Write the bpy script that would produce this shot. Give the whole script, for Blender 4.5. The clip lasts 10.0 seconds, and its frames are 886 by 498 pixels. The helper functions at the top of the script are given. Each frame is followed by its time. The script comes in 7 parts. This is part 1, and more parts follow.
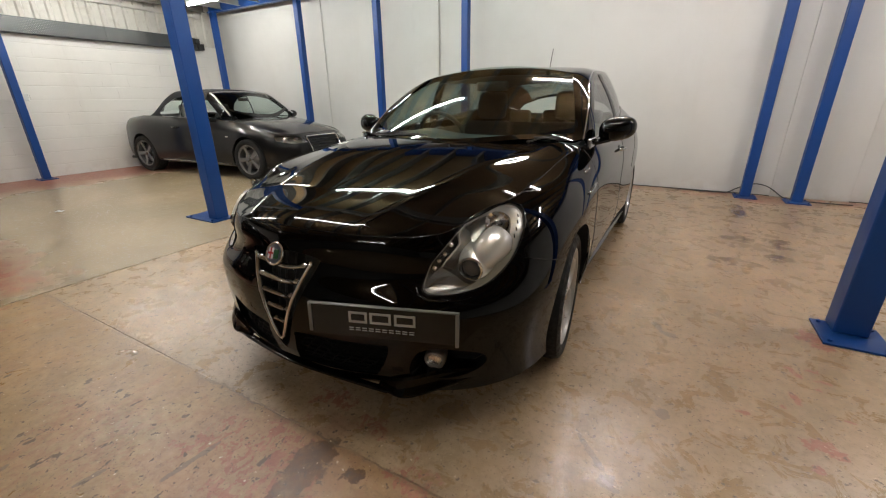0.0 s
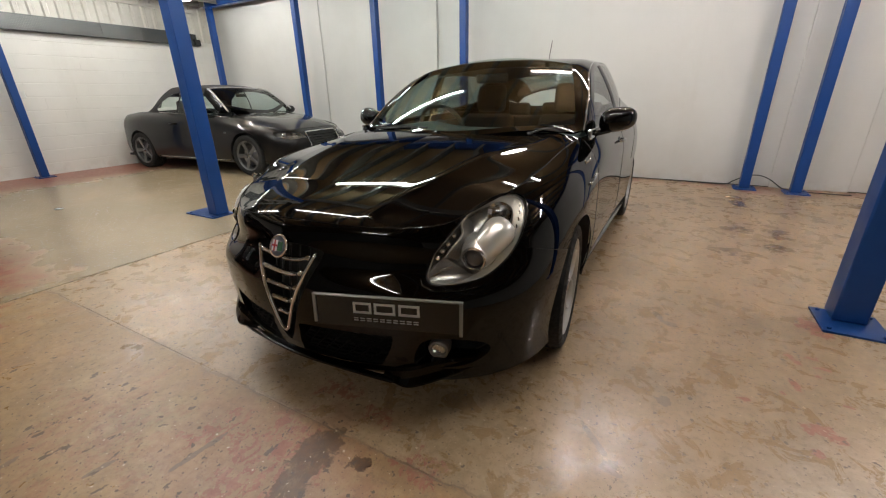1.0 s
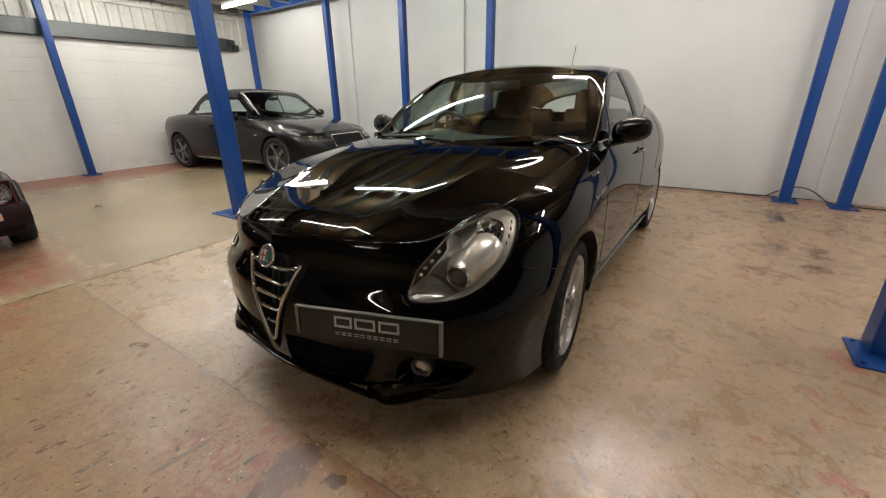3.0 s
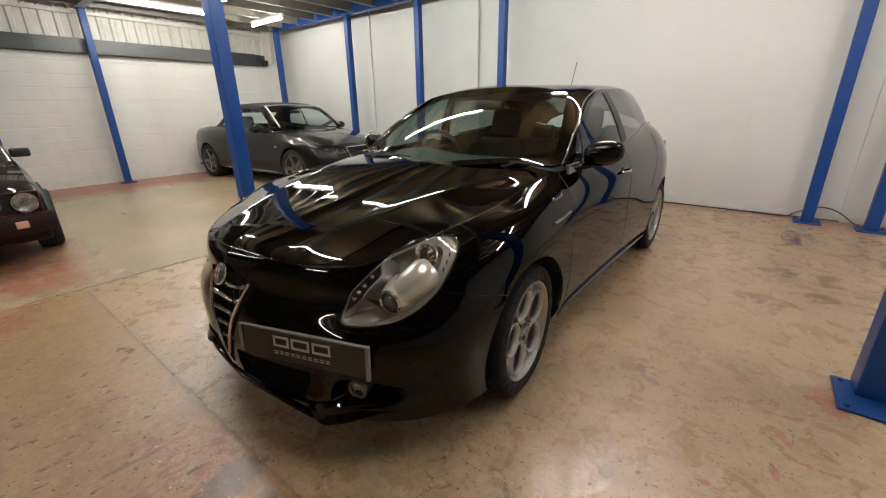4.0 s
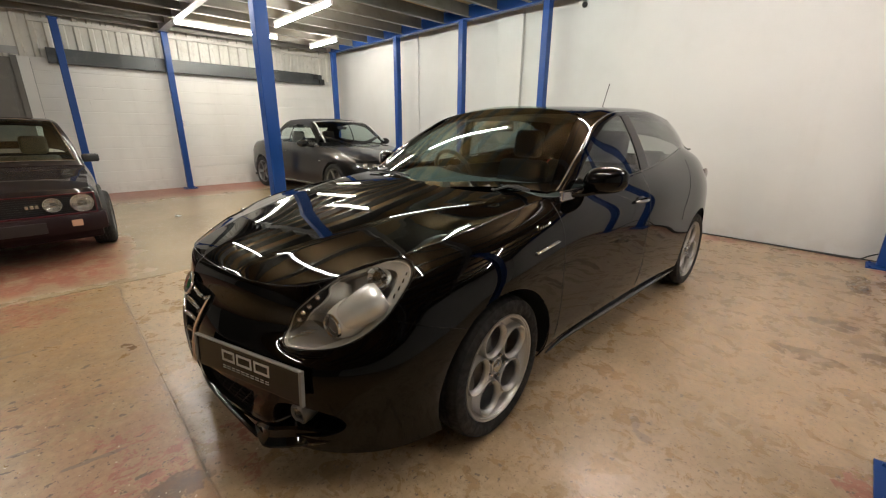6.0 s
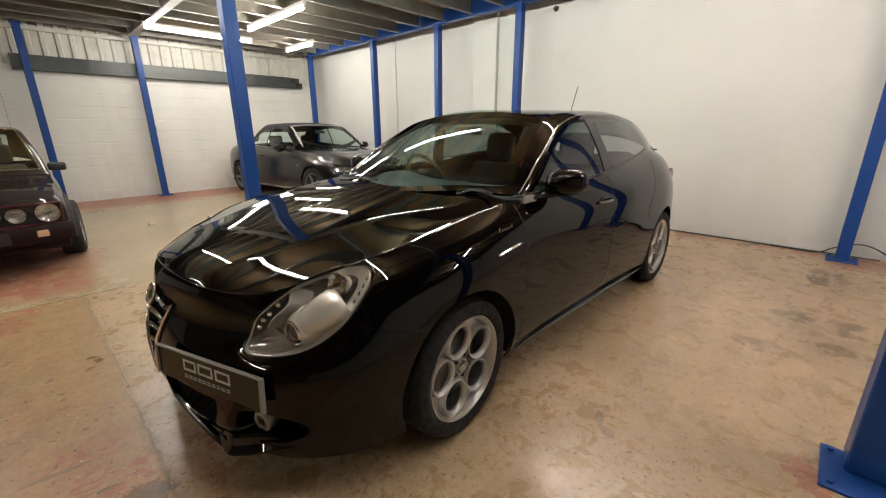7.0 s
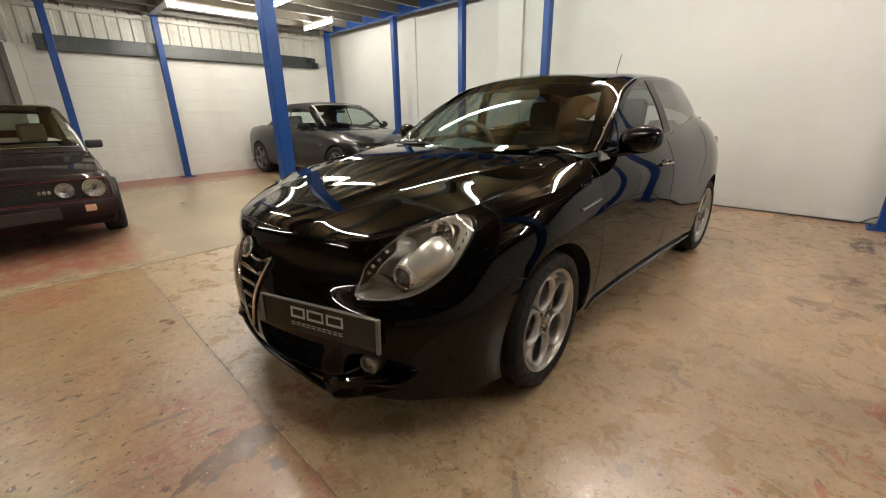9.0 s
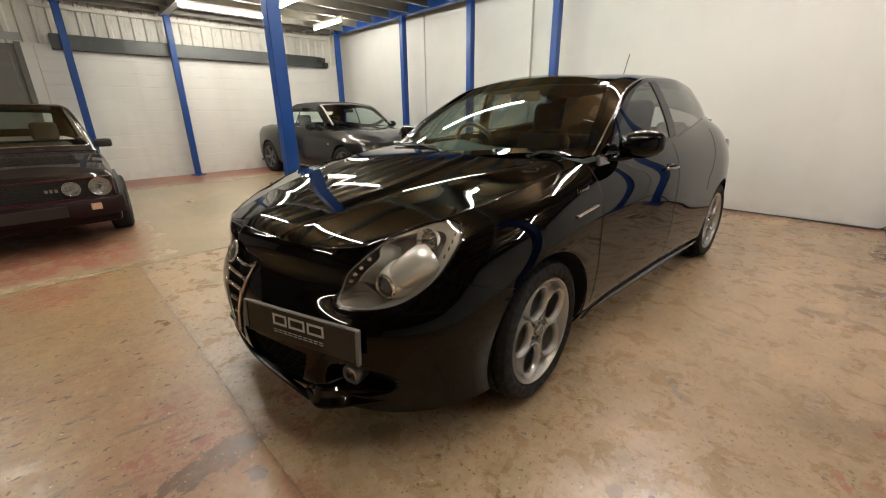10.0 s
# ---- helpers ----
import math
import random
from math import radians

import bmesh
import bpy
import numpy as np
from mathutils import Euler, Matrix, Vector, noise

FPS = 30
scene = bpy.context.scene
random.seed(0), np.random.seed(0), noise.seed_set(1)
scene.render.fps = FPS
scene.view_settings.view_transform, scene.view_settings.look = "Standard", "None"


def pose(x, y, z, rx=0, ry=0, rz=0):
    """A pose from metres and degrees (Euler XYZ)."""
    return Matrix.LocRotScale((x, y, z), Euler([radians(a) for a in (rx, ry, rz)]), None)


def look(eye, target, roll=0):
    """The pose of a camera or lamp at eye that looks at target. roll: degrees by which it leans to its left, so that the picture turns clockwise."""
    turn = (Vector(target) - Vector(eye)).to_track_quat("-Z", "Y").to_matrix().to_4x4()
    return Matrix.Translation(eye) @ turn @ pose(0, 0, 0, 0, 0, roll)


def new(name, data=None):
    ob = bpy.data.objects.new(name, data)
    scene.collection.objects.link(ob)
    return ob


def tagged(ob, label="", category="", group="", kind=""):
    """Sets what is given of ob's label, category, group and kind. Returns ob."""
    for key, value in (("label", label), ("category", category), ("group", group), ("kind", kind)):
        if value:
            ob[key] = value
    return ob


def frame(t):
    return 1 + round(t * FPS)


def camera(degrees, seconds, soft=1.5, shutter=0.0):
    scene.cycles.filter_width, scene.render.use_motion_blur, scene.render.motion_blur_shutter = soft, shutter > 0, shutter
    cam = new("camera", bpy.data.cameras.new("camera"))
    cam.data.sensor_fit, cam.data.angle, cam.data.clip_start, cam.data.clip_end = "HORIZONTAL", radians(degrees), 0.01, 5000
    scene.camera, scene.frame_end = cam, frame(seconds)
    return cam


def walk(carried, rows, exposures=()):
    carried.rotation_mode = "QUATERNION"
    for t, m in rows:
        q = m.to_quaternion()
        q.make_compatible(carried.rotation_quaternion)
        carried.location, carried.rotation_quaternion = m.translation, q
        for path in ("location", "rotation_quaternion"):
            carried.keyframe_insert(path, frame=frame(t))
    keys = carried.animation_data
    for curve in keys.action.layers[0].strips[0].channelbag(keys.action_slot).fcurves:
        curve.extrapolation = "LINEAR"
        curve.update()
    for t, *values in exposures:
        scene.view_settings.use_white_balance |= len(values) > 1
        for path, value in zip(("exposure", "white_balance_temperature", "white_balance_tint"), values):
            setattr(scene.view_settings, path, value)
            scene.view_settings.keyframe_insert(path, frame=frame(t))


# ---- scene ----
cam = camera(96.0, 10.0, soft=1.15)
PATH = [
    (0, (0.11, 0.11, 1.246), (-0.812, 1.741, 0.545), -0.7),
    (0.5, (0.106, 0.107, 1.249), (-0.815, 1.737, 0.546), -1.0),
    (1, (0.105, 0.089, 1.233), (-0.81, 1.715, 0.51), -1.2),
    (1.5, (0.106, 0.08, 1.238), (-0.819, 1.7, 0.517), -1.4),
    (2, (0.123, 0.08, 1.245), (-0.819, 1.689, 0.524), -1.3),
    (2.5, (0.136, 0.124, 1.242), (-0.853, 1.707, 0.522), -1.3),
    (2.7, (0.147, 0.148, 1.243), (-0.859, 1.722, 0.53), -1.1),
    (3.8, (0.47, 0.432, 1.327), (-0.685, 1.91, 0.635), -1.2),
    (4, (0.491, 0.429, 1.323), (-0.68, 1.907, 0.655), -1.0),
    (4.5, (0.506, 0.476, 1.314), (-0.704, 1.933, 0.672), -0.9),
    (5, (0.482, 0.632, 1.297), (-0.75, 2.086, 0.69), -0.3),
    (5.2, (0.515, 0.691, 1.305), (-0.762, 2.108, 0.703), -0.2),
    (6.3, (0.746, 0.745, 1.333), (-0.633, 2.071, 0.75), 0.5),
    (6.5, (0.773, 0.764, 1.34), (-0.583, 2.115, 0.76), 0.2),
    (7, (0.777, 0.782, 1.343), (-0.55, 2.163, 0.766), -0.3),
    (7.5, (0.757, 0.797, 1.33), (-0.567, 2.173, 0.736), -0.5),
    (8, (0.705, 0.745, 1.237), (-0.62, 2.103, 0.602), -0.8),
    (8.5, (0.617, 0.578, 1.211), (-0.7, 1.937, 0.562), -0.8),
    (9, (0.567, 0.48, 1.222), (-0.762, 1.828, 0.578), -0.9),
    (9.5, (0.561, 0.483, 1.23), (-0.78, 1.82, 0.586), -0.8),
    (10, (0.593, 0.586, 1.236), (-0.774, 1.895, 0.589), -0.7),
]
EXPOSE = [(0, -0.17, 6450, 12), (3.2, -0.16, 6500, 12), (5, -0.05, 6700, 12), (6.5, 0.0, 6780, 12), (8.2, 0.01, 6900, 11), (10, 0.01, 6900, 11)]
walk(cam, [(t, look(eye, target, roll)) for t, eye, target, roll in PATH], EXPOSE)

# ---- world and light ----
world = bpy.data.worlds.new("world")
scene.world = world
world.use_nodes = True
world.node_tree.nodes["Background"].inputs[0].default_value = (0.9, 0.95, 1.0, 1)
world.node_tree.nodes["Background"].inputs[1].default_value = 0.0
scene.view_settings.exposure = 0.0


# ---- materials ----
def mat(name, color, rough=0.6, metal=0.0, emit=None, strength=0.0, coat=0.0):
    m = bpy.data.materials.new(name)
    m.use_nodes = True
    b = m.node_tree.nodes["Principled BSDF"]
    b.inputs["Base Color"].default_value = (*color, 1)
    b.inputs["Roughness"].default_value = rough
    b.inputs["Metallic"].default_value = metal
    b.inputs["Coat Weight"].default_value = coat
    b.inputs["Coat Roughness"].default_value = 0.02
    if emit:
        b.inputs["Emission Color"].default_value = (*emit, 1)
        b.inputs["Emission Strength"].default_value = strength
    return m


M_BLACK = mat("black_car_paint", (0.0009, 0.0008, 0.0008), 0.5, coat=1.0)
M_BLACK.node_tree.nodes["Principled BSDF"].inputs["Specular IOR Level"].default_value = 0.0
M_BLACK.node_tree.nodes["Principled BSDF"].inputs["Coat Roughness"].default_value = 0.022
M_BLACK.node_tree.nodes["Principled BSDF"].inputs["Coat IOR"].default_value = 1.37
M_TUBE = mat("lit_tube", (1, 1, 1), emit=(1.0, 0.945, 0.92), strength=285)
M_TUBE_MID = mat("warm_lit_tube", (1, 1, 1), emit=(1.0, 0.945, 0.91), strength=212)
# weaker tube, its strength set to balance the light on walls and floor
M_TUBE_DIM = mat("dim_lit_tube", (1, 1, 1), emit=(0.965, 0.96, 0.90), strength=172)
M_TUBE_COOL = mat("cool_lit_tube", (1, 1, 1), emit=(0.84, 0.99, 0.93), strength=172)


def glass(name, tint, rough=0.0, ior=1.5):
    """Thin pane: see-through with a mirror sheen that grows at low angles."""
    m = bpy.data.materials.new(name)
    m.use_nodes = True
    nt = m.node_tree
    nt.nodes.clear()
    out = nt.nodes.new("ShaderNodeOutputMaterial")
    mix = nt.nodes.new("ShaderNodeMixShader")
    clear = nt.nodes.new("ShaderNodeBsdfTransparent")
    gloss = nt.nodes.new("ShaderNodeBsdfGlossy")
    face = nt.nodes.new("ShaderNodeLayerWeight")
    face.inputs["Blend"].default_value = 0.5
    power = nt.nodes.new("ShaderNodeMath")
    power.operation = "POWER"
    power.inputs[1].default_value = 5.0
    nt.links.new(face.outputs["Facing"], power.inputs[0])
    fres = nt.nodes.new("ShaderNodeMapRange")
    fres.inputs[3].default_value = ((ior - 1) / (ior + 1)) ** 2
    nt.links.new(power.outputs[0], fres.inputs[0])
    clear.inputs[0].default_value = (*tint, 1)
    gloss.inputs["Roughness"].default_value = rough
    nt.links.new(fres.outputs[0], mix.inputs[0])
    nt.links.new(clear.outputs[0], mix.inputs[1])
    nt.links.new(gloss.outputs[0], mix.inputs[2])
    nt.links.new(mix.outputs[0], out.inputs[0])
    return m


M_GLASS = glass("car_window_glass", (0.80, 0.92, 0.89), ior=1.95)
M_SCREEN = glass("windscreen_glass", (0.60, 0.72, 0.69), ior=1.95)
M_PANE = glass("clear_window_glass", (0.90, 0.95, 0.93))
M_SIDE = glass("door_window_glass", (0.40, 0.47, 0.455), ior=1.95)
M_TINT = glass("tinted_window_glass", (0.26, 0.30, 0.295), ior=1.95)
M_CLEAR = glass("clear_lamp_cover", (0.95, 0.95, 0.95), ior=1.8)
# near-black: the shade inside the lower intake is put into this colour
M_VOID = mat("intake_shade_black", (0.004, 0.004, 0.004), 0.8)
M_VOID.node_tree.nodes["Principled BSDF"].inputs["Specular IOR Level"].default_value = 0.15
M_CHROME = mat("chrome", (0.75, 0.75, 0.75), 0.08, 1.0)
M_SILVER = mat("silver_wheel_paint", (0.47, 0.465, 0.455), 0.33, 0.8, coat=0.2)
M_DARK = mat("black_plastic", (0.012, 0.012, 0.012), 0.5)
M_SEAT = mat("dark_seat_cloth", (0.013, 0.013, 0.014), 0.85)
M_DASH = mat("grey_dashboard_plastic", (0.030, 0.042, 0.042), 0.6)
M_GREYCHROME = mat("satin_chrome", (0.45, 0.45, 0.45), 0.18, 1.0)
M_DARKGLOSS = mat("gloss_black_plastic", (0.008, 0.008, 0.008), 0.12)
M_PILLAR = mat("grey_pillar_film", (0.035, 0.034, 0.033), 0.45)
M_WHITE = mat("white_enamel", (0.7, 0.7, 0.68), 0.3)
M_RED = mat("red_enamel", (0.4, 0.01, 0.015), 0.3)
M_GREEN = mat("green_enamel", (0.02, 0.12, 0.04), 0.3)
M_BADGE = mat("badge_blue_grey", (0.12, 0.14, 0.18), 0.3, 0.4)
M_LENS = mat("clear_lens", (0.5, 0.5, 0.49), 0.08, 0.8)
M_LENSDARK = mat("projector_glass", (0.10, 0.10, 0.10), 0.03, 0.2, coat=1.0)
M_PLATE = mat("black_plate", (0.008, 0.008, 0.008), 0.25)
M_EDGE = mat("clear_plastic_edge", (0.19, 0.185, 0.17), 0.2)
M_LETTER = mat("grey_lettering", (0.46, 0.46, 0.45), 0.4)
M_LAMPGREY = mat("lamp_housing_grey", (0.37, 0.36, 0.335), 0.24, 0.6)
M_LAMPSILVER = mat("lamp_satin_silver", (0.66, 0.645, 0.60), 0.24, 0.65)
M_DISC = mat("worn_brake_metal", (0.25, 0.24, 0.23), 0.4, 0.9)
M_SKIRT = mat("grey_skirt", (0.03, 0.03, 0.03), 0.25, coat=0.6)
M_REDLENS = mat("red_lens", (0.25, 0.008, 0.008), 0.1, coat=0.8)
M_SEATGREY = mat("grey_headlining", (0.10, 0.10, 0.10), 0.9)
M_GREYPAINT = mat("dark_grey_metallic_paint", (0.0045, 0.0043, 0.0044), 0.35, 0.0, coat=1.0)
M_FABRIC = mat("black_roof_fabric", (0.012, 0.012, 0.014), 0.9)
M_GREYRIM = mat("grey_wheel_paint", (0.16, 0.16, 0.16), 0.35, 0.6)
M_OLDBLACK = mat("old_black_paint", (0.006, 0.0032, 0.0034), 0.5, coat=0.7)
M_DARKRED = mat("dark_red_plastic", (0.012, 0.0028, 0.0036), 0.55)
M_DARKRED.node_tree.nodes["Principled BSDF"].inputs["Specular IOR Level"].default_value = 0.18
M_OLDSEAT = mat("olive_seat_cloth", (0.045, 0.04, 0.027), 0.9)
M_REDLINE = mat("red_line_trim", (0.11, 0.008, 0.012), 0.4)
M_ORANGE = mat("orange_lens", (0.60, 0.36, 0.24), 0.2)
M_PLATEGREY = mat("dull_plate", (0.020, 0.014, 0.014), 0.4)
M_GREYPAINT.node_tree.nodes["Principled BSDF"].inputs["Coat IOR"].default_value = 1.37
for m_ in (M_OLDBLACK, M_GREYPAINT):
    m_.node_tree.nodes["Principled BSDF"].inputs["Specular IOR Level"].default_value = 0.1
M_OLDLAMP = mat("old_lamp_reflector", (0.50, 0.50, 0.49), 0.18, 0.75)


# ---- weathered surfaces ----
class Net:
    """Short hand for a material's nodes, in world metres."""

    def __init__(self, name):
        self.m = bpy.data.materials.new(name)
        self.m.use_nodes = True
        self.t = self.m.node_tree
        self.rags = {}
        self.bsdf = self.t.nodes["Principled BSDF"]
        self.pos = self.t.nodes.new("ShaderNodeNewGeometry").outputs["Position"]

    def node(self, kind):
        return self.t.nodes.new(kind)

    def link(self, a, b):
        self.t.links.new(a, b)

    def put(self, sock, v):
        if isinstance(v, bpy.types.NodeSocket):
            self.link(v, sock)
        elif isinstance(v, tuple) and len(v) == 3 and sock.type == "RGBA":
            sock.default_value = (*v, 1)
        else:
            sock.default_value = v

    def noise(self, scale, detail=4, rough=0.55, vec=None, dist=0.0):
        n = self.node("ShaderNodeTexNoise")
        self.put(n.inputs["Vector"], vec or self.pos)
        n.inputs["Scale"].default_value, n.inputs["Detail"].default_value = scale, detail
        n.inputs["Roughness"].default_value, n.inputs["Distortion"].default_value = rough, dist
        return n.outputs["Fac"]

    def step(self, v, lo, hi, a=0.0, b=1.0):
        n = self.node("ShaderNodeMapRange")
        n.interpolation_type = "SMOOTHSTEP"
        self.put(n.inputs[0], v)
        for i, x in enumerate((lo, hi, a, b)):
            n.inputs[i + 1].default_value = x
        return n.outputs[0]

    def math(self, op, a, b=0.0):
        n = self.node("ShaderNodeMath")
        n.operation = op
        self.put(n.inputs[0], a)
        self.put(n.inputs[1], b)
        return n.outputs[0]

    def mix(self, f, a, b):
        n = self.node("ShaderNodeMix")
        n.data_type = "RGBA"
        self.put(n.inputs[0], f)
        self.put(n.inputs[6], a)
        self.put(n.inputs[7], b)
        return n.outputs[2]

    def scaled(self, x, y, z):
        n = self.node("ShaderNodeVectorMath")
        n.operation = "MULTIPLY"
        self.link(self.pos, n.inputs[0])
        n.inputs[1].default_value = (x, y, z)
        return n.outputs[0]

    def axes(self):
        n = self.node("ShaderNodeSeparateXYZ")
        self.link(self.pos, n.inputs[0])
        return n.outputs

    def blob(self, x, y, rx, ry, turn=0.0, rag=0.35, scale=9.0):
        """A ragged patch: 1 inside, 0 outside."""
        m = self.node("ShaderNodeMapping")
        m.vector_type = "TEXTURE"
        self.link(self.pos, m.inputs[0])
        m.inputs["Location"].default_value = (x, y, 0)
        m.inputs["Rotation"].default_value = (0, 0, radians(turn))
        m.inputs["Scale"].default_value = (rx, ry, 1)
        ln = self.node("ShaderNodeVectorMath")
        ln.operation = "LENGTH"
        self.link(m.outputs[0], ln.inputs[0])
        d = self.math("ADD", ln.outputs["Value"], self.math("MULTIPLY", self.math("SUBTRACT", self.rag(scale), 0.5), rag * 4))
        return self.step(d, 0.85, 1.15, 1.0, 0.0)

    def rag(self, scale):
        if scale not in self.rags:
            self.rags[scale] = self.noise(scale, 5, 0.6)
        return self.rags[scale]

    def add(self, *vs):
        out = vs[0]
        for v in vs[1:]:
            out = self.math("MAXIMUM", out, v)
        return out

    def bump(self, height, strength, distance=0.01):
        n = self.node("ShaderNodeBump")
        n.inputs["Strength"].default_value, n.inputs["Distance"].default_value = strength, distance
        self.put(n.inputs["Height"], height)
        self.link(n.outputs[0], self.bsdf.inputs["Normal"])


def concrete():
    n = Net("worn_concrete")
    big, mid, fine, grit = n.noise(0.7, 4), n.noise(2.1, 5, 0.55, dist=0.3), n.noise(19, 6, 0.65), n.noise(120, 3)
    drawn = n.noise(4.0, 6, 0.66, n.scaled(1.9, 1.0, 1), 0.5)
    pat, pit = n.noise(5.2, 6, 0.62, dist=0.4), n.noise(46, 4, 0.6)
    x, y, z = n.axes()
    # three bays: yellowish under the black car, browner and more worn in front, plain behind
    edge = n.math("ADD", y, n.math("MULTIPLY", n.math("SUBTRACT", n.noise(5, 6, 0.7), 0.5), 0.09))
    cloud, grain = n.noise(3.1, 8, 0.72), n.noise(34, 6, 0.75)
    col = n.mix(n.step(big, 0.35, 0.65), (0.378, 0.264, 0.150), (0.482, 0.341, 0.208))
    col = n.mix(n.math("MULTIPLY", n.step(mid, 0.36, 0.68), 0.60), col, (0.285, 0.207, 0.108))
    col = n.mix(n.math("MULTIPLY", n.step(cloud, 0.46, 0.66), 0.62), col, (0.225, 0.160, 0.082))
    col = n.mix(n.math("MULTIPLY", n.step(pat, 0.44, 0.74), 0.40), col, (0.51, 0.385, 0.252))
    col = n.mix(n.math("MULTIPLY", n.step(fine, 0.42, 0.70), 0.40), col, (0.54, 0.40, 0.265))
    col = n.mix(n.math("MULTIPLY", n.step(grain, 0.50, 0.64), 0.52), col, (0.185, 0.130, 0.066))
    front_bay = n.math("MULTIPLY", n.step(edge, 0.925, 0.945, 1.0, 0.0), n.step(x, -3.62, -3.58, 0.0, 1.0))
    worn = n.mix(n.step(drawn, 0.40, 0.62), (0.352, 0.210, 0.088), (0.278, 0.158, 0.062))
    worn = n.mix(n.math("MULTIPLY", n.step(pat, 0.53, 0.66), 0.45), worn, (0.265, 0.140, 0.074))
    worn = n.mix(n.math("MULTIPLY", n.step(mid, 0.46, 0.62), 0.35), worn, (0.30, 0.225, 0.120))
    worn = n.mix(n.math("MULTIPLY", n.step(fine, 0.44, 0.74), 0.38), worn, (0.405, 0.266, 0.126))
    worn = n.mix(n.math("MULTIPLY", n.step(cloud, 0.48, 0.64), 0.40), worn, (0.205, 0.125, 0.062))
    worn = n.mix(n.math("MULTIPLY", n.step(grain, 0.48, 0.66), 0.50), worn, (0.165, 0.098, 0.052))
    worn = n.mix(n.math("MULTIPLY", n.step(grain, 0.30, 0.44, 1.0, 0.0), 0.40), worn, (0.46, 0.33, 0.19))
    col = n.mix(n.math("MULTIPLY", front_bay, 0.86), col, worn)
    rear = n.step(x, -3.62, -3.58, 1.0, 0.0)
    plain = n.mix(n.step(big, 0.35, 0.65), (0.335, 0.262, 0.165), (0.41, 0.328, 0.212))
    plain = n.mix(n.math("MULTIPLY", n.step(pat, 0.45, 0.65), 0.35), plain, (0.29, 0.222, 0.14))
    col = n.mix(n.math("MULTIPLY", rear, 0.85), col, plain)
    # what is left of red floor paint: along the end wall, in a far corner, and in scraps
    flakes, scrap = n.noise(5.5, 7, 0.68, dist=0.6), n.noise(24, 6, 0.74, n.scaled(1.15, 0.75, 1), 0.5)
    band = n.step(n.math("ADD", x, n.math("MULTIPLY", n.math("SUBTRACT", big, 0.5), 1.6)), -8.9, -8.2, 1.0, 0.0)
    rim = n.step(n.math("ADD", y, n.math("MULTIPLY", n.math("SUBTRACT", mid, 0.5), 0.5)), 6.25, 6.60, 0.0, 0.9)
    bay = n.math("MULTIPLY", n.step(x, -3.95, -3.65, 1.0, 0.0), n.step(n.math("ADD", y, n.math("MULTIPLY", n.math("SUBTRACT", mid, 0.5), 1.0)), 0.85, 1.25, 1.0, 0.0))
    bay = n.math("MULTIPLY", bay, n.step(flakes, 0.36, 0.56, 0.25, 1.0))
    wide = n.add(n.blob(-1.08, 0.76, 0.25, 0.16, 10, 0.9, 7), n.blob(-0.98, 0.60, 0.14, 0.10, 0, 0.9, 9), n.blob(-0.50, 0.94, 0.08, 0.07, 0, 0.9, 11), n.blob(-1.02, 1.12, 0.11, 0.06, 20, 0.9, 11),
                 n.blob(-0.78, 1.08, 0.07, 0.05, 0, 0.9, 12), n.math("MULTIPLY", n.blob(-1.75, 0.45, 0.30, 0.25, 0, 1.2, 5), 0.35), n.blob(-3.3, 0.35, 0.25, 0.3, 0, 1.2, 5))
    wash = n.math("MULTIPLY", n.math("MAXIMUM", n.blob(-1.05, 0.70, 0.42, 0.26, 10, 0.8, 4), n.blob(-0.55, 0.55, 0.35, 0.25, 0, 0.9, 4)), 0.26)
    wide = n.math("MAXIMUM", n.math("MULTIPLY", wide, n.step(scrap, 0.47, 0.53, 0.08, 0.9)), wash)
    small = n.add(n.blob(0.78, 1.81, 0.055, 0.032, 20, 0.9, 34), n.blob(0.83, 1.78, 0.03, 0.024, 0, 0.9, 34), n.blob(0.75, 1.67, 0.018, 0.02, 0, 0.8, 34), n.blob(0.76, 2.09, 0.015, 0.04, 15, 0.9, 34), n.blob(0.55, 1.88, 0.022, 0.014, 0, 0.8, 34),
                  n.blob(0.79, 2.31, 0.015, 0.042, 30, 0.9, 34), n.blob(0.87, 2.36, 0.022, 0.018, 0, 0.9, 34), n.blob(0.90, 2.28, 0.034, 0.012, 0, 0.9, 34), n.blob(0.98, 2.72, 0.075, 0.09, 0, 1.2, 18),
                  n.blob(0.86, 2.20, 0.014, 0.010, 0, 0.9, 34), n.blob(0.70, 2.00, 0.010, 0.012, 0, 0.9, 34), n.blob(0.92, 2.02, 0.016, 0.010, 0, 0.9, 34),
                  n.blob(1.10, 6.36, 0.14, 0.06, 0, 0.4, 9), n.blob(1.14, 6.32, 0.06, 0.04, 0, 0.4, 14), n.math("MULTIPLY", n.blob(1.40, 6.40, 0.40, 0.16, 0, 0.6, 6), 0.55))
    small = n.math("MULTIPLY", small, n.step(pit, 0.36, 0.46, 0.25, 0.92))
    red = n.add(n.math("MULTIPLY", band, n.step(flakes, 0.28, 0.5, 0.7, 1.0)), n.math("MULTIPLY", rim, n.step(flakes, 0.42, 0.6)), bay, wide, small)
    red = n.math("MULTIPLY", red, 0.93)
    col = n.mix(red, col, n.mix(n.step(fine, 0.4, 0.65), (0.27, 0.068, 0.042), (0.35, 0.135, 0.082)))
    # brown spill with a drawn-out tail, drops, scrapes
    spill = n.add(n.blob(-0.87, 0.85, 0.078, 0.092, -8, 0.6, 16), n.math("MULTIPLY", n.blob(-0.86, 0.72, 0.062, 0.13, 12, 0.9, 18), 0.9), n.blob(-0.69, 0.86, 0.040, 0.030, 20, 0.9, 26), n.blob(-0.83, 0.60, 0.012, 0.07, 14, 0.8, 26))
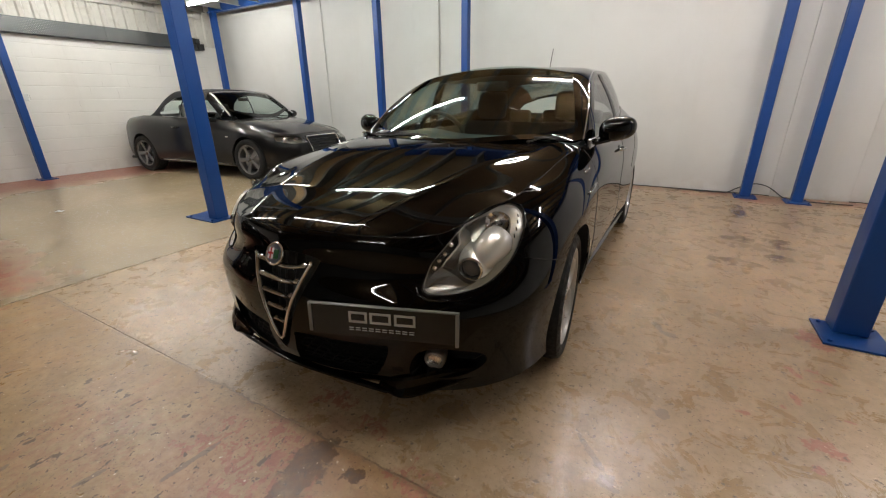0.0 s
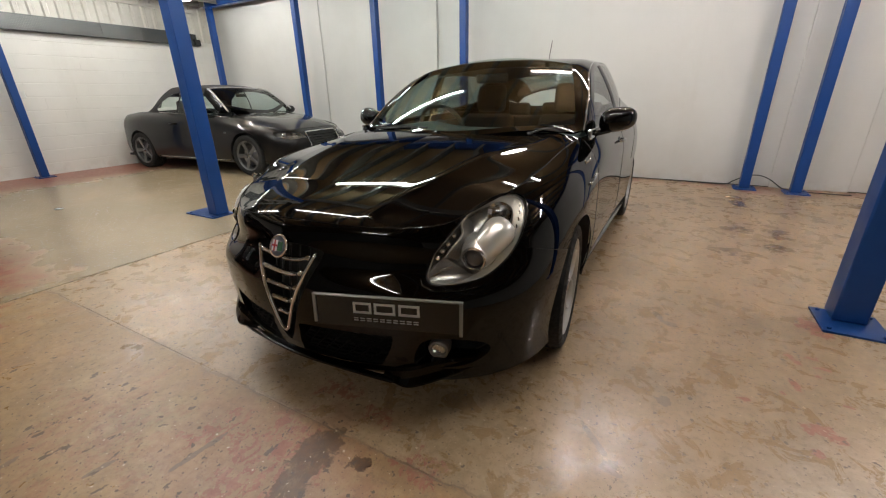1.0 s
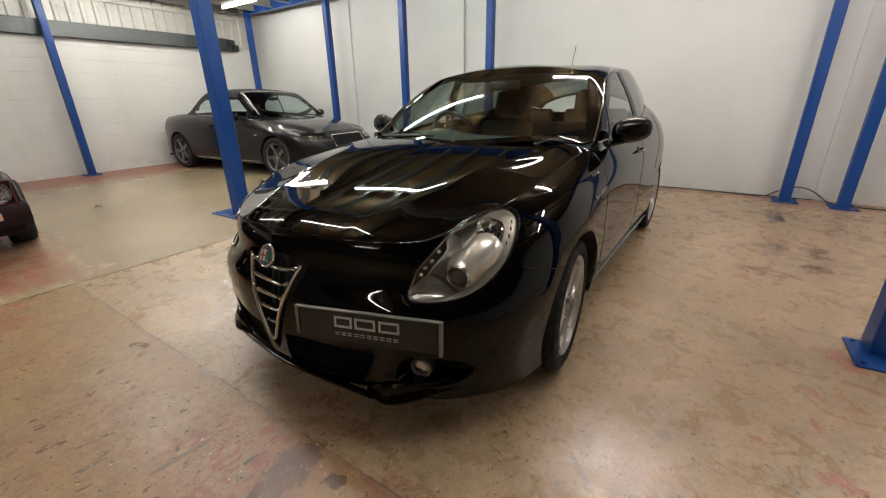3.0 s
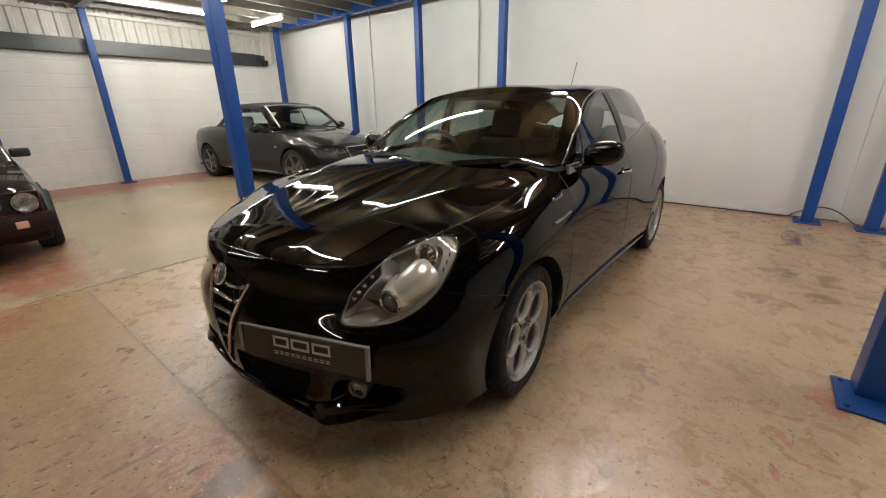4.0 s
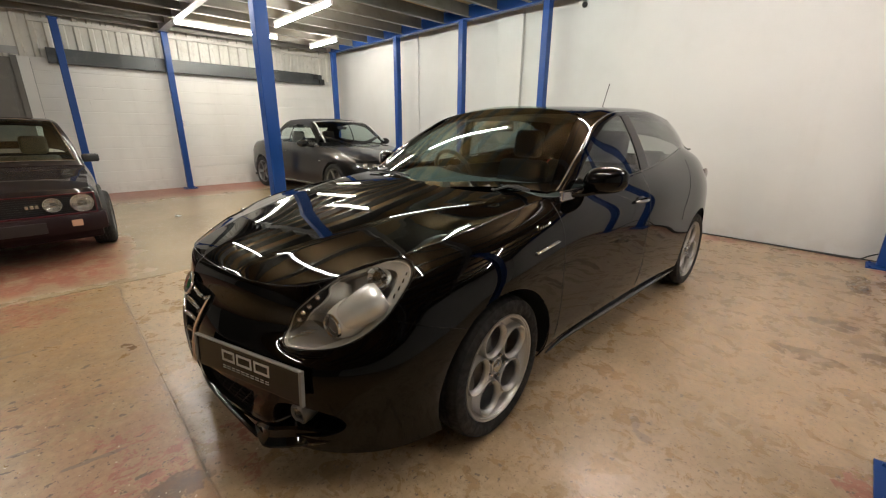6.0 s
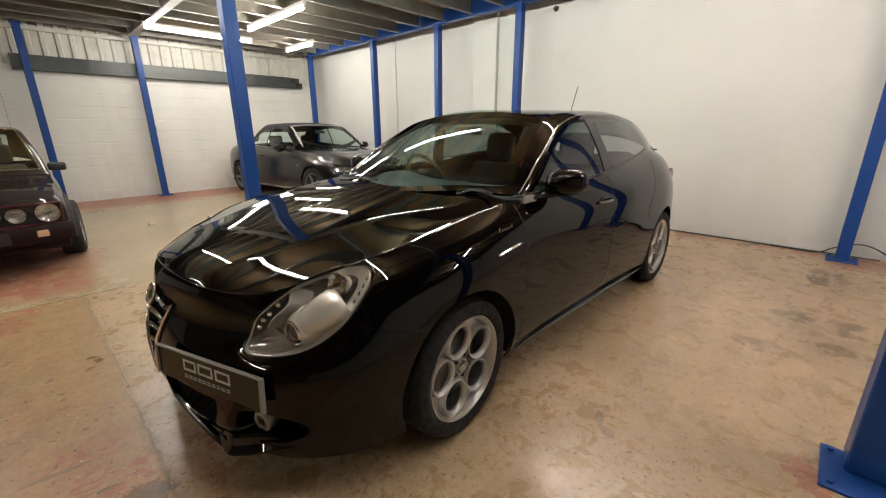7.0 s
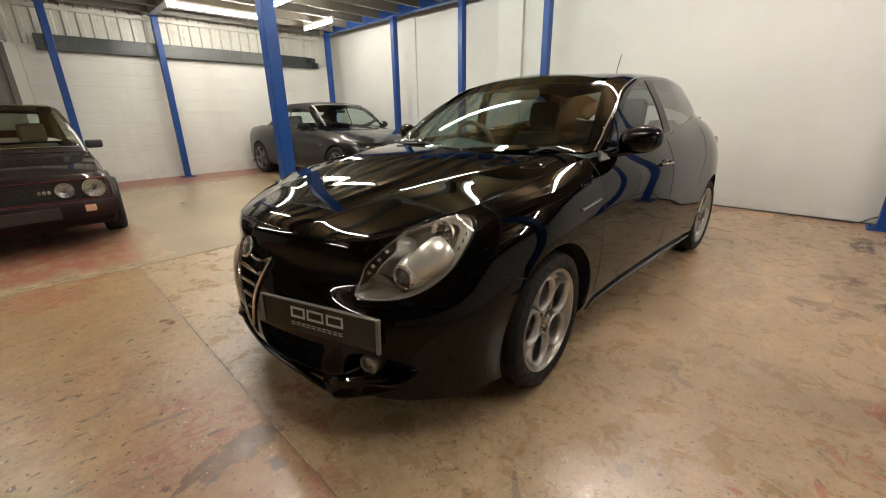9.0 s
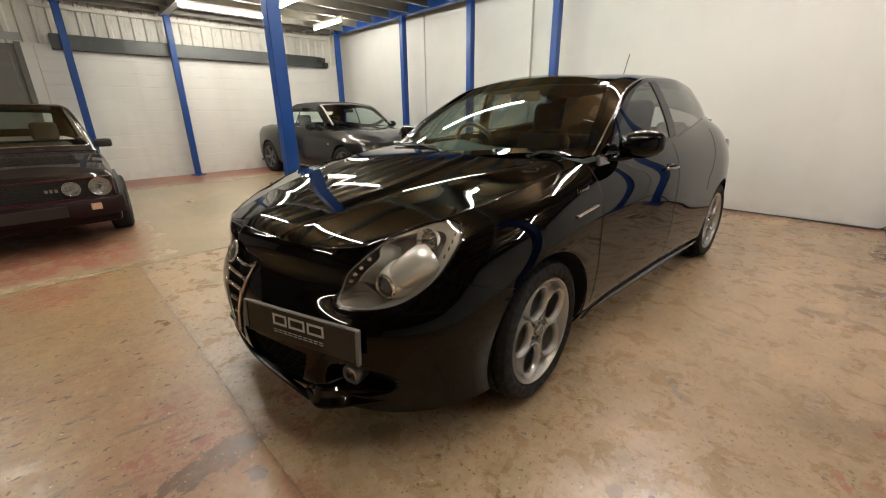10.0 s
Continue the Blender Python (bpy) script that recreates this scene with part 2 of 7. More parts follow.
    spill = n.math("MULTIPLY", spill, n.step(scrap, 0.38, 0.48, 0.72, 1.0))
    col = n.mix(n.math("MULTIPLY", spill, 0.95), col, n.mix(n.step(fine, 0.4, 0.6), (0.115, 0.045, 0.008), (0.072, 0.028, 0.006)))
    # floor stains; near the blue posts their dark also paints the posts' reflections
    stain_reflect = n.add(n.blob(-2.25, 0.85, 0.06, 0.03, 20, 0.4, 16), n.blob(0.88, 5.72, 0.09, 0.30, 4, 0.4, 8), n.blob(0.80, 4.52, 0.13, 0.10, 0, 0.6, 8),
                n.blob(1.07, 4.5, 0.10, 0.16, 0, 0.4, 9), n.blob(1.03, 4.08, 0.10, 0.08, 0, 0.4, 9), n.blob(0.68, 3.84, 0.16, 0.10, 10, 0.7, 8), n.blob(1.75, 4.6, 0.10, 0.25, 0, 0.6, 8))
    drag = n.noise(2.6, 6, 0.60, n.scaled(1.0, 0.8, 1), 0.4)
    ripple = n.noise(8, 5, 0.60, n.scaled(1.1, 0.8, 1), 0.4)
    stain_reflect = n.math("MULTIPLY", stain_reflect, n.step(ripple, 0.38, 0.58, 0.25, 1.0))
    col = n.mix(n.math("MULTIPLY", stain_reflect, 0.70), col, (0.105, 0.058, 0.028))
    scrape = n.add(n.blob(-1.26, 0.63, 0.012, 0.12, -6, 0.5, 20), n.blob(-0.97, 0.50, 0.010, 0.035, -20, 0.4, 20), n.blob(-1.74, 0.16, 0.014, 0.05, 0, 0.5, 20), n.blob(-1.51, 0.40, 0.012, 0.05, -10, 0.5, 20),
                   n.blob(-1.09, 0.32, 0.010, 0.05, 8, 0.5, 20), n.blob(-1.84, 0.24, 0.015, 0.04, 0, 0.5, 20), n.blob(-2.6, 0.3, 0.012, 0.22, 0, 0.9, 14), n.blob(0.20, 2.47, 0.02, 0.06, 25, 0.6, 20),
                   n.blob(0.265, 2.40, 0.035, 0.025, 0, 0.6, 20), n.blob(0.25, 1.71, 0.035, 0.028, 0, 0.6, 20), n.blob(0.03, 1.36, 0.012, 0.10, 40, 0.8, 26), n.blob(0.10, 1.26, 0.035, 0.030, -20, 0.9, 26))
    col = n.mix(n.math("MULTIPLY", scrape, 0.6), col, (0.13, 0.10, 0.075))
    damp = n.math("MULTIPLY", n.step(n.math("ADD", n.math("MULTIPLY", drag, 0.6), n.math("MULTIPLY", ripple, 0.4)), 0.51, 0.66), n.math("MULTIPLY", n.step(x, -0.6, 0.6), n.step(y, 3.2, 4.6)))
    col = n.mix(n.math("MULTIPLY", damp, 0.46), col, (0.17, 0.112, 0.068))
    flecks = n.math("MULTIPLY", n.step(n.noise(13, 4, 0.6, n.scaled(1.3, 0.75, 1)), 0.635, 0.665), front_bay)
    specks = n.add(n.step(n.noise(30, 3, 0.55), 0.64, 0.675), n.math("MULTIPLY", n.step(n.noise(70, 2, 0.5), 0.655, 0.69), 0.8), flecks)
    col = n.mix(n.math("MULTIPLY", specks, 0.84), col, (0.075, 0.042, 0.026))
    crack = n.math("ABSOLUTE", n.math("SUBTRACT", edge, 0.935))
    on_joint = n.math("SUBTRACT", 1.0, rear)
    crumble = n.math("MULTIPLY", n.step(crack, 0.006, 0.035, 1.0, 0.0), n.math("MULTIPLY", on_joint, n.step(fine, 0.44, 0.56)))
    line = n.math("MULTIPLY", n.step(crack, 0.002, 0.008, 1.0, 0.0), n.math("MULTIPLY", on_joint, n.step(n.noise(3.2, 3), 0.36, 0.52)))
    col = n.mix(n.math("MAXIMUM", n.math("MULTIPLY", crumble, 0.42), n.math("MULTIPLY", line, 0.75)), col, (0.145, 0.098, 0.058))
    chips = n.step(n.noise(52, 2, 0.5), 0.71, 0.735)
    col = n.mix(n.math("MULTIPLY", chips, 0.75), col, (0.68, 0.55, 0.40))
    n.link(col, n.bsdf.inputs["Base Color"])
    rough = n.step(n.noise(7, 7, 0.70, dist=0.6), 0.34, 0.64, 0.22, 0.40)
    rough = n.math("ADD", rough, n.math("MULTIPLY", front_bay, 0.05))
    rough = n.mix(n.math("MULTIPLY", rear, 0.85), rough, (0.25, 0.25, 0.25))
    rough = n.mix(n.add(n.math("MULTIPLY", stain_reflect, 0.7), n.math("MULTIPLY", damp, 0.6), n.math("MULTIPLY", spill, 0.15)), rough, (0.12, 0.12, 0.12))
    rough = n.mix(n.math("MULTIPLY", n.add(red, specks, n.math("MULTIPLY", crumble, 1.0)), 0.6), rough, (0.5, 0.5, 0.5))
    n.link(rough, n.bsdf.inputs["Roughness"])
    n.bsdf.inputs["Specular IOR Level"].default_value = 1.0
    relief = n.math("ADD", n.math("MULTIPLY", pat, 0.12), n.math("ADD", n.math("MULTIPLY", fine, 0.42), n.math("ADD", n.math("MULTIPLY", grit, 0.13), n.math("MULTIPLY", n.add(specks, crumble, line), -0.45))))
    # a film of liquid fills the grain of the damp patches
    n.bump(n.math("MULTIPLY", relief, n.math("SUBTRACT", 1.0, n.math("MULTIPLY", n.add(stain_reflect, damp, spill, n.math("MULTIPLY", rear, 0.8)), 0.85))), 0.22, 0.012)
    return n.m


def wall_paint(name, base, dirt, streak=True, rough=0.55, bump=0.25):
    n = Net(name)
    big, fine = n.noise(0.9, 4), n.noise(40, 5, 0.6)
    col = n.mix(n.step(big, 0.38, 0.7), base, tuple(c * 0.93 for c in base))
    x, y, z = n.axes()
    if streak:
        st = n.noise(2.4, 5, 0.6, n.scaled(1, 1, 0.12))
        col = n.mix(n.math("MULTIPLY", n.step(st, 0.52, 0.75), 0.14), col, dirt)
    low = n.math("MULTIPLY", n.step(z, 0.02, 0.28, 1.0, 0.0), n.step(n.noise(6, 5), 0.42, 0.62))
    col = n.mix(n.math("MULTIPLY", low, 0.28), col, dirt)
    scuff = n.step(n.noise(3.5, 6, 0.7, dist=1.0), 0.68, 0.74)
    col = n.mix(n.math("MULTIPLY", scuff, 0.14), col, dirt)
    n.link(col, n.bsdf.inputs["Base Color"])
    n.bsdf.inputs["Roughness"].default_value = rough
    n.bump(n.math("ADD", n.math("MULTIPLY", fine, 0.5), n.math("MULTIPLY", n.noise(5, 4), 0.8)), bump, 0.006)
    return n.m


def plain_wear(name, base, worn, rough=0.4, scale=8.0, amount=0.5, metal=0.0, bump=0.1):
    n = Net(name)
    a = n.step(n.noise(scale, 6, 0.65), 0.5, 0.72)
    n.link(n.mix(n.math("MULTIPLY", a, amount), base, worn), n.bsdf.inputs["Base Color"])
    n.link(n.step(n.noise(scale * 2, 4), 0.3, 0.7, rough * 0.75, rough * 1.3), n.bsdf.inputs["Roughness"])
    n.bsdf.inputs["Metallic"].default_value = metal
    n.bump(n.noise(scale * 6, 4), bump, 0.004)
    return n.m


def chipboard():
    n = Net("chipboard")
    chips = n.node("ShaderNodeTexVoronoi")
    chips.inputs["Scale"].default_value = 60
    n.link(n.scaled(1, 1.6, 1), chips.inputs["Vector"])
    col = n.mix(n.step(n.noise(1.2, 4), 0.35, 0.65), (0.40, 0.262, 0.125), (0.49, 0.335, 0.17))
    col = n.mix(n.math("MULTIPLY", chips.outputs["Distance"], 0.5), col, (0.22, 0.13, 0.06))
    n.link(col, n.bsdf.inputs["Base Color"])
    n.bsdf.inputs["Roughness"].default_value = 0.75
    return n.m


M_FLOOR = concrete()
M_WALL = wall_paint("white_plaster_paint", (0.61, 0.605, 0.58), (0.44, 0.40, 0.34), True)
M_BLOCK = wall_paint("white_block_paint", (0.76, 0.745, 0.70), (0.48, 0.44, 0.38), True, 0.5, 0.5)
M_CLAD = plain_wear("cream_cladding_steel", (0.62, 0.60, 0.54), (0.40, 0.36, 0.30), 0.35, 3.0, 0.5)
M_BLUE = plain_wear("blue_post_paint", (0.0075, 0.050, 0.215), (0.009, 0.052, 0.205), 0.38, 2.0, 0.3, bump=0.015)
M_BLUE.node_tree.nodes["Principled BSDF"].inputs["Specular IOR Level"].default_value = 0.32
M_BOARD = chipboard()
M_JOIST = plain_wear("grey_steel_joist", (0.18, 0.175, 0.15), (0.12, 0.105, 0.08), 0.45, 4.0, 0.6)
M_BEAM = plain_wear("pale_grey_beam", (0.36, 0.36, 0.35), (0.2, 0.19, 0.17), 0.45, 4.0, 0.5)
M_TRAY = plain_wear("dark_grey_tray_steel", (0.055, 0.06, 0.06), (0.12, 0.11, 0.10), 0.38, 9.0, 0.5, 0.4)
M_RUBBER = plain_wear("tyre_rubber", (0.014, 0.014, 0.014), (0.026, 0.024, 0.022), 0.75, 20.0, 0.5)
M_RUBBER.node_tree.nodes["Principled BSDF"].inputs["Specular IOR Level"].default_value = 0.25
# pale spots: glints on the perforated steel are put into this colour
M_HOLE_GLINT = mat("tray_hole_glint", (0.30, 0.31, 0.30), 0.35, 0.4)
M_CABLE = mat("black_cable", (0.015, 0.015, 0.015), 0.5)
M_PLASTIC = mat("white_plastic", (0.7, 0.7, 0.68), 0.4)
M_DOORGREY = plain_wear("dark_grey_door_paint", (0.13, 0.12, 0.105), (0.18, 0.165, 0.14), 0.5, 5.0, 0.5)
# ---- mesh helpers ----
def finish(bm, name, material, smooth=False):
    bmesh.ops.recalc_face_normals(bm, faces=bm.faces)
    me = bpy.data.meshes.new(name)
    bm.to_mesh(me)
    bm.free()
    me.materials.append(material)
    if smooth:
        me.polygons.foreach_set("use_smooth", [True] * len(me.polygons))
    return me


def part(name, bm, material, parent=None, label="", smooth=False):
    """One mesh object from a bmesh, under a thing or a part."""
    ob = new(name, finish(bm, name, material, smooth) if isinstance(bm, bmesh.types.BMesh) else bm)
    ob.parent = parent
    if label:
        ob["label"] = label
    return ob


def box(x0, y0, z0, x1, y1, z1, bevel=0.0, seg=2, bm=None):
    bm = bm or bmesh.new()
    m = Matrix.Translation(((x0 + x1) / 2, (y0 + y1) / 2, (z0 + z1) / 2)) @ Matrix.Diagonal((x1 - x0, y1 - y0, z1 - z0, 1))
    r = bmesh.ops.create_cube(bm, size=1, matrix=m)
    if bevel:
        es = list({e for v in r["verts"] for e in v.link_edges})
        bmesh.ops.bevel(bm, geom=es, offset=bevel, segments=seg, affect="EDGES", profile=0.5)
    return bm


def cyl(p, q, r0, r1=None, n=16, bm=None, caps=True):
    """A cylinder or cone from p to q."""
    bm = bm or bmesh.new()
    p, q = Vector(p), Vector(q)
    d = q - p
    m = Matrix.Translation((p + q) / 2) @ d.to_track_quat("Z", "Y").to_matrix().to_4x4()
    bmesh.ops.create_cone(bm, cap_ends=caps, segments=n, radius1=r0, radius2=r0 if r1 is None else r1, depth=d.length, matrix=m)
    return bm


def thing(name, label, category, at=None, group="", kind=""):
    ob = new(name)
    ob.matrix_world = at or Matrix()
    ob.matrix_basis = at or Matrix()
    return tagged(ob, label, category, group, kind)


def mirrored(me):
    """The same mesh for the other side."""
    out = me.copy()
    out.transform(Matrix.Diagonal((1, -1, 1, 1)))
    out.flip_normals()
    return out


def smooth_mesh(bm, name, material, angle=40):
    me = finish(bm, name, material, True)
    me.set_sharp_from_angle(angle=radians(angle))
    return me


# ---- smooth surfaces for car bodies ----
def spline(xs, ys):
    """Natural cubic through the points; ys may have columns. Returns a function of an array."""
    xs, ys = np.asarray(xs, float), np.asarray(ys, float)
    flat = ys.ndim == 1
    ys = ys.reshape(len(xs), -1)
    n, h = len(xs), np.diff(xs)
    a, b = np.eye(n), np.zeros(ys.shape)
    for i in range(1, n - 1):
        a[i, i - 1:i + 2] = h[i - 1], 2 * (h[i - 1] + h[i]), h[i]
        b[i] = 6 * ((ys[i + 1] - ys[i]) / h[i] - (ys[i] - ys[i - 1]) / h[i - 1])
    m = np.linalg.solve(a, b)

    def value(x):
        x = np.asarray(x, float)
        shape = x.shape
        x = np.clip(x.ravel(), xs[0], xs[-1])
        i = np.clip(np.searchsorted(xs, x, side="right") - 1, 0, n - 2)
        d, e, hh = (x - xs[i])[:, None], (xs[i + 1] - x)[:, None], h[i][:, None]
        r = (m[i] * e ** 3 + m[i + 1] * d ** 3) / (6 * hh) + (ys[i] / hh - m[i] * hh / 6) * e + (ys[i + 1] / hh - m[i + 1] * hh / 6) * d
        return r.reshape(shape) if flat else r.reshape(*shape, -1)
    return value


def soft(xs, ys):
    """Monotone-limited cubic through the points, with no overshoot."""
    xs, ys = np.asarray(xs, float), np.asarray(ys, float)
    h, s = np.diff(xs), np.diff(ys) / np.diff(xs)
    t = np.zeros(len(xs))
    t[0], t[-1] = s[0], s[-1]
    for i in range(1, len(xs) - 1):
        t[i] = 0 if s[i - 1] * s[i] <= 0 else 2 * s[i - 1] * s[i] / (s[i - 1] + s[i])

    def value(x):
        x = np.clip(np.asarray(x, float), xs[0], xs[-1])
        i = np.clip(np.searchsorted(xs, x, side="right") - 1, 0, len(xs) - 2)
        q = (x - xs[i]) / h[i]
        return ((2 * q ** 3 - 3 * q ** 2 + 1) * ys[i] + (q ** 3 - 2 * q ** 2 + q) * h[i] * t[i]
                + (3 * q ** 2 - 2 * q ** 3) * ys[i + 1] + (q ** 3 - q ** 2) * h[i] * t[i + 1])
    return value


def inside(poly):
    """Signed distance to a closed polygon of (a, b) points: negative inside. Works on arrays."""
    pts = np.asarray(poly, float)

    def f(a, b):
        a, b = np.asarray(a, float), np.asarray(b, float)
        best, sign = np.full(a.shape, 1e9), np.zeros(a.shape, int)
        for (x0, y0), (x1, y1) in zip(pts, np.roll(pts, -1, 0)):
            dx, dy = x1 - x0, y1 - y0
            q = np.clip(((a - x0) * dx + (b - y0) * dy) / (dx * dx + dy * dy), 0, 1)
            best = np.minimum(best, np.hypot(a - x0 - q * dx, b - y0 - q * dy))
            cross = ((y0 > b) != (y1 > b)) & (a < (x1 - x0) * (b - y0) / (y1 - y0 + 1e-12) + x0)
            sign ^= cross.astype(int)
        return np.where(sign == 1, -best, best)
    return f


def rounded(poly, n=8):
    """A closed smooth outline through a few points."""
    p = np.asarray(poly, float)
    out = []
    for i in range(len(p)):
        a, b, c, d = p[i - 1], p[i], p[(i + 1) % len(p)], p[(i + 2) % len(p)]
        for k in range(n):
            t = k / n
            out.append(0.5 * (2 * b + (c - a) * t + (2 * a - 5 * b + 4 * c - d) * t * t + (3 * b - a - 3 * c + d) * t ** 3))
    return [tuple(q) for q in out]


class Sheet:
    """A surface given by point(s, r) on a grid of parameters, which can be cut along lines where a function is zero."""

    def __init__(self, point, s, r):
        self.point = point
        self.s, self.r = np.meshgrid(np.asarray(s, float), np.asarray(r, float), indexing="ij")
        self.p = point(self.s, self.r)
        self.cuts = []

    def cut(self, f):
        """f(u, v, w): negative inside. Grid points near its zero line slide onto it."""
        val = f(*np.moveaxis(self.p, -1, 0))
        best = np.full(val.shape, 0.52)
        ds, dr = np.zeros(val.shape), np.zeros(val.shape)
        ni, nj = val.shape
        for di, dj in ((1, 0), (-1, 0), (0, 1), (0, -1), (1, 1), (-1, -1), (1, -1), (-1, 1)):
            a = (slice(max(0, -di), ni - max(0, di)), slice(max(0, -dj), nj - max(0, dj)))
            b = (slice(max(0, di), ni + min(0, di)), slice(max(0, dj), nj + min(0, dj)))
            v0, v1 = val[a], val[b]
            t = np.where(v0 * v1 < 0, v0 / np.where(v0 == v1, 1, v0 - v1), 9)
            ok = t < best[a]
            best[a] = np.where(ok, t, best[a])
            ds[a] = np.where(ok, t * (self.s[b] - self.s[a]), ds[a])
            dr[a] = np.where(ok, t * (self.r[b] - self.r[a]), dr[a])
        free = np.ones(val.shape, bool)
        for g in self.cuts:
            free &= np.abs(g(*np.moveaxis(self.p, -1, 0))) > 1e-4
        edge = np.zeros(val.shape, bool)
        edge[[0, -1], :] = True
        ds = np.where(free & ~edge, ds, np.where(free, 0, 0))
        self.s = self.s + ds
        self.r = self.r + np.where(free, dr, 0)
        self.p = self.point(self.s, self.r)
        self.cuts.append(f)
        return self

    def faces(self, keep):
        """Triangles whose middle passes keep(u, v, w), as index triples."""
        ni, nj = self.s.shape
        idx = np.arange(ni * nj).reshape(ni, nj)
        a, b, c, d = idx[:-1, :-1].ravel(), idx[1:, :-1].ravel(), idx[1:, 1:].ravel(), idx[:-1, 1:].ravel()
        p = self.p.reshape(-1, 3)
        near = np.full(len(p), 1.0)
        for g in self.cuts:
            near = np.minimum(near, np.abs(g(*p.T)))
        other = near[b] + near[d] < near[a] + near[c]
        t1 = np.where(other[:, None], np.stack([a, b, d], 1), np.stack([a, b, c], 1))
        t2 = np.where(other[:, None], np.stack([b, c, d], 1), np.stack([a, c, d], 1))
        tri = np.concatenate([t1, t2])
        mid = p[tri].mean(1)
        return tri[keep(*mid.T)]

    def mesh(self, name, material, keep, mirror=False, sides=(1,), lip=0.006, shrink=0.0012):
        """One panel; its open edges turn in by lip, so that a gap shows between panels."""
        tri = self.faces(keep)
        if not len(tri):
            return None
        used, inv = np.unique(tri, return_inverse=True)
        tri = inv.reshape(-1, 3)
        p = self.p.reshape(-1, 3)[used].copy()
        verts, faces = [], []
        for side in sides:
            q = p * (1, side, 1)
            off = len(verts)
            t = tri if side > 0 else tri[:, ::-1]
            verts += q.tolist()
            faces += (t + off).tolist()
        me = bpy.data.meshes.new(name)
        me.from_pydata(verts, [], faces)
        bm = bmesh.new()
        bm.from_mesh(me)
        bmesh.ops.remove_doubles(bm, verts=bm.verts, dist=0.0004)
        bmesh.ops.dissolve_degenerate(bm, dist=0.0003, edges=bm.edges)
        bmesh.ops.recalc_face_normals(bm, faces=bm.faces)
        c = Vector((-1.2, 0, 0.6))
        if sum((f.calc_center_median() - c).dot(f.normal) * f.calc_area() for f in bm.faces) < 0:
            bmesh.ops.reverse_faces(bm, faces=bm.faces)
        bm.normal_update()
        if lip:
            rim = [e for e in bm.edges if e.is_boundary]
            norm = {v: v.normal.copy() for e in rim for v in e.verts}
            ext = bmesh.ops.extrude_edge_only(bm, edges=rim)
            new_v = [g for g in ext["geom"] if isinstance(g, bmesh.types.BMVert)]
            for v in new_v:
                src = min((e.other_vert(v) for e in v.link_edges), key=lambda o: (o.co - v.co).length)
                v.co = v.co - norm.get(src, Vector((0, 0, 1))) * lip
        bm.to_mesh(me)
        bm.free()
        me.materials.append(material)
        me.polygons.foreach_set("use_smooth", [True] * len(me.polygons))
        me.set_sharp_from_angle(angle=radians(50))
        return me


def patch(outline, axis, start, tree, lift, rings=10, dome=0.0, direction=-1):
    """A patch that lies on a body: an outline of two coordinates, thrown along axis (0: u, 1: v, 2: w) onto tree."""
    pts = np.asarray(outline, float)
    c = pts.mean(0)
    bm = bmesh.new()
    others = [i for i in range(3) if i != axis]
    way = Vector([direction if i == axis else 0 for i in range(3)])
    rows = []
    for k in range(rings + 1):
        f = k / rings
        row = []
        for a, b in (pts if k else pts[:1]):
            q = c + (np.array((a, b)) - c) * f
            o = [0, 0, 0]
            o[axis], o[others[0]], o[others[1]] = start, q[0], q[1]
            hit, normal, _, _ = tree.ray_cast(Vector(o), way)
            if hit is None:
                hit, normal, _, _ = tree.find_nearest(Vector(o))
            if normal.dot(way) > 0:
                normal = -normal
            row.append(bm.verts.new(hit + normal * (lift + dome * (1 - f * f))))
        rows.append(row)
    n = len(pts)
    for i in range(n):
        bm.faces.new((rows[0][0], rows[1][i], rows[1][(i + 1) % n]))
        for k in range(1, rings):
            bm.faces.new((rows[k][i], rows[k + 1][i], rows[k + 1][(i + 1) % n], rows[k][(i + 1) % n]))
    return bm, [v.co.copy() for v in rows[-1]]


def sweep(points, radius, closed=False, n=8, squash=1.0, bm=None, taper=False):
    """A round or flattened rod along points."""
    bm = bm or bmesh.new()
    pts = [Vector(p) for p in points]
    rings = []
    up = Vector((0, 0, 1))
    for i, p in enumerate(pts):
        a = pts[i - 1] if i or closed else p
        b = pts[(i + 1) % len(pts)] if i < len(pts) - 1 or closed else p
        d = (b - a).normalized()
        if abs(d.dot(up)) > 0.98:
            up = Vector((1, 0, 0))
        s = d.cross(up).normalized()
        t = s.cross(d)
        r = radius * (1 if not taper else max(0.15, math.sin(math.pi * (0.06 + 0.88 * i / max(1, len(pts) - 1)))))
        rings.append([bm.verts.new(p + (s * math.cos(k * math.tau / n) + t * math.sin(k * math.tau / n) * squash) * r) for k in range(n)])
    last = len(rings) if closed else len(rings) - 1
    for i in range(last):
        a, b = rings[i], rings[(i + 1) % len(rings)]
        for k in range(n):
            bm.faces.new((a[k], a[(k + 1) % n], b[(k + 1) % n], b[k]))
    if not closed:
        bm.faces.new(rings[0][::-1])
        bm.faces.new(rings[-1])
    return bm


def lathe(profile, n=48, axis="Y", bm=None):
    """Turns a profile of (radius, along) about an axis."""
    bm = bm or bmesh.new()
    rings = []
    for r, h in profile:
        row = []
        for k in range(n):
            a = k * math.tau / n
            x, z = r * math.cos(a), r * math.sin(a)
            row.append(bm.verts.new({"Y": (x, h, z), "Z": (x, z, h), "X": (h, x, z)}[axis]))
        rings.append(row)
    for a, b in zip(rings, rings[1:]):
        for k in range(n):
            bm.faces.new((a[k], a[(k + 1) % n], b[(k + 1) % n], b[k]))
    return bm


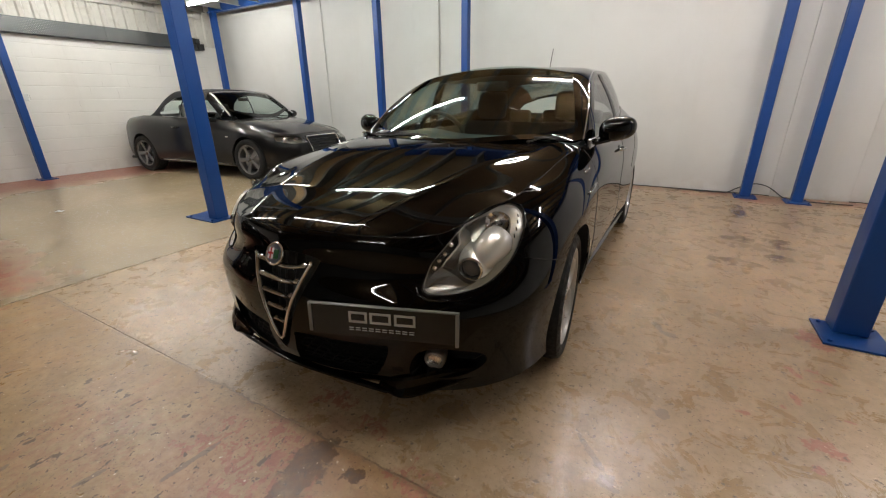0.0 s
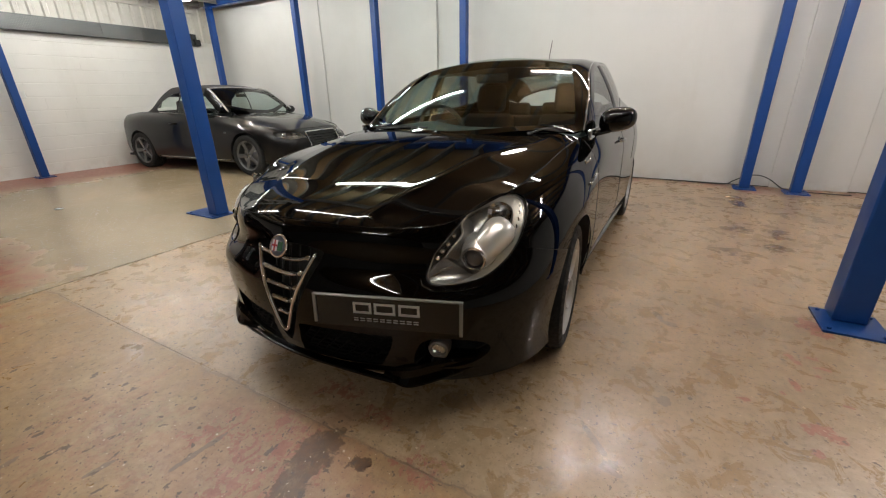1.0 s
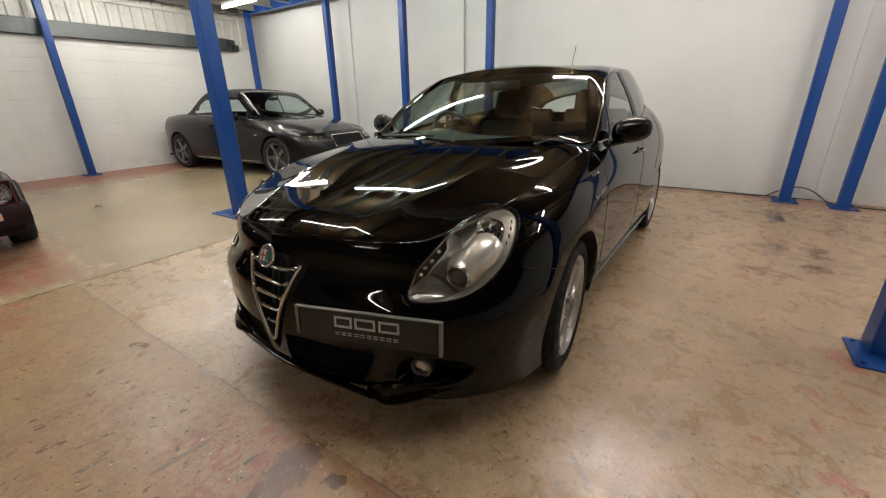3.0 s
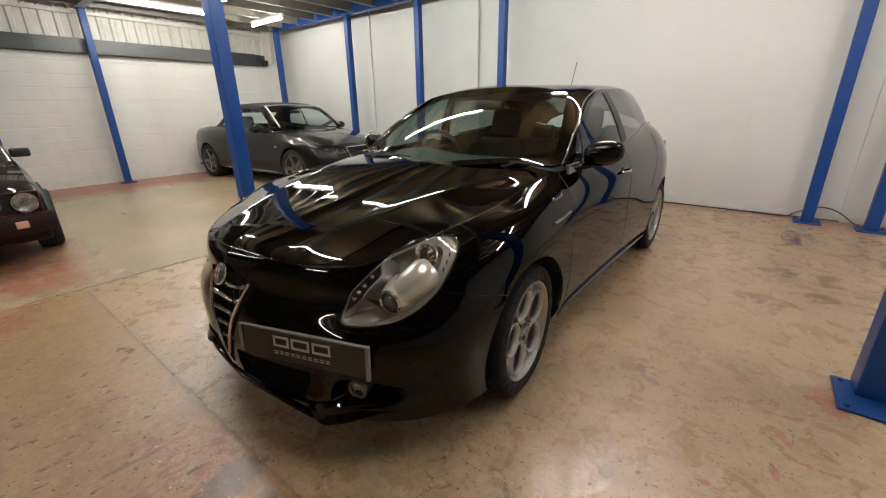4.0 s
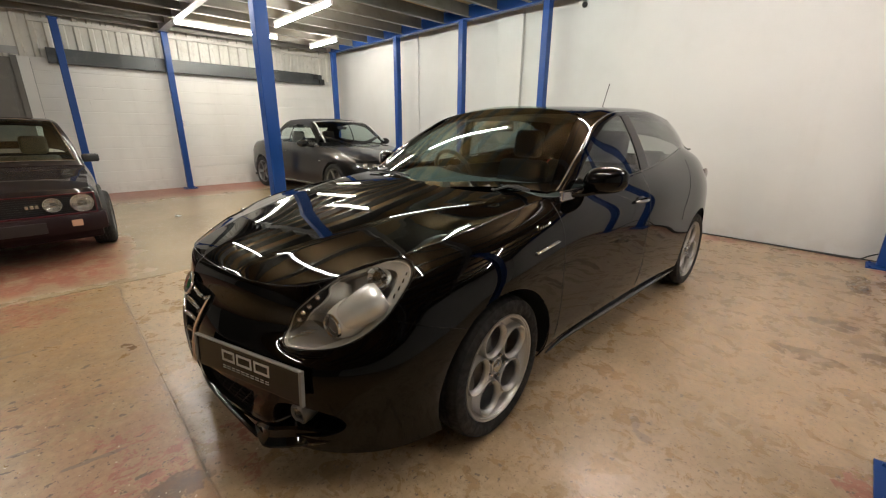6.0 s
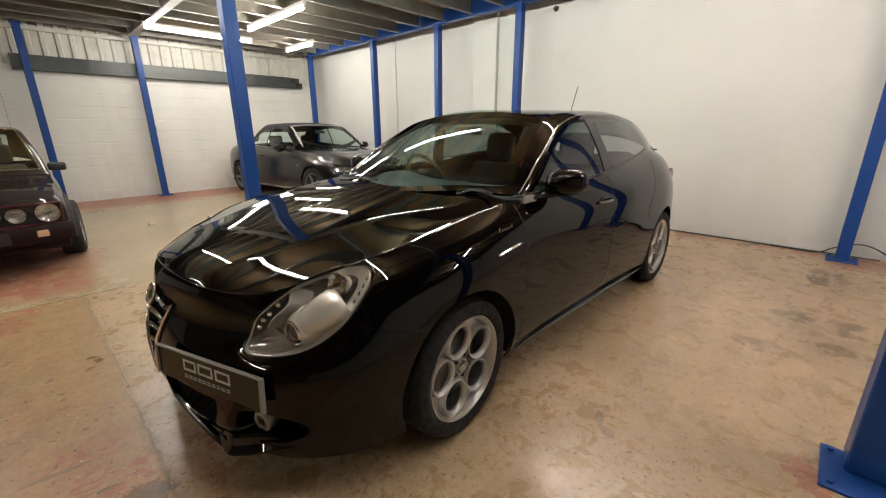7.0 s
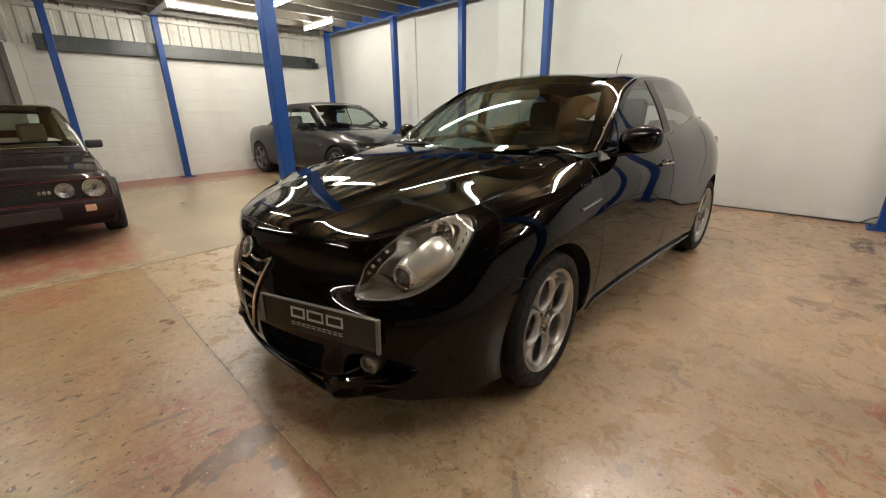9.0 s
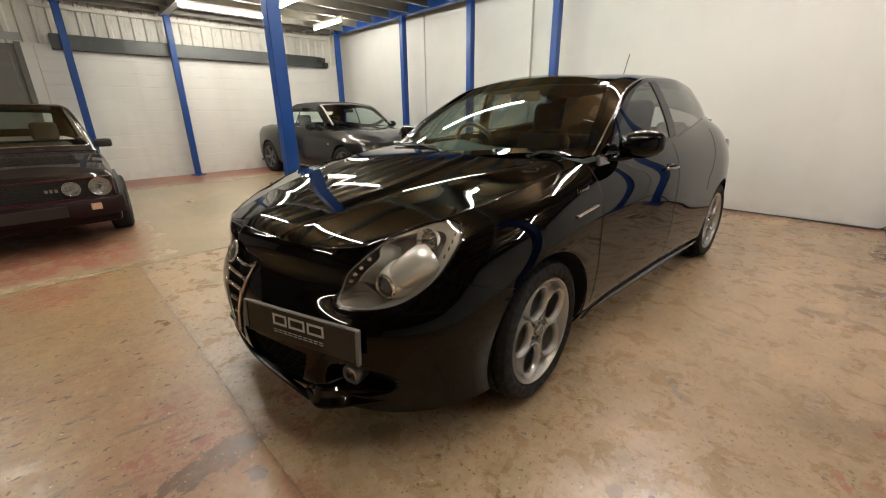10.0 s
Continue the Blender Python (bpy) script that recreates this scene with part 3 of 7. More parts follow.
def ring_maker(plan_u, plan_v, top_u, top_v, top_w, row_st, rows_w, rows_k):
    """The body below bonnet and windows, as point(s, r). s: station from nose to tail, r: row from 0 (sill) to 7 (upper edge)."""
    st = np.arange(float(len(plan_u)))
    plan_f = spline(st, np.stack([plan_u, plan_v], 1))
    top_f = spline(st, np.stack([top_u, top_v, top_w], 1))
    row_w = [spline(row_st, r) for r in rows_w]
    row_k = [spline(row_st, r) for r in rows_k]
    # second derivatives of a natural cubic through the eight rows
    a8, b8 = np.eye(8), np.zeros((8, 8))
    for j in range(1, 7):
        a8[j, j - 1:j + 2] = 1, 4, 1
        b8[j, j - 1:j + 2] = 6, -12, 6
    bend = np.linalg.solve(a8, b8)

    def point(s, r):
        base, top = plan_f(s), top_f(s)
        ctrl = []
        for k in range(7):
            f = row_k[k](s)[..., None]
            drop = np.minimum(f, 0) * 0.12
            towards = top[..., :2] - base
            length = np.linalg.norm(towards, axis=-1, keepdims=True) + 1e-9
            xy = base + towards * np.maximum(f, 0) - towards / length * drop
            ctrl.append(np.concatenate([xy, row_w[k](s)[..., None]], -1))
        ctrl.append(top)
        ctrl = np.stack(ctrl, 0)
        i = np.clip(np.floor(r).astype(int), 0, 6)
        t = (r - i)[..., None]

        def row(j):
            return np.take_along_axis(ctrl, np.clip(j, 0, 7)[None, ..., None].repeat(3, -1), 0)[0]
        curve = np.einsum("ij,j...->i...", bend, ctrl)

        def bent(j):
            return np.take_along_axis(curve, j[None, ..., None].repeat(3, -1), 0)[0]
        p = row(i) * (1 - t) + row(i + 1) * t - t * (1 - t) / 6 * ((2 - t) * bent(i) + (1 + t) * bent(i + 1))
        p[..., 1] = np.where(s <= 0, 0, np.maximum(p[..., 1], 0))
        return p
    return point, plan_f, top_f


def cabin_maker(belt_u, belt_v, belt_w, cab_u, rail_v, rail_w, glass_v, glass_w, mid_w):
    """Windows and roof, as point(s, r). s: u; r: 0 window line, 1 rail, 1.4 inner edge of the pillar, 2.4 middle of the roof."""
    def rev(a, b):
        return soft(np.array(a)[::-1], np.array(b)[::-1])
    bvf, bwf = rev(belt_u, belt_v), rev(belt_u, belt_w)
    rvf, rwf, gvf, gwf, mwf = (rev(cab_u, a) for a in (rail_v, rail_w, glass_v, glass_w, mid_w))

    def point(s, r):
        bv, bw, rv, rw, gv, gw, mw = bvf(s), bwf(s), rvf(s), rwf(s), gvf(s), gwf(s), mwf(s)
        t = np.clip(r, 0, 1)
        v1, w1 = bv + (rv - bv) * (0.55 * t + 0.45 * t ** 2), bw + (rw - bw) * t
        t = np.clip((r - 1) / 0.4, 0, 1)
        v2, w2 = rv + (gv - rv) * t, rw + (gw - rw) * (1 - (1 - t) ** 1.6)
        t = np.clip(r - 1.4, 0, 1)
        v3, w3 = gv * (1 - t), gw + (mw - gw) * (1 - (1 - t) ** 2.2)
        v, w = np.where(r <= 1, v1, np.where(r <= 1.4, v2, v3)), np.where(r <= 1, w1, np.where(r <= 1.4, w2, w3))
        return np.stack([s, v, w], -1)
    return point, gvf, mwf


def lid_maker(top_f, s_end, mid_u, mid_w, cowl_u):
    """A bonnet between the upper edge of a ring and the middle line."""
    e = top_f(np.linspace(0, s_end, 5000))
    e = e[np.argsort(e[:, 0])]
    midf = spline(mid_u, mid_w)
    nose_u = float(top_f(np.array(0.0))[0])

    def point(s, r):
        t = top_f(s_end - s_end * s)
        mu = cowl_u + (nose_u - cowl_u) * np.clip(s, 0, 1) ** 0.9
        u = mu + (t[..., 0] - mu) * r
        v = t[..., 1] * r
        vt, wt = np.interp(u, e[:, 0], e[:, 1]), np.interp(u, e[:, 0], e[:, 2])
        q = np.clip(v / np.maximum(vt, 1e-4), 0, 1)
        m = midf(u)
        return np.stack([u, v, np.where(q > 0.999, wt, m + (wt - m) * q ** 2.3)], -1)
    return point


# ---- plan, in metres ----
WALL_Y = 6.78      # long side wall
BACK_X = -9.75     # block wall at the far end
FAR_X, NEAR_Y = 5.0, -8.0
DECK = 3.30        # underside of the mezzanine boards
JOINT_X, JOINT_Y = -3.60, 0.935


# ---- structure ----
floor = tagged(part("floor", box(BACK_X - 0.3, NEAR_Y - 0.3, -0.3, FAR_X + 0.3, WALL_Y + 0.3, -0.012), M_CABLE), "worn bare concrete floor with scraps of red paint", "floor", kind="structure")
for x0, x1, y0, y1 in ((BACK_X, JOINT_X, NEAR_Y, WALL_Y), (JOINT_X, FAR_X, NEAR_Y, JOINT_Y), (JOINT_X, FAR_X, JOINT_Y, WALL_Y)):
    gx, gy = (0.007 if x1 == JOINT_X else 0.0), (0.0025 if y1 == JOINT_Y else 0.0)
    part("slab", box(x0 + (0.007 if x0 == JOINT_X else 0), y0 + (0.0025 if y0 == JOINT_Y else 0), -0.15, x1 - gx, y1 - gy, 0, 0.002), M_FLOOR, floor)
part("joint_filler", box(JOINT_X + 0.007, JOINT_Y - 0.0025, -0.1, FAR_X, JOINT_Y + 0.0025, -0.0015), M_FLOOR, floor)

tagged(part("wall_side", box(BACK_X - 0.3, WALL_Y, -0.05, FAR_X, WALL_Y + 0.3, DECK + 0.3), M_WALL), "white painted plaster wall", "wall", kind="structure")
for x0, x1, y in ((-4.17, -3.66, 6.715), (-6.63, -6.33, 6.745), (1.33, 2.12, 6.752)):
    tagged(part("pilaster", box(x0, y, 0, x1, WALL_Y - 0.002, DECK, 0.008), M_WALL), "white plastered pilaster of the side wall", "pilaster", kind="structure")
tagged(part("wall_front", box(FAR_X, NEAR_Y, -0.05, FAR_X + 0.3, WALL_Y + 0.3, DECK + 0.3), M_WALL), "white painted wall", "wall", kind="structure")
# added out of view, dark so that the black car's nose reflects little
tagged(part("wall_near", box(BACK_X, NEAR_Y - 0.3, -0.05, FAR_X, NEAR_Y, DECK + 0.3), M_DOORGREY), "unseen dark grey wall added to close the near side", "wall", kind="structure")
tagged(part("trim", box(-9.7, WALL_Y - 0.012, 0.0, FAR_X, WALL_Y - 0.001, 0.009), M_CABLE), "dark joint at the foot of the wall", "trim", kind="structure")

# end wall: painted blocks below, ribbed cladding above
wall_back = tagged(part("wall_back", box(BACK_X - 0.3, NEAR_Y, -0.05, BACK_X - 0.1, WALL_Y, DECK + 0.3), M_CABLE), "white painted concrete block wall", "wall", kind="structure")
BL, BH = 0.45, 0.225


def course_block(size):
    """A painted block: rounded along its courses, nearly closed at its ends."""
    bm = bmesh.new()
    prof = [(0.0, 0.002), (0.095, 0.002), (0.0982, 0.0042), (0.1, 0.010), (0.1, BH - 0.010), (0.0982, BH - 0.0042), (0.095, BH - 0.002), (0.0, BH - 0.002)]
    rows = [[bm.verts.new((x, y, z)) for x, z in prof] for y in (0.0002, size - 0.0002)]
    for i in range(8):
        bm.faces.new((rows[0][i], rows[0][(i + 1) % 8], rows[1][(i + 1) % 8], rows[1][i]))
    bm.faces.new(rows[0])
    bm.faces.new(rows[1])
    return finish(bm, "block", M_BLOCK)


block_me, half_me = course_block(BL), course_block(BL / 2)
rng = random.Random(5)
for row in range(11):
    z = row * BH - 0.02
    y = 0.82
    first = True
    while y < WALL_Y - 0.1:
        me, size = (half_me, BL / 2) if first and row % 2 else (block_me, BL)
        first = False
        if y + size <= WALL_Y + 0.01:
            b = part("block", me, None, wall_back)
            b.location = (BACK_X - 0.1 + rng.uniform(-0.0004, 0.0004), y, z)
        y += size
low = part("block_field", box(BACK_X - 0.1, NEAR_Y, 0, BACK_X - 0.001, 0.0, 2.45), M_BLOCK, wall_back)
part("mortar", box(BACK_X - 0.1, 0.82, 0, BACK_X - 0.0042, WALL_Y, 2.45), M_BLOCK, wall_back)
bm = bmesh.new()
ys = []
y = NEAR_Y
while y < WALL_Y:
    ys += [(y, 0.0), (y + 0.090, 0.0), (y + 0.112, 0.030), (y + 0.165, 0.030), (y + 0.187, 0.0)]
    y += 0.20
cols = [(bm.verts.new((BACK_X - 0.055 + d, yy, 2.42)), bm.verts.new((BACK_X - 0.04 + d, yy, DECK + 0.25))) for yy, d in ys]
for a, b in zip(cols, cols[1:]):
    bm.faces.new((a[0], b[0], b[1], a[1]))
part("cladding", bm, M_CLAD, wall_back, "ribbed cream steel cladding")
part("eaves_rail", box(BACK_X - 0.02, 0.9, 3.02, BACK_X + 0.05, WALL_Y - 0.4, 3.08, 0.004), M_CLAD, wall_back)

door = tagged(part("door_1", box(BACK_X - 0.09, 0.02, 0, BACK_X - 0.03, 0.58, 2.42, 0.006), M_DOORGREY), "dark grey steel door in the end wall", "door", kind="structure")
part("door_frame", box(BACK_X - 0.08, 0.58, 0, BACK_X + 0.01, 0.66, 2.45, 0.004), M_DOORGREY, door)
part("door_panel", box(BACK_X - 0.032, 0.08, 1.1, BACK_X - 0.022, 0.5, 2.3, 0.004), M_DOORGREY, door)
part("wall_pier", box(BACK_X - 0.09, 0.66, 0, BACK_X, 0.815, 2.45, 0.004), M_BLOCK, wall_back)

# mezzanine: boards on steel joists, carried by beams on blue posts
bm = box(BACK_X, NEAR_Y, DECK, FAR_X, WALL_Y, DECK + 0.03)
y = NEAR_Y
joist_x = [BACK_X + 0.35 + 0.61 * k for k in range(25)]
tagged(part("ceiling", bm, M_BOARD), "brown chipboard underside of the mezzanine", "ceiling", kind="structure")
for x in joist_x:
    for y0, y1 in ((2.86, 6.33), (-0.75, 2.74), (-4.3, -0.87)):
        j = bmesh.new()
        box(x - 0.003, y0, 3.11, x + 0.003, y1, DECK, bm=j)
        box(x - 0.003, y0, 3.105, x + 0.06, y1, 3.112, bm=j)
        tagged(part("joist", j, M_JOIST), "grey folded steel joist under the mezzanine", "joist", group="mezzanine joists")


def beam(x0, y0, x1, y1, material, label):
    """An I-beam between two points, with its top under the boards."""
    bm = bmesh.new()
    if abs(x1 - x0) > abs(y1 - y0):
        box(x0, y0 - 0.06, 3.085, x1, y0 + 0.06, 3.10, bm=bm)
        box(x0, y0 - 0.005, 3.10, x1, y0 + 0.005, 3.285, bm=bm)
        box(x0, y0 - 0.06, 3.285, x1, y0 + 0.06, 3.299, bm=bm)
    else:
        box(x0 - 0.06, y0, 3.085, x0 + 0.06, y1, 3.10, bm=bm)
        box(x0 - 0.005, y0, 3.10, x0 + 0.005, y1, 3.285, bm=bm)
        box(x0 - 0.06, y0, 3.285, x0 + 0.06, y1, 3.299, bm=bm)
    return tagged(part("steel_beam", bm, material), label, "beam")


beam(-9.6, 2.80, 4.8, 2.80, M_BEAM, "pale grey steel beam under the mezzanine")
beam(-9.6, -0.81, 4.8, -0.81, M_BEAM, "pale grey steel beam under the mezzanine")
beam(-9.3, 6.39, 4.8, 6.39, M_BLUE, "blue steel beam along the side wall")


def post(x, y, size=0.15, plate=0.29, dx=0.0, dy=0.0, top=3.085, deep=0, label="blue painted square steel post with bolted base plate"):
    t = thing("steel_post", label, "post", pose(x, y, 0), group="mezzanine posts")
    h = size / 2
    part("shaft", box(-h, -h, 0.012, h, h, top, 0.010, 3), M_BLUE, t)
    p = plate / 2
    pd = (deep or plate) / 2
    base = part("base_plate", box(dx - p, dy - pd, 0, dx + p, dy + pd, 0.012, 0.002), M_BLUE, t)
    part("cap_plate", box(-p * 0.6, -p * 0.6, top - 0.012, p * 0.6, p * 0.6, top, 0.001), M_BLUE, t)
    for sx in (-1, 1):
        for sy in (-1, 1):
            bx, by = dx + sx * p * 0.78, dy + sy * pd * 0.78
            if abs(bx) > h + 0.02 or abs(by) > h + 0.02:
                part("bolt", cyl((bx, by, 0.012), (bx, by, 0.024), 0.011, n=6), M_BLUE, base)
    return t


post(1.125, 2.905, dy=-0.08)
post(-4.30, 2.70, plate=0.52, dx=-0.13, dy=-0.02, deep=0.27)
post(1.04, 6.58, 0.11, 0.25, dy=-0.03)
post(1.56, 6.50, 0.11, 0.25, dy=-0.03)
post(-9.5, 2.84, 0.11, 0.25)
post(-9.5, 1.23, 0.11, 0.25)
for px in (-2.95, -4.64, -6.5, -9.08):
    post(px, 6.32, 0.11, 0.25)

# dark tray on the end wall
tray = thing("cable_tray", "long dark grey perforated steel tray on the end wall", "tray")
part("tray_back", box(BACK_X + 0.001, 1.05, 2.37, BACK_X + 0.012, 6.32, 2.61, 0.002), M_TRAY, tray)
part("tray_ledge", box(BACK_X + 0.001, 1.05, 2.365, BACK_X + 0.13, 6.32, 2.372), M_TRAY, tray)
part("tray_top", box(BACK_X + 0.012, 1.05, 2.602, BACK_X + 0.13, 6.02, 2.608), M_TRAY, tray)
for y0, y1 in ((1.05, 2.62), (2.625, 4.42), (4.425, 6.02)):
    part("tray_face", box(BACK_X + 0.13, y0, 2.365, BACK_X + 0.138, y1, 2.61, 0.002), M_TRAY, tray)
part("tray_end", box(BACK_X + 0.06, 6.02, 2.365, BACK_X + 0.068, 6.32, 2.50, 0.002), M_TRAY, tray)
# pale diamonds paint the glints of the perforation onto the tray face
verts, faces = [], []
for k in range(96):
    for j in range(9):
        y0, z0 = 2.10 + 0.0315 * k + (0.016 if j % 2 else 0), 2.388 + 0.0245 * j
        x0 = BACK_X + 0.1388
        i = len(verts)
        verts += [(x0, y0 - 0.009, z0), (x0, y0, z0 - 0.006), (x0, y0 + 0.009, z0), (x0, y0, z0 + 0.006)]
        faces.append((i, i + 1, i + 2, i + 3))
holes = bpy.data.meshes.new("tray_perforation")
holes.from_pydata(verts, [], faces)
holes.materials.append(M_HOLE_GLINT)
part("tray_perforation", holes, None, tray)
for yy, zz in ((6.03, 2.54), (6.20, 2.43)):
    part("tray_bracket", box(BACK_X + 0.06, yy, zz - 0.06, BACK_X + 0.145, yy + 0.12, zz + 0.06, 0.003), M_CABLE, tray)

# small fittings
sock = thing("wall_socket", "small white socket box on the block wall", "socket", pose(BACK_X, 3.0, 1.37))
part("socket_box", box(0, -0.045, -0.06, 0.045, 0.045, 0.06, 0.006), M_PLASTIC, sock)
part("socket_face", box(0.045, -0.035, -0.045, 0.049, 0.035, 0.045, 0.003), M_PLASTIC, sock)
det = thing("wall_sensor", "small black round sensor high on the plaster wall", "sensor", pose(-2.63, WALL_Y, 3.04))
part("sensor_body", lathe([(0.0001, -0.05), (0.02, -0.048), (0.035, -0.03), (0.04, 0.0)], 20), M_CABLE, det, "", True)
cab = thing("power_cable", "black cable looped along the foot of the wall", "cable")
pts = [(-1.6, 6.745, 0.008), (-0.6, 6.74, 0.008), (0.30, 6.735, 0.008), (0.80, 6.70, 0.010), (0.92, 6.69, 0.06), (1.06, 6.71, 0.13), (1.18, 6.71, 0.155), (1.30, 6.70, 0.12), (1.40, 6.68, 0.05), (1.50, 6.58, 0.010), (1.75, 6.53, 0.008), (2.1, 6.54, 0.008)]
part("cable", sweep([tuple(p) for p in spline(range(12), np.array(pts))(np.linspace(0, 11, 80))], 0.007, n=7), M_CABLE, cab, "", True)

paper = thing("paper_scrap", "small crumpled white paper scrap on the bare floor", "litter", pose(-6.38, 1.96, 0.0, 0, 0, 25))
bm = bmesh.new()
rng = random.Random(3)
grid = [[bm.verts.new((0.014 * i - 0.05 + rng.uniform(-0.003, 0.003), 0.012 * j - 0.03 + rng.uniform(-0.003, 0.003), 0.003 + rng.uniform(0, 0.012))) for j in range(6)] for i in range(8)]
for i in range(7):
    for j in range(5):
        bm.faces.new((grid[i][j], grid[i + 1][j], grid[i + 1][j + 1], grid[i][j + 1]))
part("paper", bm, M_PLASTIC, paper)
sign = thing("chequer_plate", "short bright chequer plate strip above the grey door", "plate", pose(BACK_X, 0.66, 2.53))
part("plate_sheet", box(0.012, -0.22, -0.06, 0.018, 0.04, 0.06, 0.002), M_BEAM, sign)


# ---- the black hatchback: u ahead of the front axle, v to its left side, w up ----
HATCH = thing("hatchback_car", "shiny black five-door hatchback with silver alloy wheels", "car", pose(-1.09, 1.966, 0, 0, 0, -90.2))

# waist line seen from above, from the middle of the nose round the side to the middle of the tail
PLAN_U = [0.950, 0.932, 0.872, 0.80, 0.70, 0.57, 0.41, 0.2, 0, -0.22, -0.45, -0.7, -1.2, -1.8, -2.3, -2.634, -3.0, -3.22, -3.33, -3.36]
PLAN_V = [0, 0.20, 0.40, 0.57, 0.70, 0.805, 0.864, 0.888, 0.897, 0.893, 0.886, 0.884, 0.888, 0.892, 0.897, 0.895, 0.84, 0.70, 0.4, 0]
# upper edge: bonnet gap, then the window line
TOP_U = [0.850, 0.838, 0.797, 0.718, 0.64, 0.50, 0.36, 0.18, 0, -0.22, -0.45, -0.7, -1.2, -1.8, -2.3, -2.634, -2.95, -3.15, -3.25, -3.28]
TOP_V = [0, 0.18, 0.36, 0.49, 0.555, 0.61, 0.67, 0.703, 0.715, 0.73, 0.765, 0.80, 0.805, 0.78, 0.72, 0.665, 0.60, 0.5, 0.3, 0]
TOP_W = [0.790, 0.790, 0.790, 0.792, 0.804, 0.837, 0.872, 0.903, 0.93, 0.968, 1.0, 1.015, 1.04, 1.085, 1.135, 1.17, 1.15, 1.1, 1.08, 1.07]
ROW_ST = [0, 2, 4, 6, 8, 10, 12, 15, 19]
ROW_W = [
    [0.19, 0.19, 0.19, 0.20, 0.21, 0.215, 0.215, 0.22, 0.25],
    [0.27, 0.27, 0.27, 0.29, 0.29, 0.29, 0.29, 0.30, 0.33],
    [0.41, 0.42, 0.43, 0.44, 0.46, 0.46, 0.46, 0.48, 0.5],
    [0.55, 0.54, 0.545, 0.58, 0.60, 0.60, 0.60, 0.64, 0.65],
    [0.655, 0.64, 0.64, 0.69, 0.72, 0.74, 0.75, 0.80, 0.8],
    [0.732, 0.715, 0.71, 0.775, 0.82, 0.85, 0.865, 0.94, 0.92],
    [0.771, 0.764, 0.757, 0.833, 0.89, 0.935, 0.955, 1.07, 1.0],
]
ROW_K = [
    [-0.45, -0.35, -0.20, -0.12, -0.15, -0.6, -0.75, -0.2, -0.5],
    [-0.15, -0.10, -0.10, -0.10, -0.08, -0.2, -0.25, -0.08, -0.1],
    [0, 0, 0, 0, 0, 0, 0, 0, 0],
    [0.12, 0.12, 0.09, 0.03, -0.03, 0.0, 0.0, -0.02, 0.05],
    [0.35, 0.67, 0.56, 0.24, 0.05, 0.03, 0.02, 0.03, 0.2],
    [0.56, 0.77, 0.68, 0.49, 0.25, 0.16, 0.13, 0.18, 0.4],
    [0.75, 0.86, 0.82, 0.76, 0.58, 0.50, 0.48, 0.52, 0.7],
]
ring_point, plan, top_edge = ring_maker(PLAN_U, PLAN_V, TOP_U, TOP_V, TOP_W, ROW_ST, ROW_W, ROW_K)
s_grid = np.concatenate([np.linspace(0, 7, 150)[:-1], np.linspace(7, 16, 190)[:-1], np.linspace(16, 19, 24)])
ring = Sheet(ring_point, s_grid, np.linspace(0, 7, 78))

# openings and panel gaps
ARCH_R, ARCH_W = 0.363, 0.325
LAMP = rounded([(0.498, 0.625), (0.515, 0.597), (0.55, 0.590), (0.62, 0.592), (0.68, 0.607), (0.722, 0.645), (0.748, 0.705), (0.750, 0.775), (0.735, 0.82), (0.706, 0.850), (0.664, 0.863), (0.617, 0.851), (0.582, 0.825), (0.566, 0.79), (0.545, 0.747), (0.512, 0.69)])
GRILLE = rounded([(-0.022, 0.300), (0.022, 0.300), (0.098, 0.48), (0.176, 0.66), (0.172, 0.692), (0.06, 0.708), (-0.06, 0.708), (-0.172, 0.692), (-0.176, 0.66), (-0.098, 0.48)], 5)
MESH = rounded([(0.075, 0.345), (0.10, 0.385), (0.37, 0.395), (0.415, 0.385), (0.375, 0.27), (0.33, 0.245), (0.09, 0.235), (0.06, 0.25)], 4)
FOG = rounded([(0.49, 0.27), (0.485, 0.33), (0.52, 0.385), (0.60, 0.395), (0.70, 0.36), (0.715, 0.31), (0.64, 0.265)], 6)
in_lamp, in_grille, in_mesh, in_fog = inside(LAMP), inside(GRILLE), inside(MESH), inside(FOG)
FRONT = 0.28


def f_arch(u, v, w):
    return np.minimum(np.hypot(u, w - ARCH_W), np.hypot(u + 2.634, w - ARCH_W)) - ARCH_R


def f_lamp(u, v, w):
    return np.where(u > FRONT, in_lamp(v, w), 1)


def f_grille(u, v, w):
    return np.where(u > 0.7, in_grille(v, w), 1)


def f_mesh(u, v, w):
    return np.where(u > 0.6, in_mesh(v, w), 1)


def f_fog(u, v, w):
    return np.where(u > 0.5, in_fog(v, w), 1)


def f_bumper(u, v, w):
    """Gap between bumper and wing, from the wheel arch to the lamp."""
    return np.where(v > 0.6, np.where(u < 0.6, 0.627 + 0.305 * (u - 0.3) - w, 1), 1)


def f_door_front(u, v, w):
    return u + 0.44 + 0.02 * (w - 0.6)


def f_door_mid(u, v, w):
    return u + 1.465 + 0.05 * (w - 0.7)


def f_door_rear(u, v, w):
    return np.where(w < 0.75, u + 2.17 - 0.25 * np.abs(w - 0.75) ** 1.5, u + 2.17 + 0.75 * (w - 0.75))


def f_sill(u, v, w):
    return w - 0.305


for f in (f_arch, f_lamp, f_grille, f_mesh, f_fog, f_bumper, f_door_front, f_door_mid, f_door_rear, f_sill):
    ring.cut(f)


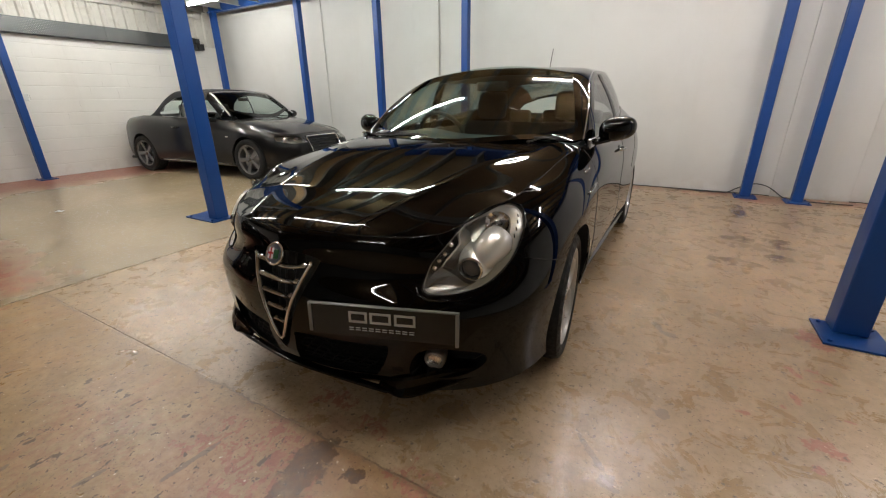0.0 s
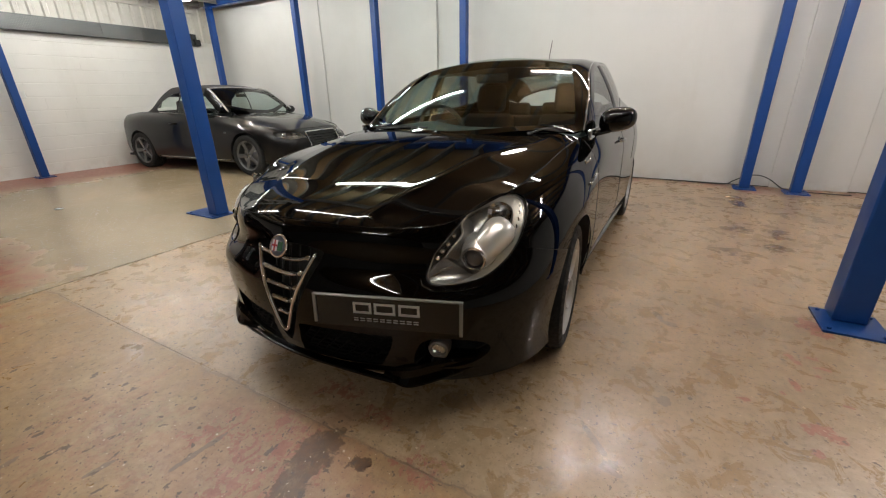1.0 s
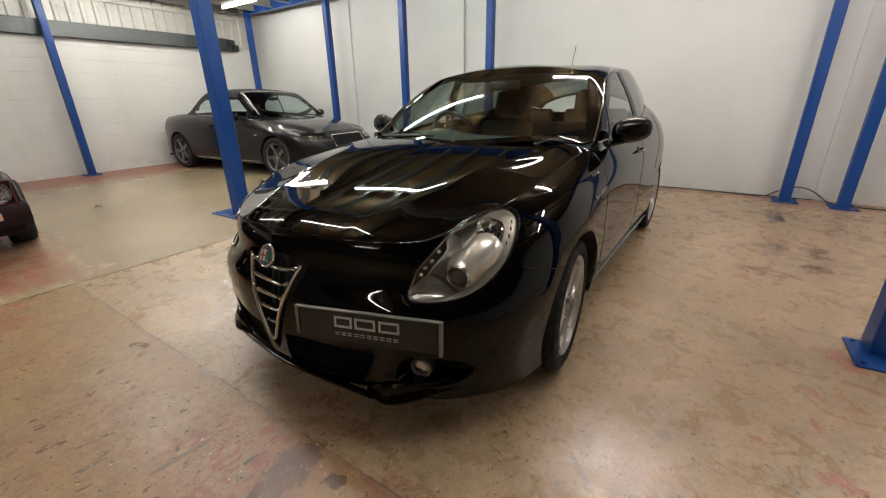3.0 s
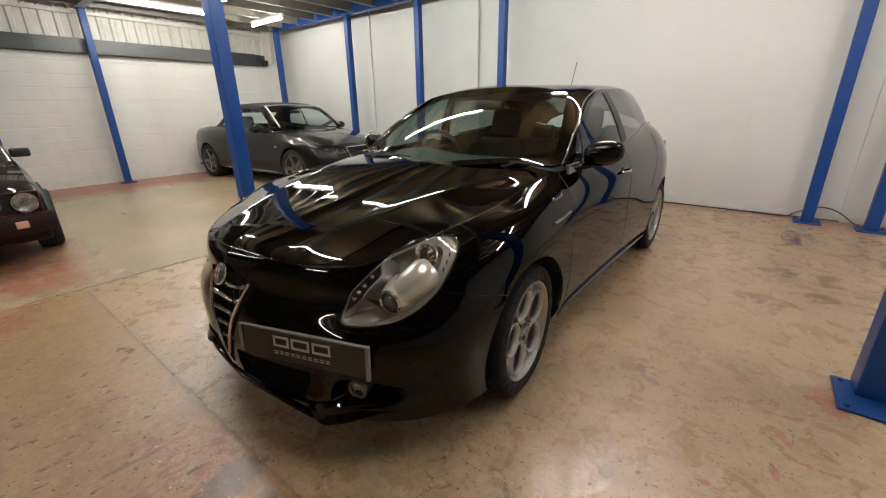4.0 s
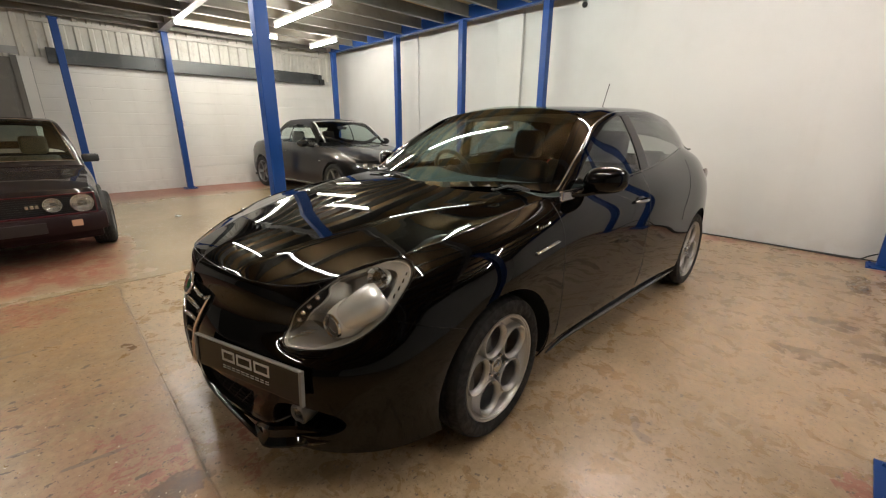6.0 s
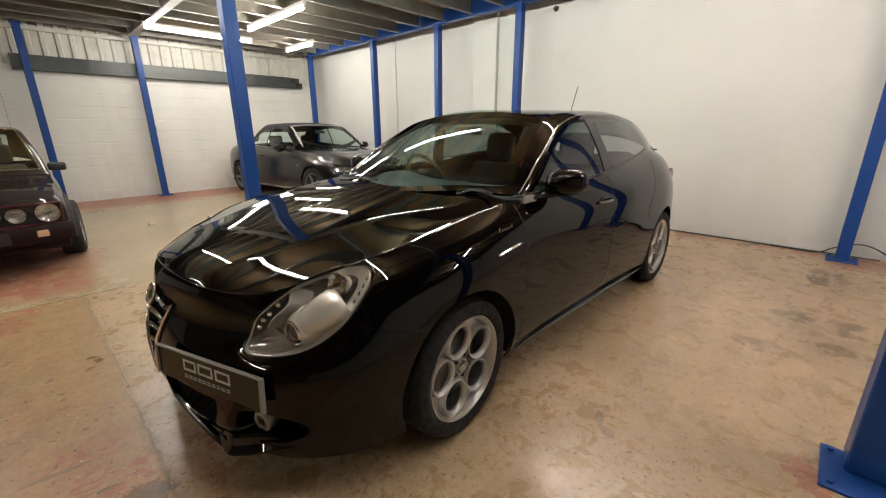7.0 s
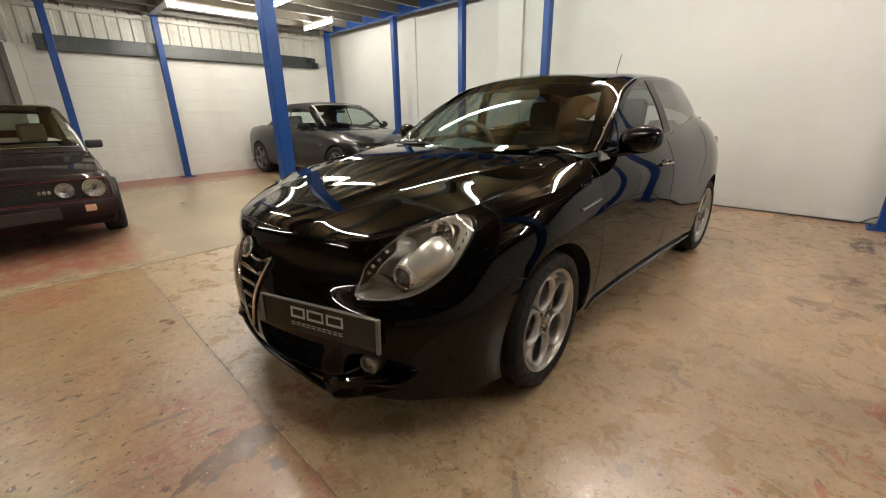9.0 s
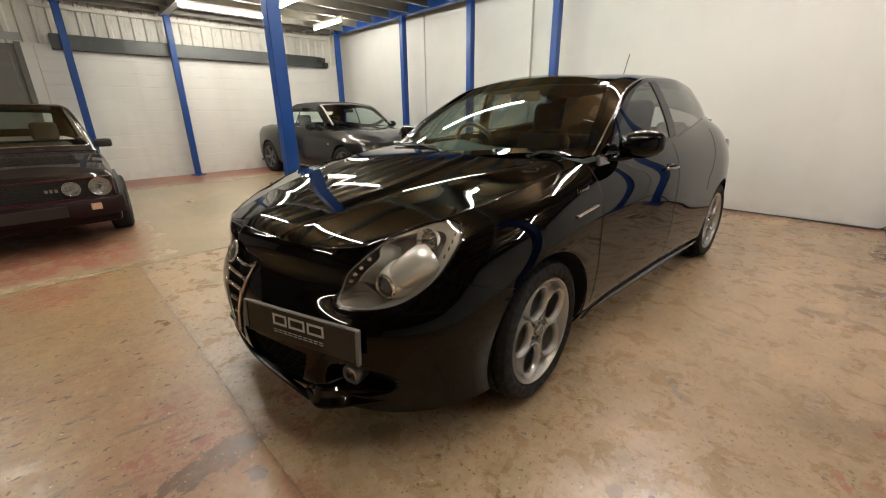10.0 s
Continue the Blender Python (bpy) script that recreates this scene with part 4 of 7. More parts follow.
def solid(u, v, w):
    return (f_arch(u, v, w) > 0) & (f_lamp(u, v, w) > 0) & (f_grille(u, v, w) > 0) & (f_mesh(u, v, w) > 0) & (f_fog(u, v, w) > 0)


def at_front(u, v, w):
    return (u > 0.6) | ((u > 0) & (f_bumper(u, v, w) > 0))


def is_bumper(u, v, w):
    return solid(u, v, w) & at_front(u, v, w) & (u > -0.2)


def is_wing(u, v, w):
    return solid(u, v, w) & ~at_front(u, v, w) & (f_door_front(u, v, w) > 0)


def on_doors(u, v, w):
    return (f_door_front(u, v, w) <= 0) & (u < -0.3)


def is_sill(u, v, w):
    return solid(u, v, w) & on_doors(u, v, w) & (u > -2.4) & (f_sill(u, v, w) < 0)


def is_front_door(u, v, w):
    return solid(u, v, w) & on_doors(u, v, w) & (f_sill(u, v, w) >= 0) & (f_door_mid(u, v, w) > 0)


def is_rear_door(u, v, w):
    return solid(u, v, w) & (f_sill(u, v, w) >= 0) & (f_door_mid(u, v, w) <= 0) & (f_door_rear(u, v, w) > 0)


def is_quarter(u, v, w):
    return solid(u, v, w) & (f_door_rear(u, v, w) <= 0) & ((f_sill(u, v, w) >= 0) | (u <= -2.4))


part("front_bumper", ring.mesh("front_bumper", M_BLACK, is_bumper, sides=(1, -1)), None, HATCH)
for side in (1, -1):
    part("front_wing", ring.mesh("front_wing", M_BLACK, is_wing, sides=(side,)), None, HATCH)
    part("sill", ring.mesh("sill", M_BLACK, is_sill, sides=(side,)), None, HATCH)
    part("front_door", ring.mesh("front_door", M_BLACK, is_front_door, sides=(side,)), None, HATCH)
    part("rear_door", ring.mesh("rear_door", M_BLACK, is_rear_door, sides=(side,)), None, HATCH)
part("rear_quarter", ring.mesh("rear_quarter", M_BLACK, is_quarter, sides=(1, -1)), None, HATCH)

# bonnet
edge_s = np.linspace(0, 10, 6000)
edge = top_edge(edge_s)
order = np.argsort(edge[:, 0])
edge_u, edge_v, edge_w = edge[order].T


def bonnet_mid(u):
    """Middle line: falls gently, then rolls over at the nose."""
    return 1.060 - 0.145 * (u + 0.5) - 0.0162 * (u + 0.5) ** 3 - 0.034 * np.exp((u - 0.85) / 0.06)


# crease from the foot of the pillar to the nose
crease_v = spline([-0.5, -0.15, 0.03, 0.18, 0.30, 0.45, 0.58, 0.85], [0.71, 0.58, 0.47, 0.415, 0.39, 0.362, 0.33, 0.265])


def bonnet_point(s, r):
    """s: 0 at the cowl to 1 at the nose; r: 0 on the middle line to 1 at the gap."""
    sig = 10 - 10 * s
    e = top_edge(sig)
    mid_u = -0.25 + 1.10 * np.clip(s * 1.0, 0, 1) ** 0.9
    u = mid_u + (e[..., 0] - mid_u) * r
    v = e[..., 1] * r
    vt, wt = np.interp(u, edge_u, edge_v), np.interp(u, edge_u, edge_w)
    q = np.clip(v / np.maximum(vt, 1e-4), 0, 1)
    mid = bonnet_mid(u)
    qr = np.clip(crease_v(u) / np.maximum(vt, 1e-3), 0.42, 0.84)
    share = qr / (qr + 6.0 * (1 - qr))
    inner = share * (q / qr) ** 2
    bend = 0.85 + 0.45 * np.clip((0.75 - u) / 0.6, 0, 1)
    outer = share + (1 - share) * (1 - (1 - np.clip((q - qr) / (1 - qr), -0.3, 1)) ** bend)
    side_of = 1 / (1 + np.exp(np.clip((qr - q) / 0.020, -30, 30)))
    fade = np.clip((0.865 - u) / 0.12, 0, 1)
    fade = fade * fade * (3 - 2 * fade)
    shape = fade * (inner + (outer - inner) * side_of) + (1 - fade) * q ** 2.2
    w = mid + (wt - mid) * shape
    return np.stack([u, v, np.where(q > 0.999, wt, w)], -1)


bonnet = Sheet(bonnet_point, np.linspace(0, 1, 170), np.linspace(0, 1, 130)).cut(f_lamp)
part("bonnet", bonnet.mesh("bonnet", M_BLACK, lambda u, v, w: f_lamp(u, v, w) > 0, sides=(1, -1), lip=0.008), None, HATCH)

# cabin: rows from the window line over the rail to the middle of the roof
CAB_U = [-0.20, -0.45, -0.75, -1.08, -1.4, -1.85, -2.35, -2.634, -2.95, -3.12]
RAIL_V = [0.74, 0.765, 0.735, 0.665, 0.635, 0.625, 0.60, 0.58, 0.55, 0.52]
RAIL_W = [0.985, 1.005, 1.185, 1.352, 1.418, 1.43, 1.385, 1.33, 1.235, 1.13]
GLASS_V = [0.76, 0.73, 0.645, 0.55, 0.53, 0.53, 0.51, 0.50, 0.46, 0.43]
GLASS_W = [0.99, 1.008, 1.212, 1.402, 1.452, 1.462, 1.435, 1.395, 1.31, 1.2]
MID_W = [1.0, 1.115, 1.29, 1.447, 1.472, 1.482, 1.475, 1.455, 1.40, 1.28]
cabin_point, glass_v, mid_w = cabin_maker(TOP_U[6:17], TOP_V[6:17], TOP_W[6:17], CAB_U, RAIL_V, RAIL_W, GLASS_V, GLASS_W, MID_W)
cabin = Sheet(cabin_point, np.linspace(-3.12, -0.2, 226), np.concatenate([np.linspace(0, 1, 36)[:-1], np.linspace(1, 1.4, 16)[:-1], np.linspace(1.4, 2.4, 44)]))
SIDE_1 = [(-0.60, 1.026), (-0.80, 1.165), (-1.00, 1.285), (-1.15, 1.352), (-1.30, 1.392), (-1.405, 1.402), (-1.46, 1.06)]
SIDE_2 = [(-1.56, 1.066), (-1.485, 1.407), (-1.75, 1.417), (-2.0, 1.405), (-2.25, 1.365), (-2.45, 1.295), (-2.555, 1.205), (-2.50, 1.172), (-2.2, 1.14), (-1.9, 1.105)]
in_s1, in_s2 = inside(SIDE_1), inside(SIDE_2)


def f_side1(u, v, w):
    return np.where(v > 0.45, in_s1(u, w), 1)


def f_side2(u, v, w):
    return np.where(v > 0.45, in_s2(u, w), 1)


def f_screen(u, v, w):
    """Windscreen: between the pillars, from the cowl to the front edge of the roof."""
    gv = glass_v(u)
    return np.maximum(np.maximum(v - gv + 0.002, (-1.07 - 0.06 * (1 - (v / 0.55) ** 2)) - u), u + 0.27 + 0.33 * (v / 0.74) ** 2)


def f_rear_glass(u, v, w):
    return np.maximum(np.maximum(v - glass_v(u) + 0.07, u + 2.72), -3.1 - u)


def f_cowl(u, v, w):
    return u + 0.215 + 0.30 * (v / 0.74) ** 2


for f in (f_side1, f_side2, f_screen, f_rear_glass, f_cowl):
    cabin.cut(f)


def is_roof(u, v, w):
    return (f_side1(u, v, w) > 0) & (f_side2(u, v, w) > 0) & (f_screen(u, v, w) > 0) & (f_rear_glass(u, v, w) > 0) & (f_cowl(u, v, w) < 0)


part("roof", cabin.mesh("roof", M_BLACK, is_roof, sides=(1, -1), lip=0.012), None, HATCH)
SCR_U = [-1.25, -1.08, -0.75, -0.45, -0.20]
scr_mid, scr_edge = spline(SCR_U, [1.517, 1.445, 1.288, 1.125, 0.980]), spline(SCR_U, [1.475, 1.398, 1.212, 1.010, 0.835])


def screen_point(s, r):
    """The windscreen: s: u; r: 0 at the pillar to 1 in the middle."""
    gv = glass_v(s) + 0.012
    return np.stack([s, gv * (1 - r), scr_edge(s) + (scr_mid(s) - scr_edge(s)) * (1 - (1 - r) ** 2.1)], -1)


screen = Sheet(screen_point, np.linspace(-1.25, -0.2, 70), np.linspace(0, 1, 50)).cut(f_screen)
part("windscreen", screen.mesh("windscreen", M_SCREEN, lambda u, v, w: f_screen(u, v, w) < 0, sides=(1, -1), lip=0), None, HATCH, "clear glass windscreen")
part("rear_window", cabin.mesh("rear_window", M_TINT, lambda u, v, w: f_rear_glass(u, v, w) < 0, sides=(1, -1), lip=0), None, HATCH)
for side in (1, -1):
    part("side_window", cabin.mesh("side_window", M_SIDE, lambda u, v, w: f_side1(u, v, w) < 0, sides=(side,), lip=0), None, HATCH)
    part("side_window", cabin.mesh("side_window", M_TINT, lambda u, v, w: f_side2(u, v, w) < 0, sides=(side,), lip=0), None, HATCH)


# ---- hatchback: front end ----
from mathutils.bvhtree import BVHTree


def tree_of(sheet):
    ni, nj = sheet.s.shape
    idx = np.arange(ni * nj).reshape(ni, nj)
    a, b, c, d = idx[:-1, :-1].ravel(), idx[1:, :-1].ravel(), idx[1:, 1:].ravel(), idx[:-1, 1:].ravel()
    verts = sheet.p.reshape(-1, 3)
    both = np.concatenate([verts, verts * (1, -1, 1)])
    tri = np.concatenate([np.stack([a, b, c], 1), np.stack([a, c, d], 1)])
    tri = np.concatenate([tri, tri + len(verts)])
    return BVHTree.FromPolygons(both.tolist(), tri.tolist())


def joined_tree(*sheets):
    """One tree of several sheets, both sides of the car."""
    verts, tris = [], []
    for sheet in sheets:
        ni, nj = sheet.s.shape
        idx = np.arange(ni * nj).reshape(ni, nj)
        a, b, c, d = idx[:-1, :-1].ravel(), idx[1:, :-1].ravel(), idx[1:, 1:].ravel(), idx[:-1, 1:].ravel()
        p = sheet.p.reshape(-1, 3)
        for k in (1, -1):
            tris.append(np.concatenate([np.stack([a, b, c], 1), np.stack([a, c, d], 1)]) + sum(len(q) for q in verts))
            verts.append(p * (1, k, 1))
    return BVHTree.FromPolygons(np.concatenate(verts).tolist(), np.concatenate(tris).tolist())


ring_tree = tree_of(ring)
nose_tree = joined_tree(ring, bonnet)


def nose(v, w, lift=0.0):
    """A point on the front of the body."""
    hit, normal, _, _ = nose_tree.ray_cast(Vector((2, v, w)), Vector((-1, 0, 0)))
    if normal.x < 0:
        normal = -normal
    return hit + normal * lift


def flank(u, w, lift=0.0, side=1):
    """A point on the side of the body."""
    hit, normal, _, _ = ring_tree.ray_cast(Vector((u, 2 * side, w)), Vector((0, -side, 0)))
    if normal.y * side < 0:
        normal = -normal
    return hit + normal * lift


def bowl(outline, depth, rings=8, way=Vector((-1, 0, -0.05)), power=2.2, rim=0.0, squeeze=0.35):
    """A recess behind an outline on the nose."""
    bm = bmesh.new()
    pts = [nose(a, b, rim) for a, b in outline]
    c = sum(pts, Vector()) / len(pts)
    rows = []
    for k in range(rings + 1):
        f = k / rings
        rows.append([bm.verts.new(p + (c - p) * squeeze * f ** 1.5 + way * depth * (1 - (1 - f) ** power)) for p in pts])
    n = len(pts)
    for a, b in zip(rows, rows[1:]):
        for i in range(n):
            bm.faces.new((a[i], a[(i + 1) % n], b[(i + 1) % n], b[i]))
    bm.faces.new(rows[-1])
    return bm


grille = part("grille", bowl(GRILLE, 0.09, squeeze=0.1), M_DARK, HATCH, "shield-shaped grille with chrome bars", True)
half = [(0.150, 0.676), (0.153, 0.668), (0.147, 0.655), (0.120, 0.595), (0.092, 0.53), (0.063, 0.46), (0.036, 0.39), (0.018, 0.348), (0.006, 0.335)]
line = half + [(-a, b) for a, b in half[::-1]]
part("grille_surround", sweep([nose(a, b, 0.003) for a, b in line], 0.0092, n=10, squash=0.8), M_CHROME, grille, "chrome surround", True)
for k, h in enumerate((0.640, 0.580, 0.520, 0.460, 0.400)):
    wide = 0.133 - 0.0245 * k
    pts = [nose(wide * x, h, 0.0) + Vector((-0.036 + 0.030 * abs(x) ** 2.0, 0, -0.010 + 0.030 * abs(x) ** 2.2)) for x in np.linspace(-1, 1, 17)]
    part("grille_bar", sweep(pts, 0.0150, n=10, squash=0.7), M_GREYCHROME, grille, "", True)
for v in (-0.09, -0.045, 0.0, 0.045, 0.09):
    lo = 0.66 - 0.29 * (1 - abs(v) / 0.15)
    part("grille_rib", sweep([nose(v, h) + Vector((-0.05, 0, 0)) for h in np.linspace(lo, 0.68, 6)], 0.004, n=5), M_DARK, grille)

bp = nose(0, 0.690, 0.004)
badge = part("badge", lathe([(0.0001, 0.010), (0.030, 0.010), (0.0305, 0.006)], 40, "X"), M_BADGE, HATCH, "round enamel badge in a chrome ring", True)
part("badge_ring", lathe([(0.0300, 0.004), (0.031, 0.012), (0.034, 0.013), (0.037, 0.010), (0.038, 0.0), (0.030, 0.0)], 40, "X"), M_CHROME, badge, "", True)
part("badge_field", box(0.0102, -0.024, -0.017, 0.0112, -0.002, 0.017, 0.0), M_WHITE, badge)
part("badge_bar", box(0.0113, -0.016, -0.017, 0.0120, -0.010, 0.017), M_RED, badge)
part("badge_bar", box(0.0114, -0.024, -0.003, 0.0121, -0.002, 0.003), M_RED, badge)
part("badge_crest", box(0.0102, 0.003, -0.016, 0.0114, 0.020, 0.014, 0.004), M_GREEN, badge)
badge.matrix_basis = Matrix.Translation(bp) @ Euler((0, radians(-24), 0)).to_matrix().to_4x4() @ Matrix.Diagonal((1.1, 1.27, 1.27, 1))

# lower intake with its honeycomb
intake = part("lower_intake", bowl(MESH + [], 0.10, squeeze=0.05), M_VOID, HATCH, "black lower air intake", True)
for side in (1, -1):
    if side < 0:
        me = mirrored(intake.data)
        part("lower_intake", me, None, HATCH, "black lower air intake")
    hold = intake if side > 0 else HATCH.children[-1]
    for row in range(6):
        for col in range(9):
            cv, cw = 0.085 + 0.043 * col + (0.0215 if row % 2 else 0), 0.255 + 0.025 * row
            if in_mesh(np.array(cv), np.array(cw)) > -0.012:
                continue
            hexa = [nose(cv + 0.021 * math.cos(a), cw + 0.0125 * math.sin(a)) + Vector((-0.03, 0, 0)) for a in np.linspace(0, math.tau, 7)[:-1]]
            part("honeycomb_cell", sweep([(p.x, p.y * side, p.z) for p in hexa], 0.0028, True, 5), M_VOID, hold)

# lip and corner winglets
lip_pts = [(0.905, 0.0, 0.190), (0.90, 0.10, 0.189), (0.888, 0.22, 0.189), (0.872, 0.34, 0.188), (0.862, 0.40, 0.188)]
lip_all = [Vector((a, -b, c)) for a, b, c in lip_pts[:0:-1]] + [Vector(p) for p in lip_pts]
part("front_lip", sweep(lip_all, 0.016, n=10, squash=0.6), M_BLACK, HATCH, "", True)
for side in (1, -1):
    bm = bmesh.new()
    low = spline(range(5), np.array([(0.868, 0.36, 0.188), (0.876, 0.43, 0.187), (0.866, 0.485, 0.193), (0.795, 0.585, 0.222), (0.668, 0.712, 0.254)]))
    high = spline(range(5), np.array([(0.860, 0.37, 0.215), (0.856, 0.43, 0.248), (0.842, 0.485, 0.266), (0.778, 0.570, 0.282), (0.664, 0.705, 0.268)]))
    rows = []
    for f in np.linspace(0, 4, 25):
        a, b = Vector(low(np.array([f]))[0]), Vector(high(np.array([f]))[0])
        out = Vector((b.x, b.y, 0)).normalized() * 0.008
        pts = [a + Vector((-0.10, -0.02, 0.006)), a + Vector((-0.004, 0, -0.004)), a, a + Vector((0, 0, 0.006)), a.lerp(b, 0.45) - out * 0.9, a.lerp(b, 0.9) + out * 0.1, b + Vector((-0.006, 0, 0.004)), b + Vector((-0.09, -0.02, 0.012))]
        rows.append([bm.verts.new((q.x, q.y * side, q.z)) for q in pts])
    for p, q in zip(rows, rows[1:]):
        for i in range(8):
            bm.faces.new((p[i], p[(i + 1) % 8], q[(i + 1) % 8], q[i]))
    bm.faces.new(rows[0])
    bm.faces.new(rows[-1])
    part("winglet", smooth_mesh(bm, "winglet", M_BLACK, 30), None, HATCH, "glossy black corner winglet")

# fog lamps in their recesses
fog_bowl = smooth_mesh(bowl(FOG, 0.085, squeeze=0.3), "fog_recess", M_DARKGLOSS)
fog_pos = Vector((0.764, 0.543, 0.318))
for side in (1, -1):
    rec = part("fog_recess", fog_bowl if side > 0 else mirrored(fog_bowl), None, HATCH)
    lamp = part("fog_lamp", lathe([(0.0001, 0.0), (0.024, -0.001), (0.030, -0.006)], 32, "X"), M_LENS, rec, "round clear fog lamp", True)
    part("fog_lamp_ring", lathe([(0.030, -0.006), (0.031, 0.004), (0.036, 0.006), (0.041, 0.0), (0.043, -0.03), (0.038, -0.06)], 32, "X"), M_DISC, lamp, "", True)
    for k in range(7):
        part("fog_lamp_rib", box(-0.001, -0.022 + 0.0065 * k, -0.018, 0.002, -0.0195 + 0.0065 * k, 0.018), M_CHROME, lamp)
    lamp.matrix_basis = Matrix.Translation((fog_pos.x, fog_pos.y * side, fog_pos.z)) @ Euler((0, radians(4), radians(14 * side))).to_matrix().to_4x4()

# number plate: lettering as plain bars
mid = Vector((0.872, 0.392, 0.494))
along = Vector((-0.19, 0.55, 0)).normalized()
plate = part("number_plate", box(-0.006, -0.275, -0.062, 0.006, 0.275, 0.062, 0.004), M_PLATE, HATCH, "black dealer plate with grey lettering in a clear-edged holder")
ang = math.atan2(-along.x, along.y)
plate.matrix_basis = Matrix.Translation(mid) @ Euler((0, radians(-4), ang)).to_matrix().to_4x4()
for a0, b0, a1, b1 in ((-0.281, 0.0605, 0.281, 0.066), (0.268, -0.066, 0.281, 0.06), (-0.281, -0.050, -0.269, 0.06)):
    part("plate_holder_edge", box(-0.004, a0, b0, 0.012, a1, b1, 0.002), M_EDGE, plate)
# the dealer's mark, as open plain shapes, with a row of small bars below
for a0, a1 in ((-0.125, -0.055), (-0.045, 0.035), (0.047, 0.125)):
    for p0, q0, p1, q1 in ((a0, 0.031, a1, 0.040), (a0, -0.004, a1, 0.005), (a0, 0.005, a0 + 0.009, 0.031), (a1 - 0.009, 0.005, a1, 0.031)):
        part("lettering_bar", box(0.0062, p0, q0, 0.0072, p1, q1), M_LETTER, plate)
for k in range(10):
    a0 = -0.125 + 0.0252 * k
    for q0, q1 in ((-0.034, -0.0308), (-0.0252, -0.022)):
        part("lettering_bar", box(0.0062, a0, q0, 0.0072, a0 + 0.018, q1), M_LETTER, plate)


# ---- hatchback: headlamps ----
BLADE = [(0.553, 0.677), (0.572, 0.712), (0.586, 0.742), (0.588, 0.767), (0.578, 0.790), (0.583, 0.808)]
RIM_IN = [(0.583, 0.808), (0.598, 0.822), (0.616, 0.832), (0.651, 0.840), (0.687, 0.832), (0.709, 0.804), (0.719, 0.764), (0.719, 0.718), (0.708, 0.674), (0.685, 0.645), (0.660, 0.627), (0.63, 0.612)]
RIM_OUT = [(0.574, 0.808), (0.590, 0.830), (0.613, 0.846), (0.660, 0.859), (0.702, 0.847), (0.731, 0.817), (0.746, 0.773), (0.744, 0.708), (0.719, 0.648), (0.680, 0.612), (0.64, 0.598), (0.60, 0.595)]
STRIP_OUT = [(0.503, 0.640), (0.516, 0.690), (0.535, 0.725), (0.549, 0.748), (0.562, 0.778), (0.573, 0.803)]
LOW_OUT = [(0.504, 0.632), (0.516, 0.602), (0.55, 0.594), (0.58, 0.594), (0.61, 0.5955), (0.645, 0.600)]
LOW_IN = [(0.545, 0.672), (0.565, 0.665), (0.585, 0.655), (0.605, 0.645), (0.625, 0.632), (0.65, 0.622)]


def band(edge_a, edge_b, deep_a, deep_b, count=28, across=5, sag=0.0):
    """A strip behind the skin of the nose between two lines."""
    fa = spline(np.linspace(0, 1, len(edge_a)), np.array(edge_a))
    fb = spline(np.linspace(0, 1, len(edge_b)), np.array(edge_b))
    bm = bmesh.new()
    rows = []
    for t in np.linspace(0, 1, count):
        a, b = fa(np.array([t]))[0], fb(np.array([t]))[0]
        row = []
        for k in range(across + 1):
            f = k / across
            q = a + (b - a) * f
            row.append(bm.verts.new(nose(q[0], q[1], -(deep_a + (deep_b - deep_a) * f + sag * math.sin(math.pi * f)))))
        rows.append(row)
    for p, q in zip(rows, rows[1:]):
        for k in range(across):
            bm.faces.new((p[k], q[k], q[k + 1], p[k + 1]))
    return bm


